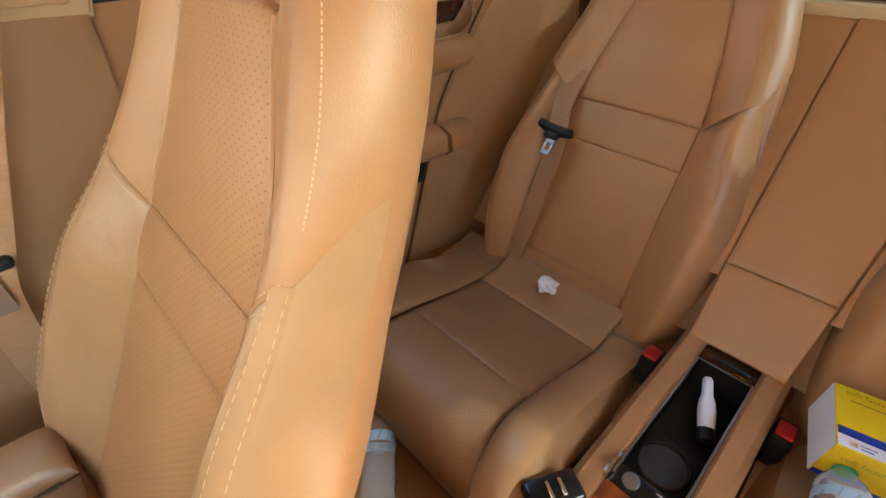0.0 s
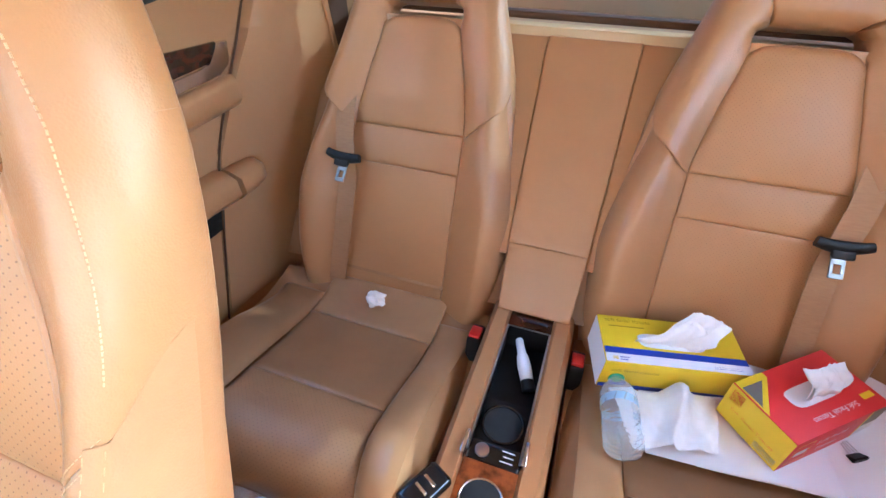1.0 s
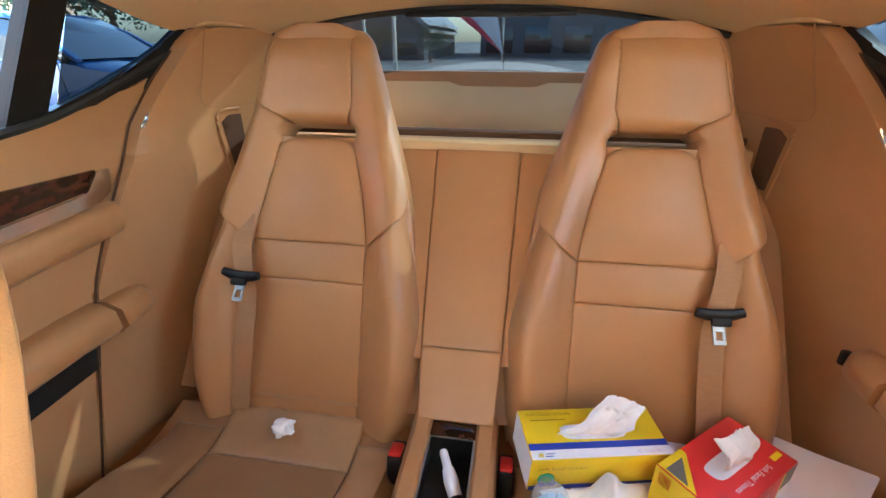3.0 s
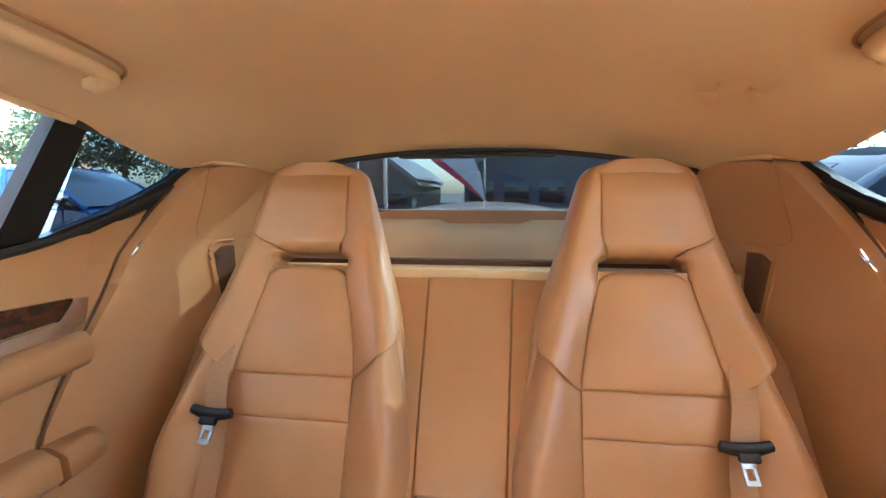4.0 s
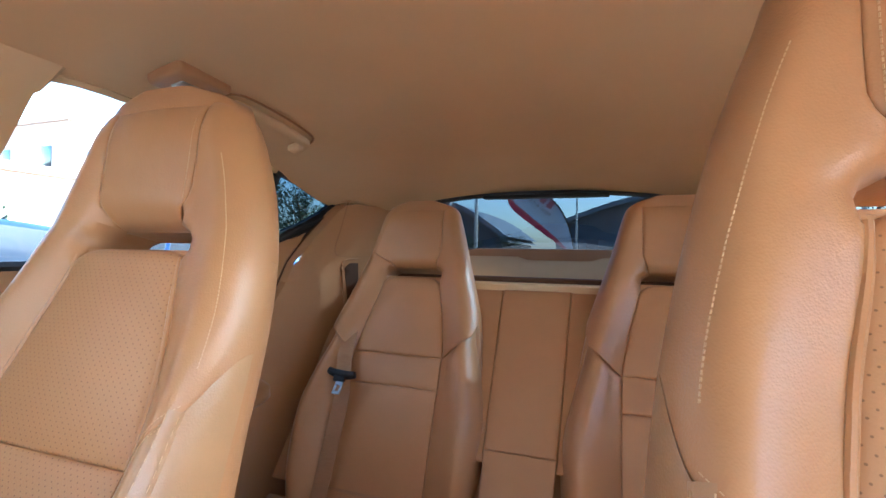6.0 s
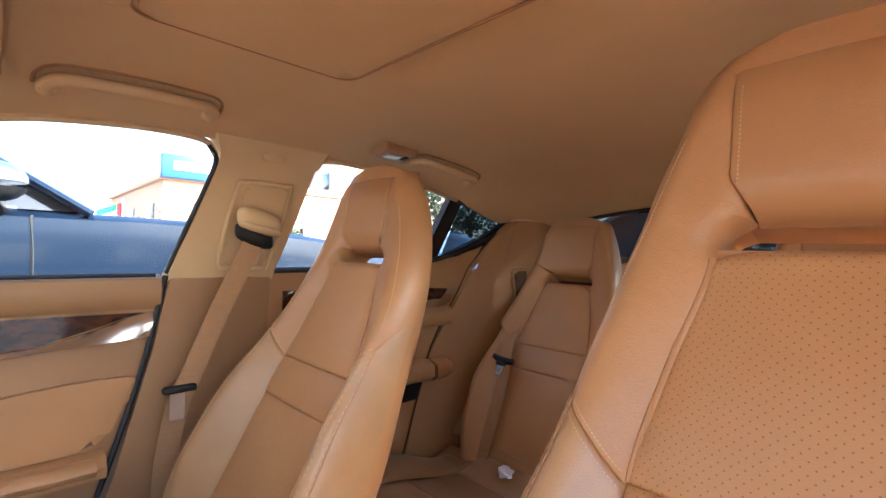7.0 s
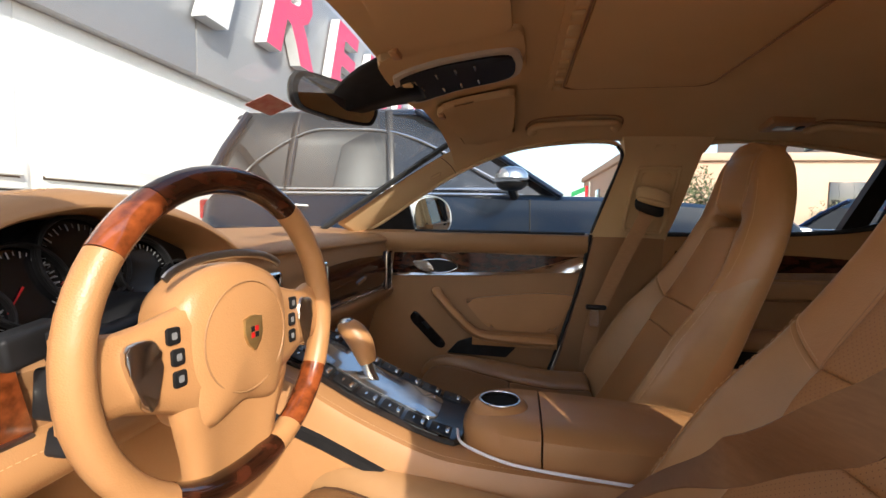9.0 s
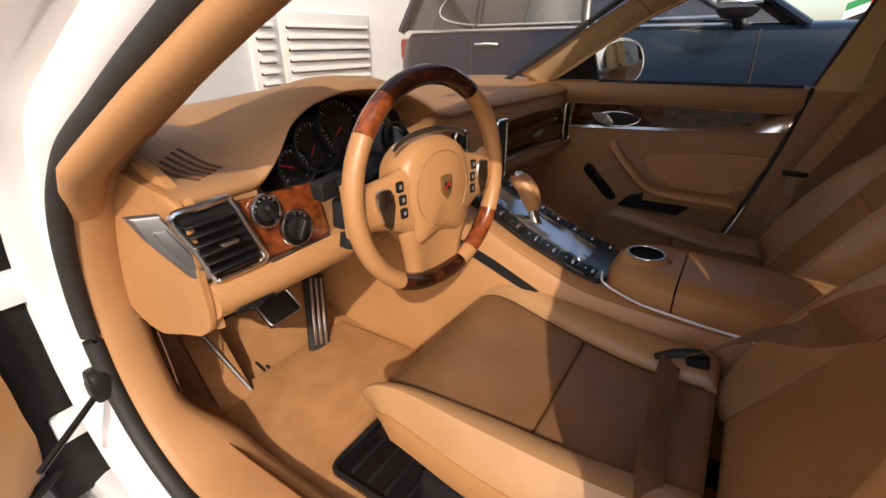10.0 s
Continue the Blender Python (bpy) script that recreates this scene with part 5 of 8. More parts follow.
loft(bm, [[Vector((q * math.cos(a), 0.372 + q * math.sin(a), z)) for a in np.linspace(0, 2 * math.pi, 33)[:-1]] for q, z in ((0.064, 0.604), (0.058, 0.6125), (0.050, 0.6190), (0.044, 0.6215), (0.040, 0.6215))], cap=False)
part("cup_collar", bm, M_LEATHER, ab)
bm = bmesh.new()
pts = spline([(-0.06, 0.455, 0.575), (-0.118, 0.435, 0.575), (-0.132, 0.36, 0.556), (-0.142, 0.30, 0.553), (-0.148, 0.22, 0.550), (-0.150, 0.12, 0.546)], 8)
tube(bm, pts, 0.003, 6)
solo("charging_cable", bm, M_PAPER, "thin white charging cable lying along the console", "cable")

# ---- steering wheel ----
sw = thing("steering_wheel", (-0.404, 0.72, 0.85), "tan leather steering wheel with dark burl wood segments", "steering wheel")
TAU, YAW = radians(3.0), radians(-8.0)
WC, WE = Vector((-0.468, 0.675, 0.866)), Vector((math.cos(YAW), math.sin(YAW), 0))
WN = Vector((math.sin(YAW) * math.cos(TAU), -math.cos(YAW) * math.cos(TAU), math.sin(TAU)))
WU = WN.cross(WE)


def wheel(a, b, h=0.0):
    return WC + WE * a + WU * b + WN * h


def rim(bm, a0, a1, fat=1.0):
    pts, k = [], max(4, int(abs(a1 - a0) / 6))
    for i in range(k + 1):
        a = radians(a0 + (a1 - a0) * i / k)
        r = 0.178 - 0.007 * math.exp(-((math.degrees(a) % 360 - 270) / 30) ** 2)
        pts.append(wheel(r * math.cos(a), r * math.sin(a), 0.004))
    tube(bm, pts, 0.0155 * fat, 14, 1.12, up=WN)


for a0, a1, mat, lab in ((55, 123, M_WOOD, "dark polished wood rim segment"), (123, 145, M_BURL, "red burl wood rim segment"), (145, 235, M_LEATHER, ""), (235, 289, M_WOOD, "dark polished wood rim segment"), (289, 301, M_LEATHER, ""), (301, 331, M_BURL, "red burl wood rim segment"), (331, 415, M_LEATHER, "")):
    bm = bmesh.new()
    rim(bm, a0, a1, 1.0 if mat is M_LEATHER else 1.03)
    part("rim_segment", bm, mat, sw, lab)
bm = bmesh.new()
hubl = loop_spline([(-0.080, 0.045), (-0.045, 0.074), (0, 0.082), (0.045, 0.074), (0.080, 0.045), (0.086, -0.01), (0.078, -0.055), (0.058, -0.098), (0, -0.086), (-0.058, -0.098), (-0.078, -0.055), (-0.086, -0.01)], 5)
loft(bm, [[wheel(a * k, b * k, h) for a, b in hubl] for k, h in ((0.96, -0.045), (1.0, -0.02), (1.0, -0.002), (0.96, 0.010), (0.86, 0.018), (0.70, 0.023), (0.45, 0.027), (0.2, 0.029))])
hub = part("hub", bm, M_LEATHER, sw)
bm = bmesh.new()
ring(bm, wheel(0, -0.004, 0.0235), WN, 0.064, 0.0011, 40, 6)
part("hub_seam", bm, M_DARKTRIM, hub)
M_GOLD = material("worn_gold_badge", (0.55, 0.38, 0.16), 0.35, 0.8, second=(0.42, 0.27, 0.10), scale=60)
bm = bmesh.new()
plate(bm, [(-0.014, 0.017), (-0.005, 0.020), (0.005, 0.020), (0.014, 0.017), (0.0145, 0.0), (0.010, -0.012), (0.0, -0.021), (-0.010, -0.012), (-0.0145, 0.0)], lambda a, b, h: wheel(a, b, 0.0285 + h), 0.004, 0.0012)
bd = part("badge", bm, M_GOLD, hub, "small gold shield badge")
for a0, a1, b0, b1, m in ((-0.010, -0.001, -0.009, 0.001, M_RED), (0.001, 0.010, -0.009, 0.001, M_BLACK), (-0.010, -0.001, 0.003, 0.013, M_BLACK), (0.001, 0.010, 0.003, 0.013, M_RED)):
    bm = bmesh.new()
    plate(bm, [(a0 * 0.6, b0 * 0.6), (a1 * 0.6, b0 * 0.6), (a1 * 0.6, b1 * 0.6), (a0 * 0.6, b1 * 0.6)], lambda a, b, h: wheel(a, b, 0.0323 + h), 0.0008, 0)
    part("badge_field", bm, m, bd)
for sg in (-1, 1):
    bm = bmesh.new()
    loft(bm, [[wheel(sg * a, b * k + c, h - d) for b, h in ((0.030, 0.002), (0.027, 0.011), (0.018, 0.016), (-0.018, 0.016), (-0.030, 0.011), (-0.034, 0.002), (-0.030, -0.016), (0.026, -0.016))]
              for a, c, k, d in ((0.055, -0.010, 2.0, -0.004), (0.080, -0.009, 1.75, -0.001), (0.105, -0.008, 1.45, 0.002), (0.135, -0.006, 1.20, 0.006), (0.158, -0.005, 1.25, 0.008), (0.176, -0.005, 1.45, 0.010))])
    part("spoke", bm, M_LEATHER, sw, sharp=70)
    bm = bmesh.new()
    plate(bm, [tuple(p) for p in loop_spline([(sg * 0.142, 0.014), (sg * 0.116, 0.020), (sg * 0.106, 0.000), (sg * 0.112, -0.030), (sg * 0.120, -0.048), (sg * 0.132, -0.030)], 4)], lambda a, b, h: wheel(a, b, 0.009 + h), 0.008, 0.003)
    part("paddle", bm, M_CHROME, sw, "satin chrome shift paddle")
    for j, (a, b) in enumerate(((0.094, 0.018), (0.090, -0.004), (0.089, -0.026))):
        bm = bmesh.new()
        plate(bm, rounded(sg * a - 0.0075, sg * a + 0.0075, b - 0.0085, b + 0.0085, 0.003, 2), lambda p, q, h: wheel(p, q, 0.0145 + h), 0.0035, 0.001)
        wb = part("wheel_button", bm, M_BLACK, sw)
        bm = bmesh.new()
        plate(bm, rounded(sg * a - 0.003, sg * a + 0.003, b - 0.0035, b + 0.0035, 0.001, 1), lambda p, q, h: wheel(p, q, 0.0181 + h), 0.0003, 0)
        part("button_mark", bm, M_DIAL, wb)
bm = bmesh.new()
loft(bm, [[wheel(a * w, b, h + lift) for a, h in ((-1.0, -0.012), (-1.0, -0.002), (-0.92, 0.006), (-0.70, 0.009), (-0.50, 0.004), (0.0, 0.003), (0.50, 0.004), (0.70, 0.009), (0.92, 0.006), (1.0, -0.002), (1.0, -0.012))]
          for b, w, lift in ((-0.045, 0.090, 0.006), (-0.070, 0.086, 0.006), (-0.095, 0.079, 0.003), (-0.120, 0.071, -0.001), (-0.145, 0.066, -0.004), (-0.170, 0.068, -0.006))])
part("lower_cover", bm, M_LEATHER, sw, sharp=60)
bm = bmesh.new()
tube(bm, [wheel(0.09 * math.cos(radians(a)), 0.066 + 0.026 * math.sin(radians(a)), 0.002) for a in range(15, 170, 8)], 0.005, 8, 0.5, up=WN)
part("chrome_arc", bm, M_STEEL, sw)
bm = bmesh.new()
tube(bm, [WC - WN * 0.03, WC - WN * 0.30], 0.045, 16)
part("column", bm, M_BLACK, sw, "black steering column cover")
# stalks
st = thing("column_stalks", (-0.50, 0.80, 0.80), "black control stalks behind the steering wheel", "stalk")
for x, z, wx, wz, turn in ((-0.628, 0.889, 0.027, 0.015, -8), (-0.602, 0.838, 0.016, 0.024, 4), (-0.592, 0.787, 0.017, 0.014, 12)):
    bm = bmesh.new()
    m = Matrix.Translation((x, 0.76, z)) @ Euler((0, radians(turn), 0)).to_matrix().to_4x4()
    box(bm, -wx, wx, -0.013, 0.013, -wz, wz, 0.005, 3, m)
    box(bm, wx * 0.2, wx * 0.85, -0.016, -0.010, -wz * 0.6, wz * 0.6, 0.002, 2, m)
    tube(bm, [Vector((x + wx * 0.7, 0.762, z)), Vector((x + 0.06, 0.775, 0.5 * z + 0.425)), Vector((-0.49, 0.78, 0.6 * z + 0.34))], lambda t: 0.011 + 0.006 * t, 10, 0.85)
    part("stalk", bm, M_BLACK, st)
bm = bmesh.new()
box(bm, -0.525, -0.42, 0.785, 0.90, 0.800, 0.872, 0.02, 3)
part("switch_block", bm, M_BLACK, st)

# pedals and footwell
pd = thing("accelerator_pedal", (-0.27, 1.2, 0.3), "tall dark accelerator pedal with steel ribs", "pedal")
bm = bmesh.new()
pz = Vector((0.085, 0.09, 0.178)).normalized()
px = (Vector((1, 0, 0)) - pz * pz.x).normalized()
py = pz.cross(px)
pm = Matrix(((px.x, py.x, pz.x, -0.328), (px.y, py.y, pz.y, 1.206), (px.z, py.z, pz.z, 0.352), (0, 0, 0, 1)))
box(bm, -0.034, 0.034, -0.010, 0.010, -0.115, 0.115, 0.006, 2, pm)
part("pedal_plate", bm, M_RUBBER, pd)
for i in range(3):
    bm = bmesh.new()
    box(bm, -0.022 + 0.018 * i, -0.014 + 0.018 * i, -0.014, -0.009, -0.10, 0.10, 0.001, 1, pm)
    part("rib", bm, M_STEEL, pd)
bp_ = thing("brake_pedal", (-0.42, 1.1, 0.42), "square dark brake pedal with steel rim", "pedal")
bm = bmesh.new()
bmx = Matrix.Translation((-0.490, 1.150, 0.467)) @ Euler((radians(-50), 0, radians(4))).to_matrix().to_4x4()
box(bm, -0.052, 0.052, -0.008, 0.008, -0.036, 0.036, 0.006, 2, bmx)
part("pad", bm, M_RUBBER, bp_)
bm = bmesh.new()
tube(bm, [bmx @ Vector((a, -0.008, b)) for a, b in rounded(-0.05, 0.05, -0.034, 0.034, 0.01)], 0.003, 6, closed=True)
part("rim", bm, M_STEEL, bp_)
bm = bmesh.new()
tube(bm, [bmx @ Vector((0, 0.005, 0)), Vector((-0.485, 1.30, 0.56)), Vector((-0.48, 1.36, 0.70))], 0.012, 8)
part("arm", bm, M_BLACK, bp_)
fr_ = thing("foot_rest", (-0.62, 1.2, 0.25), "tan foot rest block with steel edge in the footwell", "foot rest")
bm = bmesh.new()
box(bm, -0.045, 0.045, -0.14, 0.14, -0.012, 0.012, 0.008, 2, Matrix.Translation((-0.625, 1.27, 0.345)) @ Euler((radians(42), 0, radians(-8))).to_matrix().to_4x4())
part("pad", bm, M_CARPET, fr_)
bm = bmesh.new()
tube(bm, [Vector((-0.600, 1.17, 0.27)), Vector((-0.630, 1.36, 0.46))], 0.006, 8)
part("edge", bm, M_STEEL, fr_)
bm = bmesh.new()
box(bm, -0.655, -0.465, 0.605, 0.825, 0.225, 0.262, 0.008)
tray = thing("floor_tray", (-0.56, 0.72, 0.23), "black plastic tray under the front of the driver's seat", "tray")
part("tray_body", bm, M_GLOSS, tray)
bm = bmesh.new()
tube(bm, [Vector((a, b, 0.264)) for a, b in rounded(-0.655, -0.465, 0.605, 0.825, 0.02, 4)], 0.006, 8, closed=True)
part("tray_lip", bm, M_BLACK, tray)
for i in range(4):
    bm = bmesh.new()
    box(bm, -0.64, -0.48, 0.640 + 0.045 * i, 0.648 + 0.045 * i, 0.258, 0.267, 0.002)
    part("tray_rib", bm, M_BLACK, tray)
bm = bmesh.new()
tube(bm, spline([(-0.525, 1.25, 0.275), (-0.532, 1.19, 0.262), (-0.545, 1.13, 0.247), (-0.535, 1.115, 0.245), (-0.52, 1.13, 0.247), (-0.515, 1.22, 0.27)], 6), 0.003, 6)
solo("loose_cord", bm, M_BLACK, "thin dark loop of cord lying on the carpet", "cord")
bm = bmesh.new()
pts = [(-0.70, 0.45), (-0.70, 1.14), (-0.62, 1.20), (-0.24, 1.20), (-0.20, 0.95), (-0.20, 0.45)]
plate(bm, pts, lambda a, b, h: Vector((a, b, fl(b) + 0.006 + h)), 0.008, 0.003)
solo("floor_mat", bm, M_CARPET, "tan carpet floor mat with dusty marks", "floor mat")


# ---- passenger front door ----
fd = setting("door_front", (0.74, 0.5, 0.3), "closed front door with tan leather card, dark wood strip and chrome line", "car door")
panel("card", [(0.285, 0.25), (0.243, 0.38), (0.190, 0.54), (0.126, 0.76), (0.090, 0.952), (0.50, 0.948), (0.93, 0.940), (1.0, 0.86), (1.02, 0.55), (0.95, 0.25)], 1, M_DARKTRIM, fd, thick=0.06)
bm = bmesh.new()
loft(bm, [[Vector((0.742 - d, y, z)) for d, z in ((-0.03, 0.958), (0.004, 0.957), (0.020, 0.948), (0.026, 0.925), (0.022, 0.895), (0.008, 0.880), (-0.03, 0.880))] for y in (0.098, 0.12, 0.3, 0.5, 0.7, 0.9, 0.97)])
part("belt_roll", bm, M_DARKTRIM, fd)
panel("wood_strip", [(0.128, 0.872), (0.50, 0.876), (0.815, 0.870), (0.822, 0.79), (0.647, 0.796), (0.439, 0.803), (0.30, 0.820), (0.21, 0.846), (0.16, 0.864)], 1, M_WOOD, fd, inset=0.008, thick=0.02, bevel=0.003, label="dark polished wood strip")
strip_top = ramp((0.104, 0.873), (0.160, 0.862), (0.21, 0.842), (0.30, 0.816), (0.439, 0.805), (0.647, 0.797), (0.822, 0.790))
bm = bmesh.new()
sheet(bm, [(0.104, 0.872), (0.120, 0.873), (0.160, 0.862), (0.21, 0.842), (0.30, 0.816), (0.439, 0.805), (0.647, 0.797), (0.822, 0.790), (0.822, 0.780), (0.647, 0.788), (0.439, 0.795), (0.25, 0.810), (0.119, 0.819)], lambda y, z, h: side_wall(1, 0.011)(y, z, h) - Vector((min(0.012, 0.62 * max(0.0, strip_top(y) - z)), 0, 0)), 0.010, 0.04, 0.0012)
part("chrome_strip", bm, M_CHROME, fd)
bm = bmesh.new()
sheet(bm, [tuple(p) for p in loop_spline([(0.565, 0.822), (0.62, 0.800), (0.70, 0.806), (0.722, 0.830), (0.67, 0.845), (0.60, 0.842)], 6)], side_wall(1, 0.013), 0.012, 0.05, 0.003)
hd = part("handle_dish", bm, M_BLACK, fd, "dark door handle dish with chrome rim")
bm = bmesh.new()
tube(bm, [side_wall(1, 0.014)(a, b, 0) for a, b in loop_spline([(0.563, 0.822), (0.62, 0.798), (0.70, 0.804), (0.725, 0.830), (0.67, 0.847), (0.60, 0.844)], 6)], 0.0026, 8, closed=True, up=(1, 0, 0))
part("dish_rim", bm, M_CHROME, hd)
bm = bmesh.new()
sheet(bm, [tuple(p) for p in loop_spline([(0.655, 0.806), (0.70, 0.806), (0.738, 0.835), (0.715, 0.842), (0.675, 0.838)], 5)], side_wall(1, 0.026), 0.010, 0.04, 0.004)
part("pull_lever", bm, M_CHROME, hd)
panel("insert", [tuple(p) for p in loop_spline([(0.128, 0.728), (0.261, 0.734), (0.436, 0.715), (0.520, 0.699), (0.530, 0.690), (0.490, 0.640), (0.455, 0.606), (0.42, 0.594), (0.30, 0.590), (0.215, 0.596), (0.186, 0.620), (0.155, 0.690)], 3)], 1, M_LEATHER, fd, inset=0.016, thick=0.03, bevel=0.014, step=0.03, label="smooth tan leather insert")
bm = bmesh.new()
tube(bm, spline([Vector((0.735, 0.645, 0.730)), Vector((0.705, 0.630, 0.715)), Vector((0.692, 0.565, 0.648)), Vector((0.690, 0.500, 0.592)), Vector((0.692, 0.44, 0.572)), Vector((0.695, 0.32, 0.566)), Vector((0.702, 0.215, 0.562))], 6), lambda t: 0.019 + 0.006 * t, 12, 0.72)
part("pull_bar", bm, M_LEATHER, fd)
bm = bmesh.new()
loft(bm, [[Vector((0.745 - d, y, z)) for d, z in ((-0.01, 0.585), (0.035, 0.578), (0.058, 0.562), (0.056, 0.54), (0.02, 0.53), (-0.01, 0.53))] for y in (0.195, 0.3, 0.42, 0.50)])
part("arm_rest", bm, M_LEATHER, fd)
panel("pocket", [(0.325, 0.545), (0.50, 0.556), (0.56, 0.535), (0.600, 0.490), (0.375, 0.486)], 1, M_BLACK, fd, inset=0.010, thick=0.02, bevel=0.003, label="dark door pocket")
sw_ = panel("switch_bezel", [tuple(p) for p in loop_spline([(0.742, 0.632), (0.722, 0.640), (0.665, 0.585), (0.612, 0.530), (0.616, 0.508), (0.645, 0.512), (0.70, 0.565), (0.745, 0.610)], 4)], 1, M_GLOSS, fd, inset=0.010, thick=0.02, bevel=0.003, label="black window switch panel")
panel("window_switch", [(0.700, 0.600), (0.690, 0.607), (0.668, 0.584), (0.678, 0.576)], 1, M_BLACK, sw_, inset=0.016, thick=0.01, bevel=0.002)
bm = bmesh.new()
tube(bm, [side_wall(1, 0.014)(y, z, 0) for y, z in spline([(0.088, 0.955), (0.126, 0.765), (0.188, 0.545), (0.240, 0.39), (0.285, 0.25)], 8)], 0.0062, 8)
part("seal", bm, M_RUBBER, fd)
bm = bmesh.new()
tube(bm, [side_wall(1, 0.004)(y, z, 0) for y, z in spline([(0.085, 0.96), (0.05, 1.08), (0.016, 1.19), (0.012, 1.23), (0.030, 1.255)], 6)], 0.0060, 6)
part("window_seal", bm, M_RUBBER, fd)
bm = bmesh.new()
tube(bm, [side_wall(1, 0.002)(y, z, 0) for y, z in spline([(0.012, 1.235), (0.05, 1.264), (0.20, 1.264), (0.38, 1.238), (0.56, 1.168), (0.70, 1.088), (0.86, 0.985), (0.94, 0.948)], 6)], 0.0072, 6)
part("window_rail", bm, M_CREAM, fd)
bm = bmesh.new()
sheet(bm, [(0.735, 0.945), (0.755, 1.052), (0.93, 0.945)], side_wall(1, -0.004), 0.02, 0.05, 0.003)
part("mirror_triangle", bm, M_BLACK, fd)
bm = bmesh.new()
sheet(bm, [(0.075, 0.955), (0.01, 1.24), (0.05, 1.262), (0.20, 1.262), (0.38, 1.236), (0.56, 1.166), (0.755, 1.052), (0.735, 0.945)], side_wall(1, -0.012), 0.004, 0.12, 0)
o = part("pane", bm, M_GLASS, fd, "clear door glass")
o.visible_shadow = False
bm = bmesh.new()
tube(bm, [side_wall(1, 0.02)(0.11 + 0.62 * i / 10, 0.957, 0) for i in range(11)], 0.005, 6)
part("belt_seal", bm, M_RUBBER, fd)

# outside mirror on the passenger door
em = thing("door_mirror", (0.95, 0.72, 1.0), "white passenger door mirror with a silvery glass", "wing mirror")
bm = bmesh.new()
ml = loop_spline([(-0.088, 0.0), (-0.080, 0.062), (-0.035, 0.088), (0.030, 0.090), (0.082, 0.066), (0.108, 0.010), (0.098, -0.050), (0.048, -0.084), (-0.030, -0.086), (-0.078, -0.055)], 5)
MIRROR = Matrix.Translation((0.985, 0.722, 1.006)) @ Euler((0, 0, radians(-46))).to_matrix().to_4x4()
loft(bm, [[MIRROR @ Vector((a * k, y, b * k)) for a, b in ml] for y, k in ((0.004, 0.95), (-0.004, 1.0), (0.008, 1.04), (0.05, 1.02), (0.09, 0.86), (0.125, 0.5), (0.135, 0.15))])
part("housing", bm, M_WHITE, em)
bm = bmesh.new()
bm.faces.new([bm.verts.new(MIRROR @ Vector((a * 0.93, -0.0055, b * 0.93))) for a, b in ml])
part("mirror_glass", bm, M_MIRROR, em)
bm = bmesh.new()
tube(bm, [Vector((0.76, 0.82, 0.96)), Vector((0.85, 0.80, 0.965)), Vector((0.92, 0.79, 0.97))], 0.022, 10, 0.6)
part("foot", bm, M_BLACK, em)

# ---- driver's door opening and the open door ----
ja = setting("door_frame", (-0.80, 0.9, 0.3), "white painted door opening with black rubber seal", "door frame")
SEAL = spline([(0.02, 1.275), (0.20, 1.285), (0.38, 1.262), (0.57, 1.200), (0.72, 1.128), (0.87, 1.045), (0.990, 0.960), (1.085, 0.86), (1.15, 0.70), (1.158, 0.55), (1.12, 0.42), (1.04, 0.33), (0.93, 0.292), (0.60, 0.285), (0.22, 0.285), (0.14, 0.31), (0.13, 0.50), (0.12, 0.80), (0.085, 0.955), (0.02, 1.20)], 12)
jamb_w = ramp((0.28, 0.872), (0.75, 0.872), (0.95, 0.866), (1.03, 0.842), (1.13, 0.816), (1.28, 0.775))


def jamb_x(z):
    return -jamb_w(z)


def rim_of(off, dx, thin=1.0):
    """The seal's line moved outward by off and sideways by dx; thin narrows it round the hinge post."""
    out = []
    n = len(SEAL)
    for i, (y, z) in enumerate(SEAL):
        a, b = SEAL[i - 1 if i else 0], SEAL[min(i + 1, n - 1)]
        t = np.array(b) - np.array(a)
        t = t / (np.linalg.norm(t) + 1e-9)
        k = thin + (1 - thin) * min(1.0, max(0.0, (z - 0.80) / 0.2)) if y > 0.9 else 1.0
        out.append(Vector((jamb_x(z) + dx * k, y - t[1] * off * k, z + t[0] * off * k)))
    return out


bm = bmesh.new()
tube(bm, rim_of(0.0, 0.0), 0.016, 14, 1.0)
part("seal", bm, M_RUBBER, ja)
bm = bmesh.new()
strips = [rim_of(o_, d_, 0.45) for o_, d_ in ((0.004, 0.02), (0.012, -0.006), (0.030, -0.020), (0.060, -0.026), (0.075, -0.045), (0.085, -0.085), (0.12, -0.115), (0.15, -0.118))]
loft(bm, strips, closed=False)
part("painted_frame", bm, M_WHITE, ja)
bm = bmesh.new()
box(bm, -1.00, -0.90, 1.225, 1.33, 0.24, 0.86, 0.01)
part("hinge_gap", bm, M_BLACK, ja)
bm = bmesh.new()
FRONT_LIP = ((-0.002, 0.010), (-0.010, 0.016), (-0.015, 0.030), (-0.016, 0.052), (-0.014, 0.075), (-0.004, 0.092), (0.03, 0.104), (0.10, 0.124), (0.22, 0.140))
SILL_LIP = ((-0.002, 0.010), (-0.010, 0.016), (-0.015, 0.030), (-0.017, 0.070), (-0.016, 0.110), (-0.008, 0.142), (0.012, 0.162), (0.045, 0.174), (0.080, 0.178))
ROOF_LIP = ((-0.002, 0.010), (-0.010, 0.016), (-0.015, 0.030), (-0.017, 0.050), (-0.018, 0.066), (-0.018, 0.076), (-0.018, 0.082), (-0.017, 0.086), (-0.015, 0.090))
lips = []
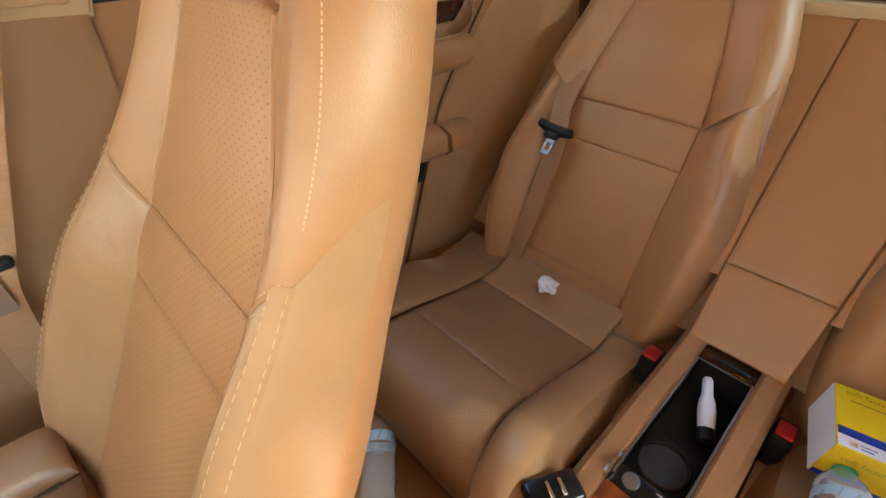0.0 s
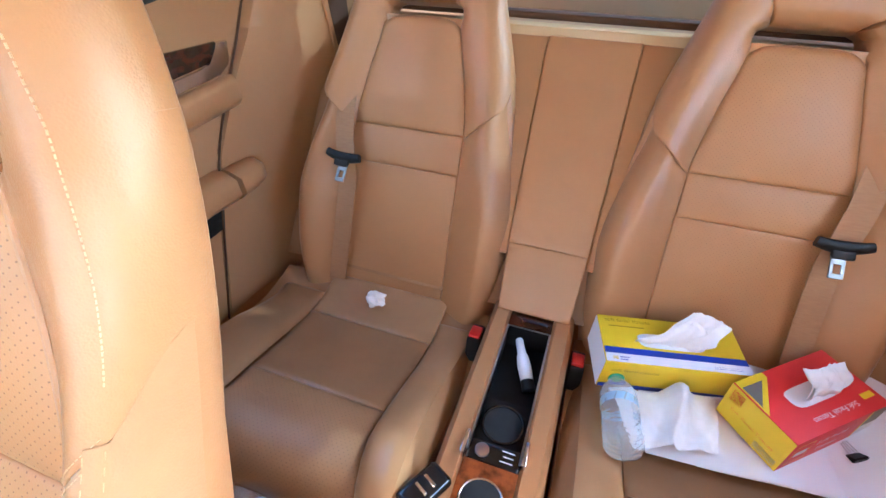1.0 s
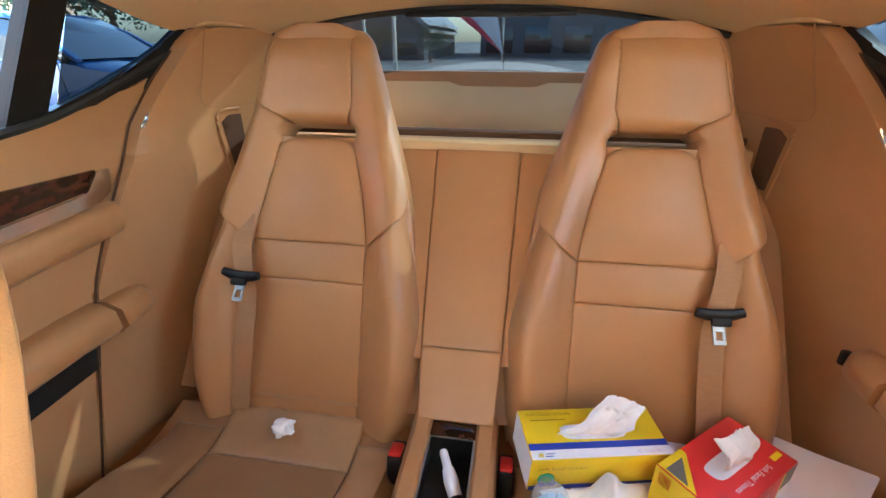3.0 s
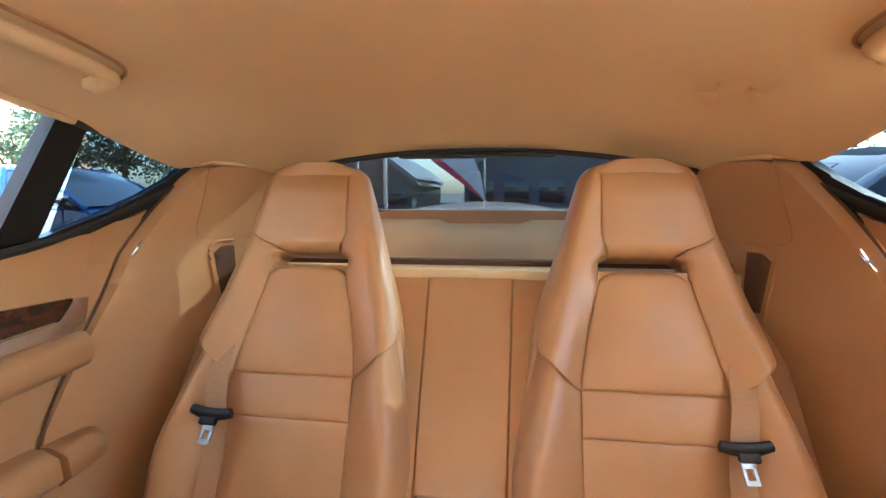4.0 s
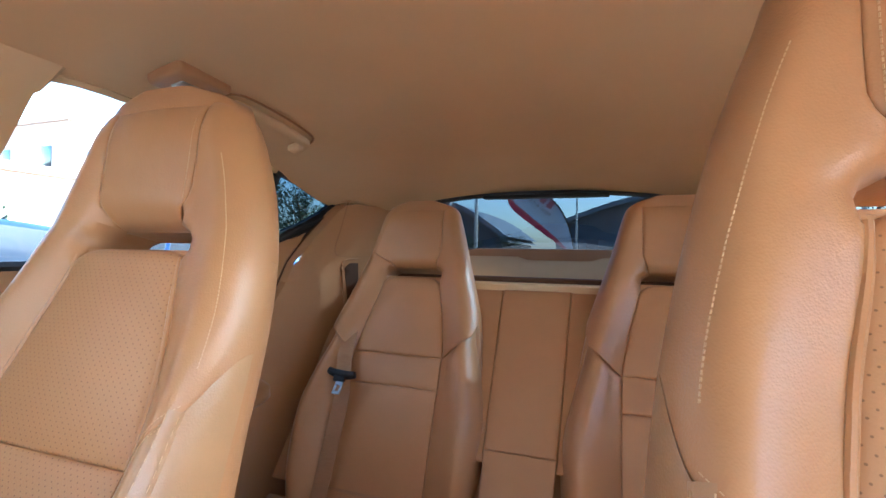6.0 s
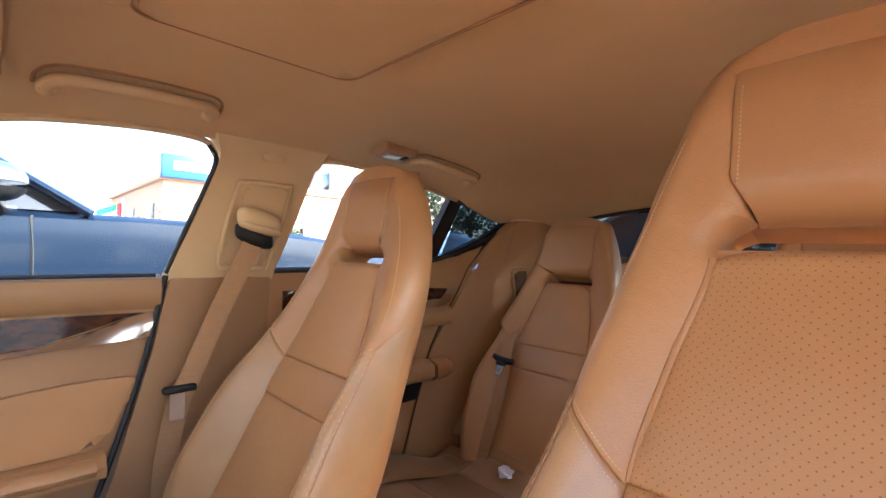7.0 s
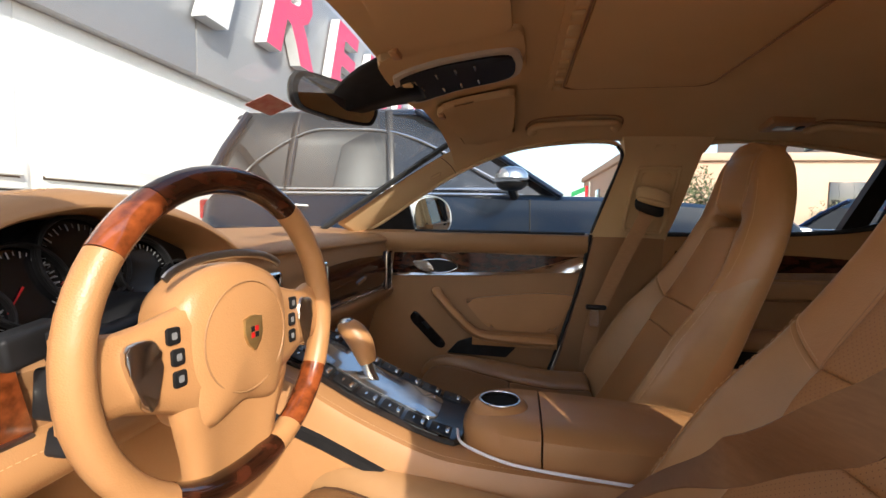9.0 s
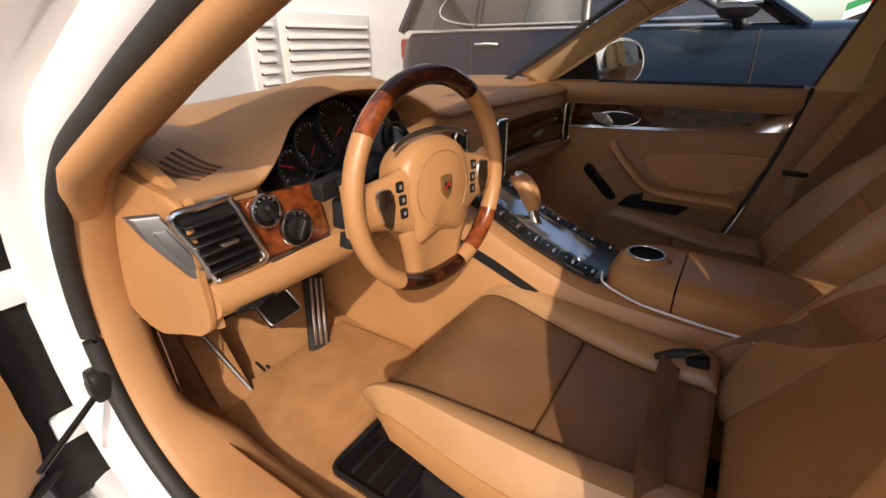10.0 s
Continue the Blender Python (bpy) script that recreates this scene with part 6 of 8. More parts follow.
for f_, s_, r_ in zip(FRONT_LIP, SILL_LIP, ROOF_LIP):
    row = []
    for (y, z), pf, ps, pr in zip(SEAL, rim_of(*f_), rim_of(*s_), rim_of(*r_)):
        low = min(1.0, max(0.0, (0.42 - z) / 0.12))
        low = low * low * (3 - 2 * low)
        high = min(1.0, max(0.0, (z - 0.86) / 0.12)) if y > 0.5 else (1.0 if z > 0.4 else 0.0)
        row.append(pf * (1 - low) * (1 - high) + ps * low + pr * high * (1 - low))
    lips.append(row)
loft(bm, lips, closed=False)
part("inner_lip", bm, M_TRIM, ja, sharp=85)
# seam of the footwell cover
bm = bmesh.new()
tube(bm, [Vector((-0.760 + 0.18 * (y - 1.19), y, z)) for y, z in loop_spline([(1.16, 0.54), (1.20, 0.57), (1.22, 0.51), (1.18, 0.43), (1.13, 0.42)], 5)], 0.0022, 5, closed=True)
part("cover_seam", bm, M_SEAM, ja)
bm = bmesh.new()
box(bm, -0.82, -0.70, -0.10, 1.10, 0.12, 0.255, 0.02)
box(bm, -0.95, -0.80, -0.10, 1.55, 0.14, 0.262, 0.03)
part("sill_body", bm, M_WHITE, ja)
# door check strap
bm = bmesh.new()
tube(bm, [Vector((-0.885, 1.165, 0.495)), Vector((-0.94, 1.13, 0.48)), Vector((-1.02, 1.08, 0.46))], 0.006, 8)
cs = part("check_strap", bm, M_BLACK, ja, "black door check strap")
bm = bmesh.new()
disc(bm, (-0.872, 1.160, 0.520), (-1, 0, 0), 0.026, 0.03, 16, 0.006)
box(bm, -0.905, -0.870, 1.135, 1.185, 0.480, 0.520, 0.008)
part("strap_socket", bm, M_BLACK, cs)

od = thing("open_front_door", (-0.95, 1.3, 0.3), "white car front door standing wide open, tan leather inside", "car door")
hinge = Vector((-0.945, 1.235, 0.0))
OPEN = radians(-72)


def door_at(y, z, h):
    """Door in its own metres: y back from the hinge, h out from the inner face."""
    d = Vector((-math.sin(-OPEN), -math.cos(-OPEN), 0))
    n = Vector((-math.cos(-OPEN), math.sin(-OPEN), 0))
    return hinge + d * y + n * h + Vector((0, 0, z))


bm = bmesh.new()
plate(bm, [(0.02, 0.30), (0.0, 0.45), (0.0, 0.78), (0.05, 0.95), (0.40, 0.955), (1.15, 0.96), (1.20, 0.60), (1.05, 0.32)], lambda a, b, h: door_at(a, b, 0.02 + h), 0.10, 0.012)
part("shell", bm, M_WHITE, od)
bm = bmesh.new()
plate(bm, [tuple(p) for p in loop_spline([(0.10, 0.34), (0.06, 0.50), (0.08, 0.75), (0.14, 0.93), (0.45, 0.945), (1.12, 0.95), (1.15, 0.60), (1.0, 0.36), (0.5, 0.33)], 4)], lambda a, b, h: door_at(a, b, 0.02 - h), 0.045, 0.02)
part("inner_card", bm, M_LEATHER, od)
bm = bmesh.new()
tube(bm, [door_at(a, b, 0.012) for a, b in spline([(0.045, 0.93), (0.02, 0.78), (0.02, 0.45), (0.05, 0.32), (0.5, 0.30), (1.05, 0.33)], 5)], 0.012, 8)
part("door_seal", bm, M_RUBBER, od)
bm = bmesh.new()
for z in (0.42, 0.72):
    box(bm, -0.965, -0.885, 1.205, 1.255, z - 0.03, z + 0.03, 0.008)
part("hinge", bm, M_WHITE, od)


# ---- headliner fittings ----
def grab_handle(s, y0, y1, x, z, label):
    g = thing("grab_handle", (s * x, (y0 + y1) / 2, z), label, "grab handle", "grab handles")
    d = 1 if y1 > y0 else -1
    ym = (y0 + y1) / 2
    line = ((x + 0.016, y0), (x - 0.006, y0 + d * 0.003), (x - 0.026, y0 + d * 0.016), (x - 0.034, y0 + d * 0.045), (x - 0.037, ym), (x - 0.034, y1 - d * 0.045), (x - 0.026, y1 - d * 0.016), (x - 0.006, y1 - d * 0.003), (x + 0.016, y1))
    bm = bmesh.new()
    tube(bm, spline([under(s * a, b, -0.010 - 0.008 * (1 - abs((b - ym) / (y0 - ym)) ** 4)) for a, b in line], 6), 0.0135, 14, 0.8)
    part("bar", bm, M_LINER, g)
    for y in (y0, y1):
        bm = bmesh.new()
        c = under(s * (x + 0.012), y, -0.006)
        box(bm, c.x - 0.016, c.x + 0.016, y - 0.015, y + 0.015, c.z - 0.010, c.z + 0.012, 0.006, 3)
        part("mount", bm, M_LINER, g)
    bm = bmesh.new()
    tube(bm, spline([under(s * (x - 0.037 + (a - x + 0.037) * 1.15 - 0.016), ym + (b - ym) * 1.13, -0.001) for a, b in line], 6), 0.0032, 6)
    part("recess_edge", bm, M_DARKTRIM, g)
    return g


grab_handle(1, 0.310, 0.052, 0.545, under(0.550, 0.18).z - 0.004, "tan folding grab handle over the passenger door")
for s in (1, -1):
    grab_handle(s, -0.495, -0.748, 0.545, under(0.545, -0.60).z - 0.006, "tan grab handle over the rear door")
for s in (1, -1):
    lm = thing("reading_lamp", (s * 0.52, -0.38, 1.29), "small roof lamp in a tan frame", "reading lamp", "roof lamps")
    m = Matrix.Translation(under(s * 0.532, -0.415)) @ Euler((0, s * math.atan2(under(0.48, -0.375).z - under(0.52, -0.375).z, 0.04), 0)).to_matrix().to_4x4()
    bm = bmesh.new()
    box(bm, -0.040, 0.040, -0.058, 0.058, -0.016, 0.02, 0.008, 3, m)
    part("lamp_frame", bm, M_TRIM, lm)
    bm = bmesh.new()
    box(bm, -0.014, 0.014, -0.018, 0.034, -0.0195, 0.0, 0.004, 2, m)
    part("lens", bm, M_STEEL, lm)
    bm = bmesh.new()
    box(bm, -0.012, 0.012, -0.044, -0.026, -0.0195, 0.0, 0.003, 2, m)
    part("button", bm, M_BLACK, lm)


# sunroof blind
sr = thing("sunroof_blind", (0, 0.08, 1.35), "closed tan sunroof blind with a row of clips", "sunroof")
bm = bmesh.new()
sheet(bm, rounded(-0.40, 0.275, -0.105, 0.235, 0.03), lambda a, b, h: under(a, b, -0.0055 + h), 0.006, 0.05, 0.003)
part("blind", bm, M_LINER, sr)
bm = bmesh.new()
tube(bm, [under(a, b, -0.003) for a, b in rounded(-0.405, 0.280, -0.110, 0.242, 0.032)], 0.0022, 6, closed=True)
part("blind_seam", bm, M_DARKTRIM, sr)
bm = bmesh.new()
sheet(bm, rounded(-0.39, 0.265, 0.243, 0.278, 0.012), lambda a, b, h: under(a, b, -0.008 + h), 0.01, 0.05, 0.003)
part("front_trough", bm, M_LINER, sr)
for i in range(11):
    a = -0.345 + 0.0575 * i
    bm = bmesh.new()
    box(bm, a - 0.014, a + 0.014, 0.249, 0.270, under(a, 0.26).z - 0.016, under(a, 0.26).z - 0.006, 0.003)
    part("clip", bm, M_CREAM, sr)

# overhead console
oc = thing("overhead_console", (0, 0.45, 1.3), "tan overhead console with a black switch bar", "roof console")
bm = bmesh.new()
OH = [(-0.155, 0.375), (-0.12, 0.335), (0.12, 0.335), (0.155, 0.375), (0.165, 0.53), (0.15, 0.572), (-0.15, 0.572), (-0.165, 0.53)]
sheet(bm, [tuple(p) for p in loop_spline(OH, 4)], lambda a, b, h: under(a, b, -0.012 + h), 0.014, 0.05, 0.006)
part("housing", bm, M_LINER, oc)
bm = bmesh.new()
BAR = [tuple(p) for p in loop_spline([(-0.085, 0.36), (-0.04, 0.338), (0.04, 0.338), (0.085, 0.36), (0.098, 0.46), (0.10, 0.545), (0.07, 0.565), (-0.07, 0.565), (-0.10, 0.545), (-0.098, 0.46)], 4)]
sheet(bm, BAR, lambda a, b, h: under(a, b, -0.019 + h), 0.009, 0.05, 0.004)
part("switch_surround", bm, material("pale_grey_beige_plastic", (0.56, 0.49, 0.40), 0.5, second=(0.52, 0.45, 0.36), scale=20), oc)
bm = bmesh.new()
sheet(bm, [(a * 0.84, 0.467 + (b - 0.467) * 0.90) for a, b in BAR], lambda a, b, h: under(a, b, -0.0225 + h), 0.006, 0.05, 0.002)
ob_ = part("switch_bar", bm, M_BLACK, oc, "black switch bar")
for i, (a, b) in enumerate(((-0.045, 0.42), (-0.045, 0.455), (-0.045, 0.49), (-0.045, 0.53), (0.045, 0.42), (0.045, 0.455), (0.045, 0.49), (0.045, 0.53), (0.0, 0.525))):
    bm = bmesh.new()
    p = under(a, b, -0.0245)
    box(bm, p.x - 0.013, p.x + 0.013, p.y - 0.0022, p.y + 0.0022, p.z - 0.002, p.z + 0.003, 0.001, 1)
    part("switch_edge", bm, M_CHROME, ob_)
bm = bmesh.new()
p = under(-0.03, 0.545, -0.024)
box(bm, p.x - 0.03, p.x + 0.02, p.y - 0.012, p.y + 0.010, p.z - 0.002, p.z + 0.004, 0.003)
part("roof_lens", bm, M_CREAM, ob_)

# sun visors
for s in (1, -1):
    vs_ = thing("sun_visor", (s * 0.4, 0.5, 1.27), "tan sun visor folded up against the headliner", "sun visor", "sun visors")
    out = [(s * 0.185, 0.365), (s * 0.20, 0.352), (s * 0.50, 0.360), (s * 0.535, 0.385), (s * 0.535, 0.47), (s * 0.50, 0.515), (s * 0.215, 0.535), (s * 0.185, 0.515)]
    bm = bmesh.new()
    sheet(bm, out, lambda a, b, h: under(a, b, -0.026 - 0.012 * abs(a) + h), 0.018, 0.05, 0.006)
    body = part("visor", bm, M_LINER, vs_)
    bm = bmesh.new()
    p = under(s * 0.225, 0.525, -0.030)
    box(bm, p.x - 0.018, p.x + 0.018, p.y - 0.008, p.y + 0.008, p.z - 0.006, p.z + 0.006, 0.004)
    part("clip", bm, M_TRIM, vs_)

# inside mirror
MS = Vector((-0.206, 0.779, 1.195))
mi = thing("rear_view_mirror", (0, 0.68, 1.25), "black inside mirror on a windscreen mount", "mirror")
mc = Vector((-0.035, 0.728, 1.243))
mm = Matrix.Translation(mc) @ Euler((radians(8), radians(0), radians(-24))).to_matrix().to_4x4()
bm = bmesh.new()
mout = [tuple(p) for p in loop_spline([(-0.118, 0.002), (-0.112, 0.026), (-0.085, 0.038), (0, 0.041), (0.085, 0.038), (0.112, 0.026), (0.118, 0.002), (0.110, -0.022), (0.085, -0.034), (0, -0.038), (-0.085, -0.034), (-0.110, -0.022)], 5)]
loft(bm, [[mm @ Vector((a * k, h, b * k)) for a, b in mout] for h, k in ((-0.008, 0.97), (-0.010, 1.0), (-0.002, 1.03), (0.010, 0.98), (0.018, 0.80), (0.022, 0.45))])
part("mirror_body", bm, M_BLACK, mi)
bm = bmesh.new()
bm.faces.new([bm.verts.new(mm @ Vector((a * 0.90, -0.0105, b * 0.84))) for a, b in mout])
part("mirror_glass", bm, M_MIRROR, mi)
bm = bmesh.new()
tube(bm, [mm @ Vector((0, 0.03, 0.0)), Vector((-0.02, 0.78, 1.255)), Vector((-0.01, 0.775, 1.275))], 0.013, 10)
part("arm", bm, M_BLACK, mi)
bm = bmesh.new()
loft(bm, [[Vector((sx * w, y, z + dz)) for sx, dz in ((-1, 0.0), (-0.98, -0.008), (-0.36, -0.014), (-0.26, -0.036), (0.26, -0.036), (0.36, -0.014), (0.98, -0.008), (1, 0.0))] for y, z, w in ((0.555, 1.300, 0.150), (0.60, 1.292, 0.150), (0.645, 1.281, 0.130), (0.685, 1.270, 0.100), (0.72, 1.262, 0.065), (0.765, 1.250, 0.040))])
part("sensor_cover", bm, M_BLACK, mi, sharp=85)
bm = bmesh.new()
plate(bm, rounded(-0.041, 0.041, -0.024, 0.024, 0.004, 2), lambda a, b, h: MS + Vector((a, b * 0.93, -b * 0.36 + h * 0.5)), 0.001, 0)
M_PINKTAG = material("faded_pink_sticker", (0.62, 0.24, 0.22), 0.7, second=(0.72, 0.42, 0.38), scale=60)
solo("windscreen_sticker", bm, M_PINKTAG, "small faded pink sticker on the windscreen", "sticker")

# ---- seat belts ----
def strap(name, pts, width, parent, across=(1, 0, 0), mat=M_BELT):
    bm = bmesh.new()
    pts = [Vector(p) for p in spline(pts, 6)]
    loops = []
    for i, p in enumerate(pts):
        d = (pts[min(i + 1, len(pts) - 1)] - pts[max(i - 1, 0)]).normalized()
        a = Vector(across) - d * d.dot(Vector(across))
        a.normalize()
        n = a.cross(d)
        loops.append([p + a * (width / 2) + n * 0.0007, p + a * (width / 2) - n * 0.0007, p - a * (width / 2) - n * 0.0007, p - a * (width / 2) + n * 0.0007])
    loft(bm, loops)
    return part(name, bm, mat, parent)


fb = thing("front_seat_belt", (0.66, -0.05, 0.7), "tan seat belt hanging from the middle pillar with black tongue", "seat belt")
strap("webbing", [(0.652, -0.088, 1.062), (0.650, -0.072, 1.02), (0.655, -0.01, 0.88), (0.660, 0.05, 0.73), (0.665, 0.075, 0.66), (0.69, 0.09, 0.52), (0.70, 0.09, 0.34)], 0.047, fb, (0, 1, 0.3))
for nm, mt, c0, ry, rz, rx, dz in (("belt_guide", M_CREAM, Vector((0.648, -0.093, 1.088)), 0.052, 0.030, 0.026, -0.012), ("guide_rim", M_CREAM, Vector((0.643, -0.092, 1.070)), 0.050, 0.012, 0.026, -0.012), ("guide_mouth", M_BLACK, Vector((0.655, -0.084, 1.052)), 0.046, 0.026, 0.016, -0.014)):
    bm = bmesh.new()
    loft(bm, [[c0 + Vector((rx * math.sin(math.pi * q) ** 0.5 * math.sin(2 * math.pi * k / 16), -ry * math.cos(math.pi * q), dz * math.cos(math.pi * q) + rz * math.sin(math.pi * q) ** 0.5 * math.cos(2 * math.pi * k / 16))) for k in range(16)] for q in np.linspace(0.02, 0.98, 16)])
    part(nm, bm, mt, fb, "dark mouth of the belt guide" if mt is M_BLACK else "")
bm = bmesh.new()
box(bm, 0.646, 0.668, 0.038, 0.106, 0.699, 0.715, 0.006)
part("tongue_body", bm, M_BLACK, fb)
bm = bmesh.new()
plate(bm, rounded(0.062, 0.092, 0.640, 0.70, 0.004, 2), lambda a, b, h: Vector((0.654 + h, a, b)), 0.003, 0.0008)
part("tongue", bm, M_CHROME, fb)

for s in (1, -1):
    rb_ = thing("rear_seat_belt", (s * 0.51, -0.93, 0.65), "tan rear seat belt over the seat side with black tongue", "seat belt", "rear belts")
    place, run = seat_surface(s * 0.362, REAR_BACK, s)
    strap("webbing", [place(0.168, 0.530, 0.0), place(0.153, 0.465, 0.026), place(0.140, 0.41, 0.046), place(0.126, 0.35, 0.050), place(0.120, 0.30, 0.040), place(0.124, 0.20, 0.034), place(0.136, 0.08, 0.028), place(0.146, -0.02, 0.020)], 0.045, rb_)
    bm = bmesh.new()
    c = Vector((s * 0.476, -0.846, 0.664))
    m = Matrix.Translation(c) @ Euler((radians(38), radians(-4 * s), 0)).to_matrix().to_4x4()
    tube(bm, [m @ Vector((a, -0.002, 0.001 + 0.006 * (abs(a) / 0.040) ** 2)) for a in np.linspace(-0.040, 0.040, 15)], lambda t: 0.0078 + 0.0022 * math.sin(math.pi * t), 10, 1.2)
    box(bm, -0.017, 0.017, -0.007, 0.005, -0.020, 0.006, 0.004, 2, m)
    part("tongue_body", bm, M_BLACK, rb_)
    bm = bmesh.new()
    m2 = m @ Matrix.Translation((s * -0.006, 0.0, -0.033))
    for q in ((-0.011, -0.005, -0.018, 0.018), (0.005, 0.011, -0.018, 0.018), (-0.011, 0.011, -0.020, -0.011), (-0.011, 0.011, 0.004, 0.020)):
        box(bm, q[0], q[1], -0.0018, 0.0018, q[2], q[3], 0.001, 1, m2)
    part("tongue", bm, material("dull_steel", (0.26, 0.26, 0.27), 0.38, 0.9, second=(0.20, 0.20, 0.21), scale=30), rb_)
    # buckle beside the console
    bk = thing("belt_buckle", (s * 0.118, -0.74, 0.33), "red push button belt buckle in black housing", "belt buckle", "buckles")
    m = Matrix.Translation((s * 0.110, -0.712, 0.348)) @ Euler((radians(12), 0, 0)).to_matrix().to_4x4()
    bm = bmesh.new()
    box(bm, -0.015, 0.015, -0.030, 0.028, -0.05, 0.020, 0.005, 2, m)
    part("housing", bm, M_BLACK, bk)
    bm = bmesh.new()
    box(bm, -0.0125, 0.0125, -0.014, 0.024, 0.012, 0.026, 0.003, 2, m)
    part("button", bm, M_RED, bk)

# driver's belt, fastened across the empty seat
db = thing("driver_seat_belt", (-0.3, 0.15, 0.5), "tan driver's belt with painted-in shade, fastened across the empty seat", "seat belt")
bm = bmesh.new()
line = spline([(-0.240, 0.222, 0.540), (-0.360, 0.163, 0.676), (-0.460, 0.118, 0.764), (-0.600, 0.108, 0.868), (-0.635, 0.05, 0.96), (-0.655, -0.05, 1.06)], 6)
loops = []
for i, p in enumerate(line):
    p = Vector(p)
    d = (Vector(line[min(i + 1, len(line) - 1)]) - Vector(line[max(i - 1, 0)])).normalized()
    k = min(0.42, i / 30)
    a = Vector((0.80, -0.10, -0.50)) * (1 - k) + Vector((0.45, 0.62, 0.10)) * k      # the webbing twists on its way up
    a = (a - d * d.dot(a)).normalized()
    n = a.cross(d)
    loops.append([p + a * 0.0235 + n * 0.0009, p + a * 0.0235 - n * 0.0009, p - a * 0.0235 - n * 0.0009, p - a * 0.0235 + n * 0.0009])
loft(bm, loops)
part("shoulder_webbing", bm, M_BELTSHADE, db)
strap("lap_webbing", [(-0.255, 0.262, 0.515), (-0.31, 0.262, 0.515), (-0.38, 0.260, 0.512), (-0.45, 0.256, 0.516), (-0.55, 0.250, 0.520), (-0.645, 0.225, 0.48), (-0.69, 0.19, 0.40)], 0.045, db, (0.25, 0.75, 0.45), M_BELTSHADE)
bm = bmesh.new()
tube(bm, spline([(-0.245, 0.292, 0.508), (-0.238, 0.262, 0.524), (-0.234, 0.235, 0.534), (-0.232, 0.210, 0.540)], 4), lambda t: 0.0075 + 0.003 * math.sin(math.pi * t), 10, 0.8)
part("tongue_body", bm, M_BLACK, db)
bm = bmesh.new()
box(bm, -0.011, 0.011, -0.020, 0.020, -0.070, 0.060, 0.005, 2, Matrix.Translation((-0.222, 0.205, 0.472)) @ Euler((radians(-16), radians(-8), 0)).to_matrix().to_4x4())
part("buckle", bm, M_BLACK, db)

# ---- rear console ----
rcn = thing("rear_console", (0, -0.55, 0.25), "tan leather rear centre console with open black tray and wood panel", "console")
bm = bmesh.new()


def rail(s):
    return [[Vector((s * x, y, z + dz)) for x, z in ((0.046, 0.395), (0.052, 0.402), (0.078, 0.402), (0.088, 0.392), (0.092, 0.36), (0.095, 0.22), (0.046, 0.22))] for y, dz in ((-0.80, 0.0), (-0.60, 0.0), (-0.45, -0.002), (-0.36, -0.006), (-0.315, -0.02), (-0.30, -0.06))]


for s in (1, -1):
    bm = bmesh.new()
    loft(bm, rail(s))
    part("side_rail", bm, M_LEATHER, rcn)
bm = bmesh.new()
box(bm, -0.046, 0.046, -0.80, -0.735, 0.30, 0.400, 0.003)
part("rear_wood_panel", bm, M_WOOD, rcn, "dark polished wood panel")
bm = bmesh.new()
grid(bm, lambda s, r: Vector((-0.046 + 0.092 * s, -0.735 + 0.295 * r, 0.335)), 2, 4)
for s in (-1, 1):
    grid(bm, lambda a, r: Vector((s * 0.0455, -0.735 + 0.295 * r, 0.335 + 0.062 * a)), 2, 4)
grid(bm, lambda s, r: Vector((-0.046 + 0.092 * s, -0.7345, 0.335 + 0.062 * r)), 2, 2)
part("tray", bm, M_BLACK, rcn, "open black storage tray")
bm = bmesh.new()
tube(bm, [Vector((a, b, 0.3975)) for a, b in ((-0.0445, -0.44), (-0.0445, -0.733), (0.0445, -0.733), (0.0445, -0.44))], 0.0022, 6)
part("tray_rim", bm, M_STEEL, rcn)
bm = bmesh.new()
box(bm, -0.044, 0.044, -0.565, -0.46, 0.335, 0.372, 0.004)
part("cup_block", bm, M_BLACK, rcn)
bm = bmesh.new()
ring(bm, Vector((0, -0.515, 0.374)), (0, 0, 1), 0.037, 0.003, 28, 8)
part("cup_rim", bm, M_GLOSS, rcn)
bm = bmesh.new()
disc(bm, (0, -0.515, 0.3725), (0, 0, 1), 0.036, 0.001, 28)
part("cup_well", bm, M_RUBBER, rcn)
bm = bmesh.new()
box(bm, -0.044, 0.044, -0.462, -0.425, 0.335, 0.398, 0.004)
pnl = part("switch_panel", bm, M_GLOSS, rcn, "black switch panel with pale marks")
bm = bmesh.new()
disc(bm, (0.020, -0.443, 0.398), (0, 0, 1), 0.012, 0.006, 20, 0.001)
part("socket", bm, M_STEEL, pnl)
for i in range(3):
    bm = bmesh.new()
    box(bm, -0.033, -0.012 - 0.004 * (i % 2), -0.4545 + 0.009 * i, -0.4528 + 0.009 * i, 0.3975, 0.3986, 0, 1)
    part("panel_mark", bm, M_PAPER, pnl)
bm = bmesh.new()
loft(bm, [[Vector((x, y, z)) for x, z in ((-0.046, 0.34), (-0.046, 0.400 - k), (0.046, 0.400 - k), (0.046, 0.34))] for y, k in ((-0.424, 0.002), (-0.36, 0.006), (-0.32, 0.02), (-0.30, 0.06))])
part("front_wood_panel", bm, M_BURL, rcn, "red burl wood panel")
bm = bmesh.new()
ring(bm, Vector((0.0, -0.365, 0.3955)), (0, 0, 1), 0.0345, 0.0022, 28, 8)
part("ash_ring", bm, M_CHROME, rcn)
bm = bmesh.new()
disc(bm, (0.0, -0.365, 0.3945), (0, 0, 1), 0.033, 0.002, 28)
part("ash_well", bm, M_RUBBER, rcn)
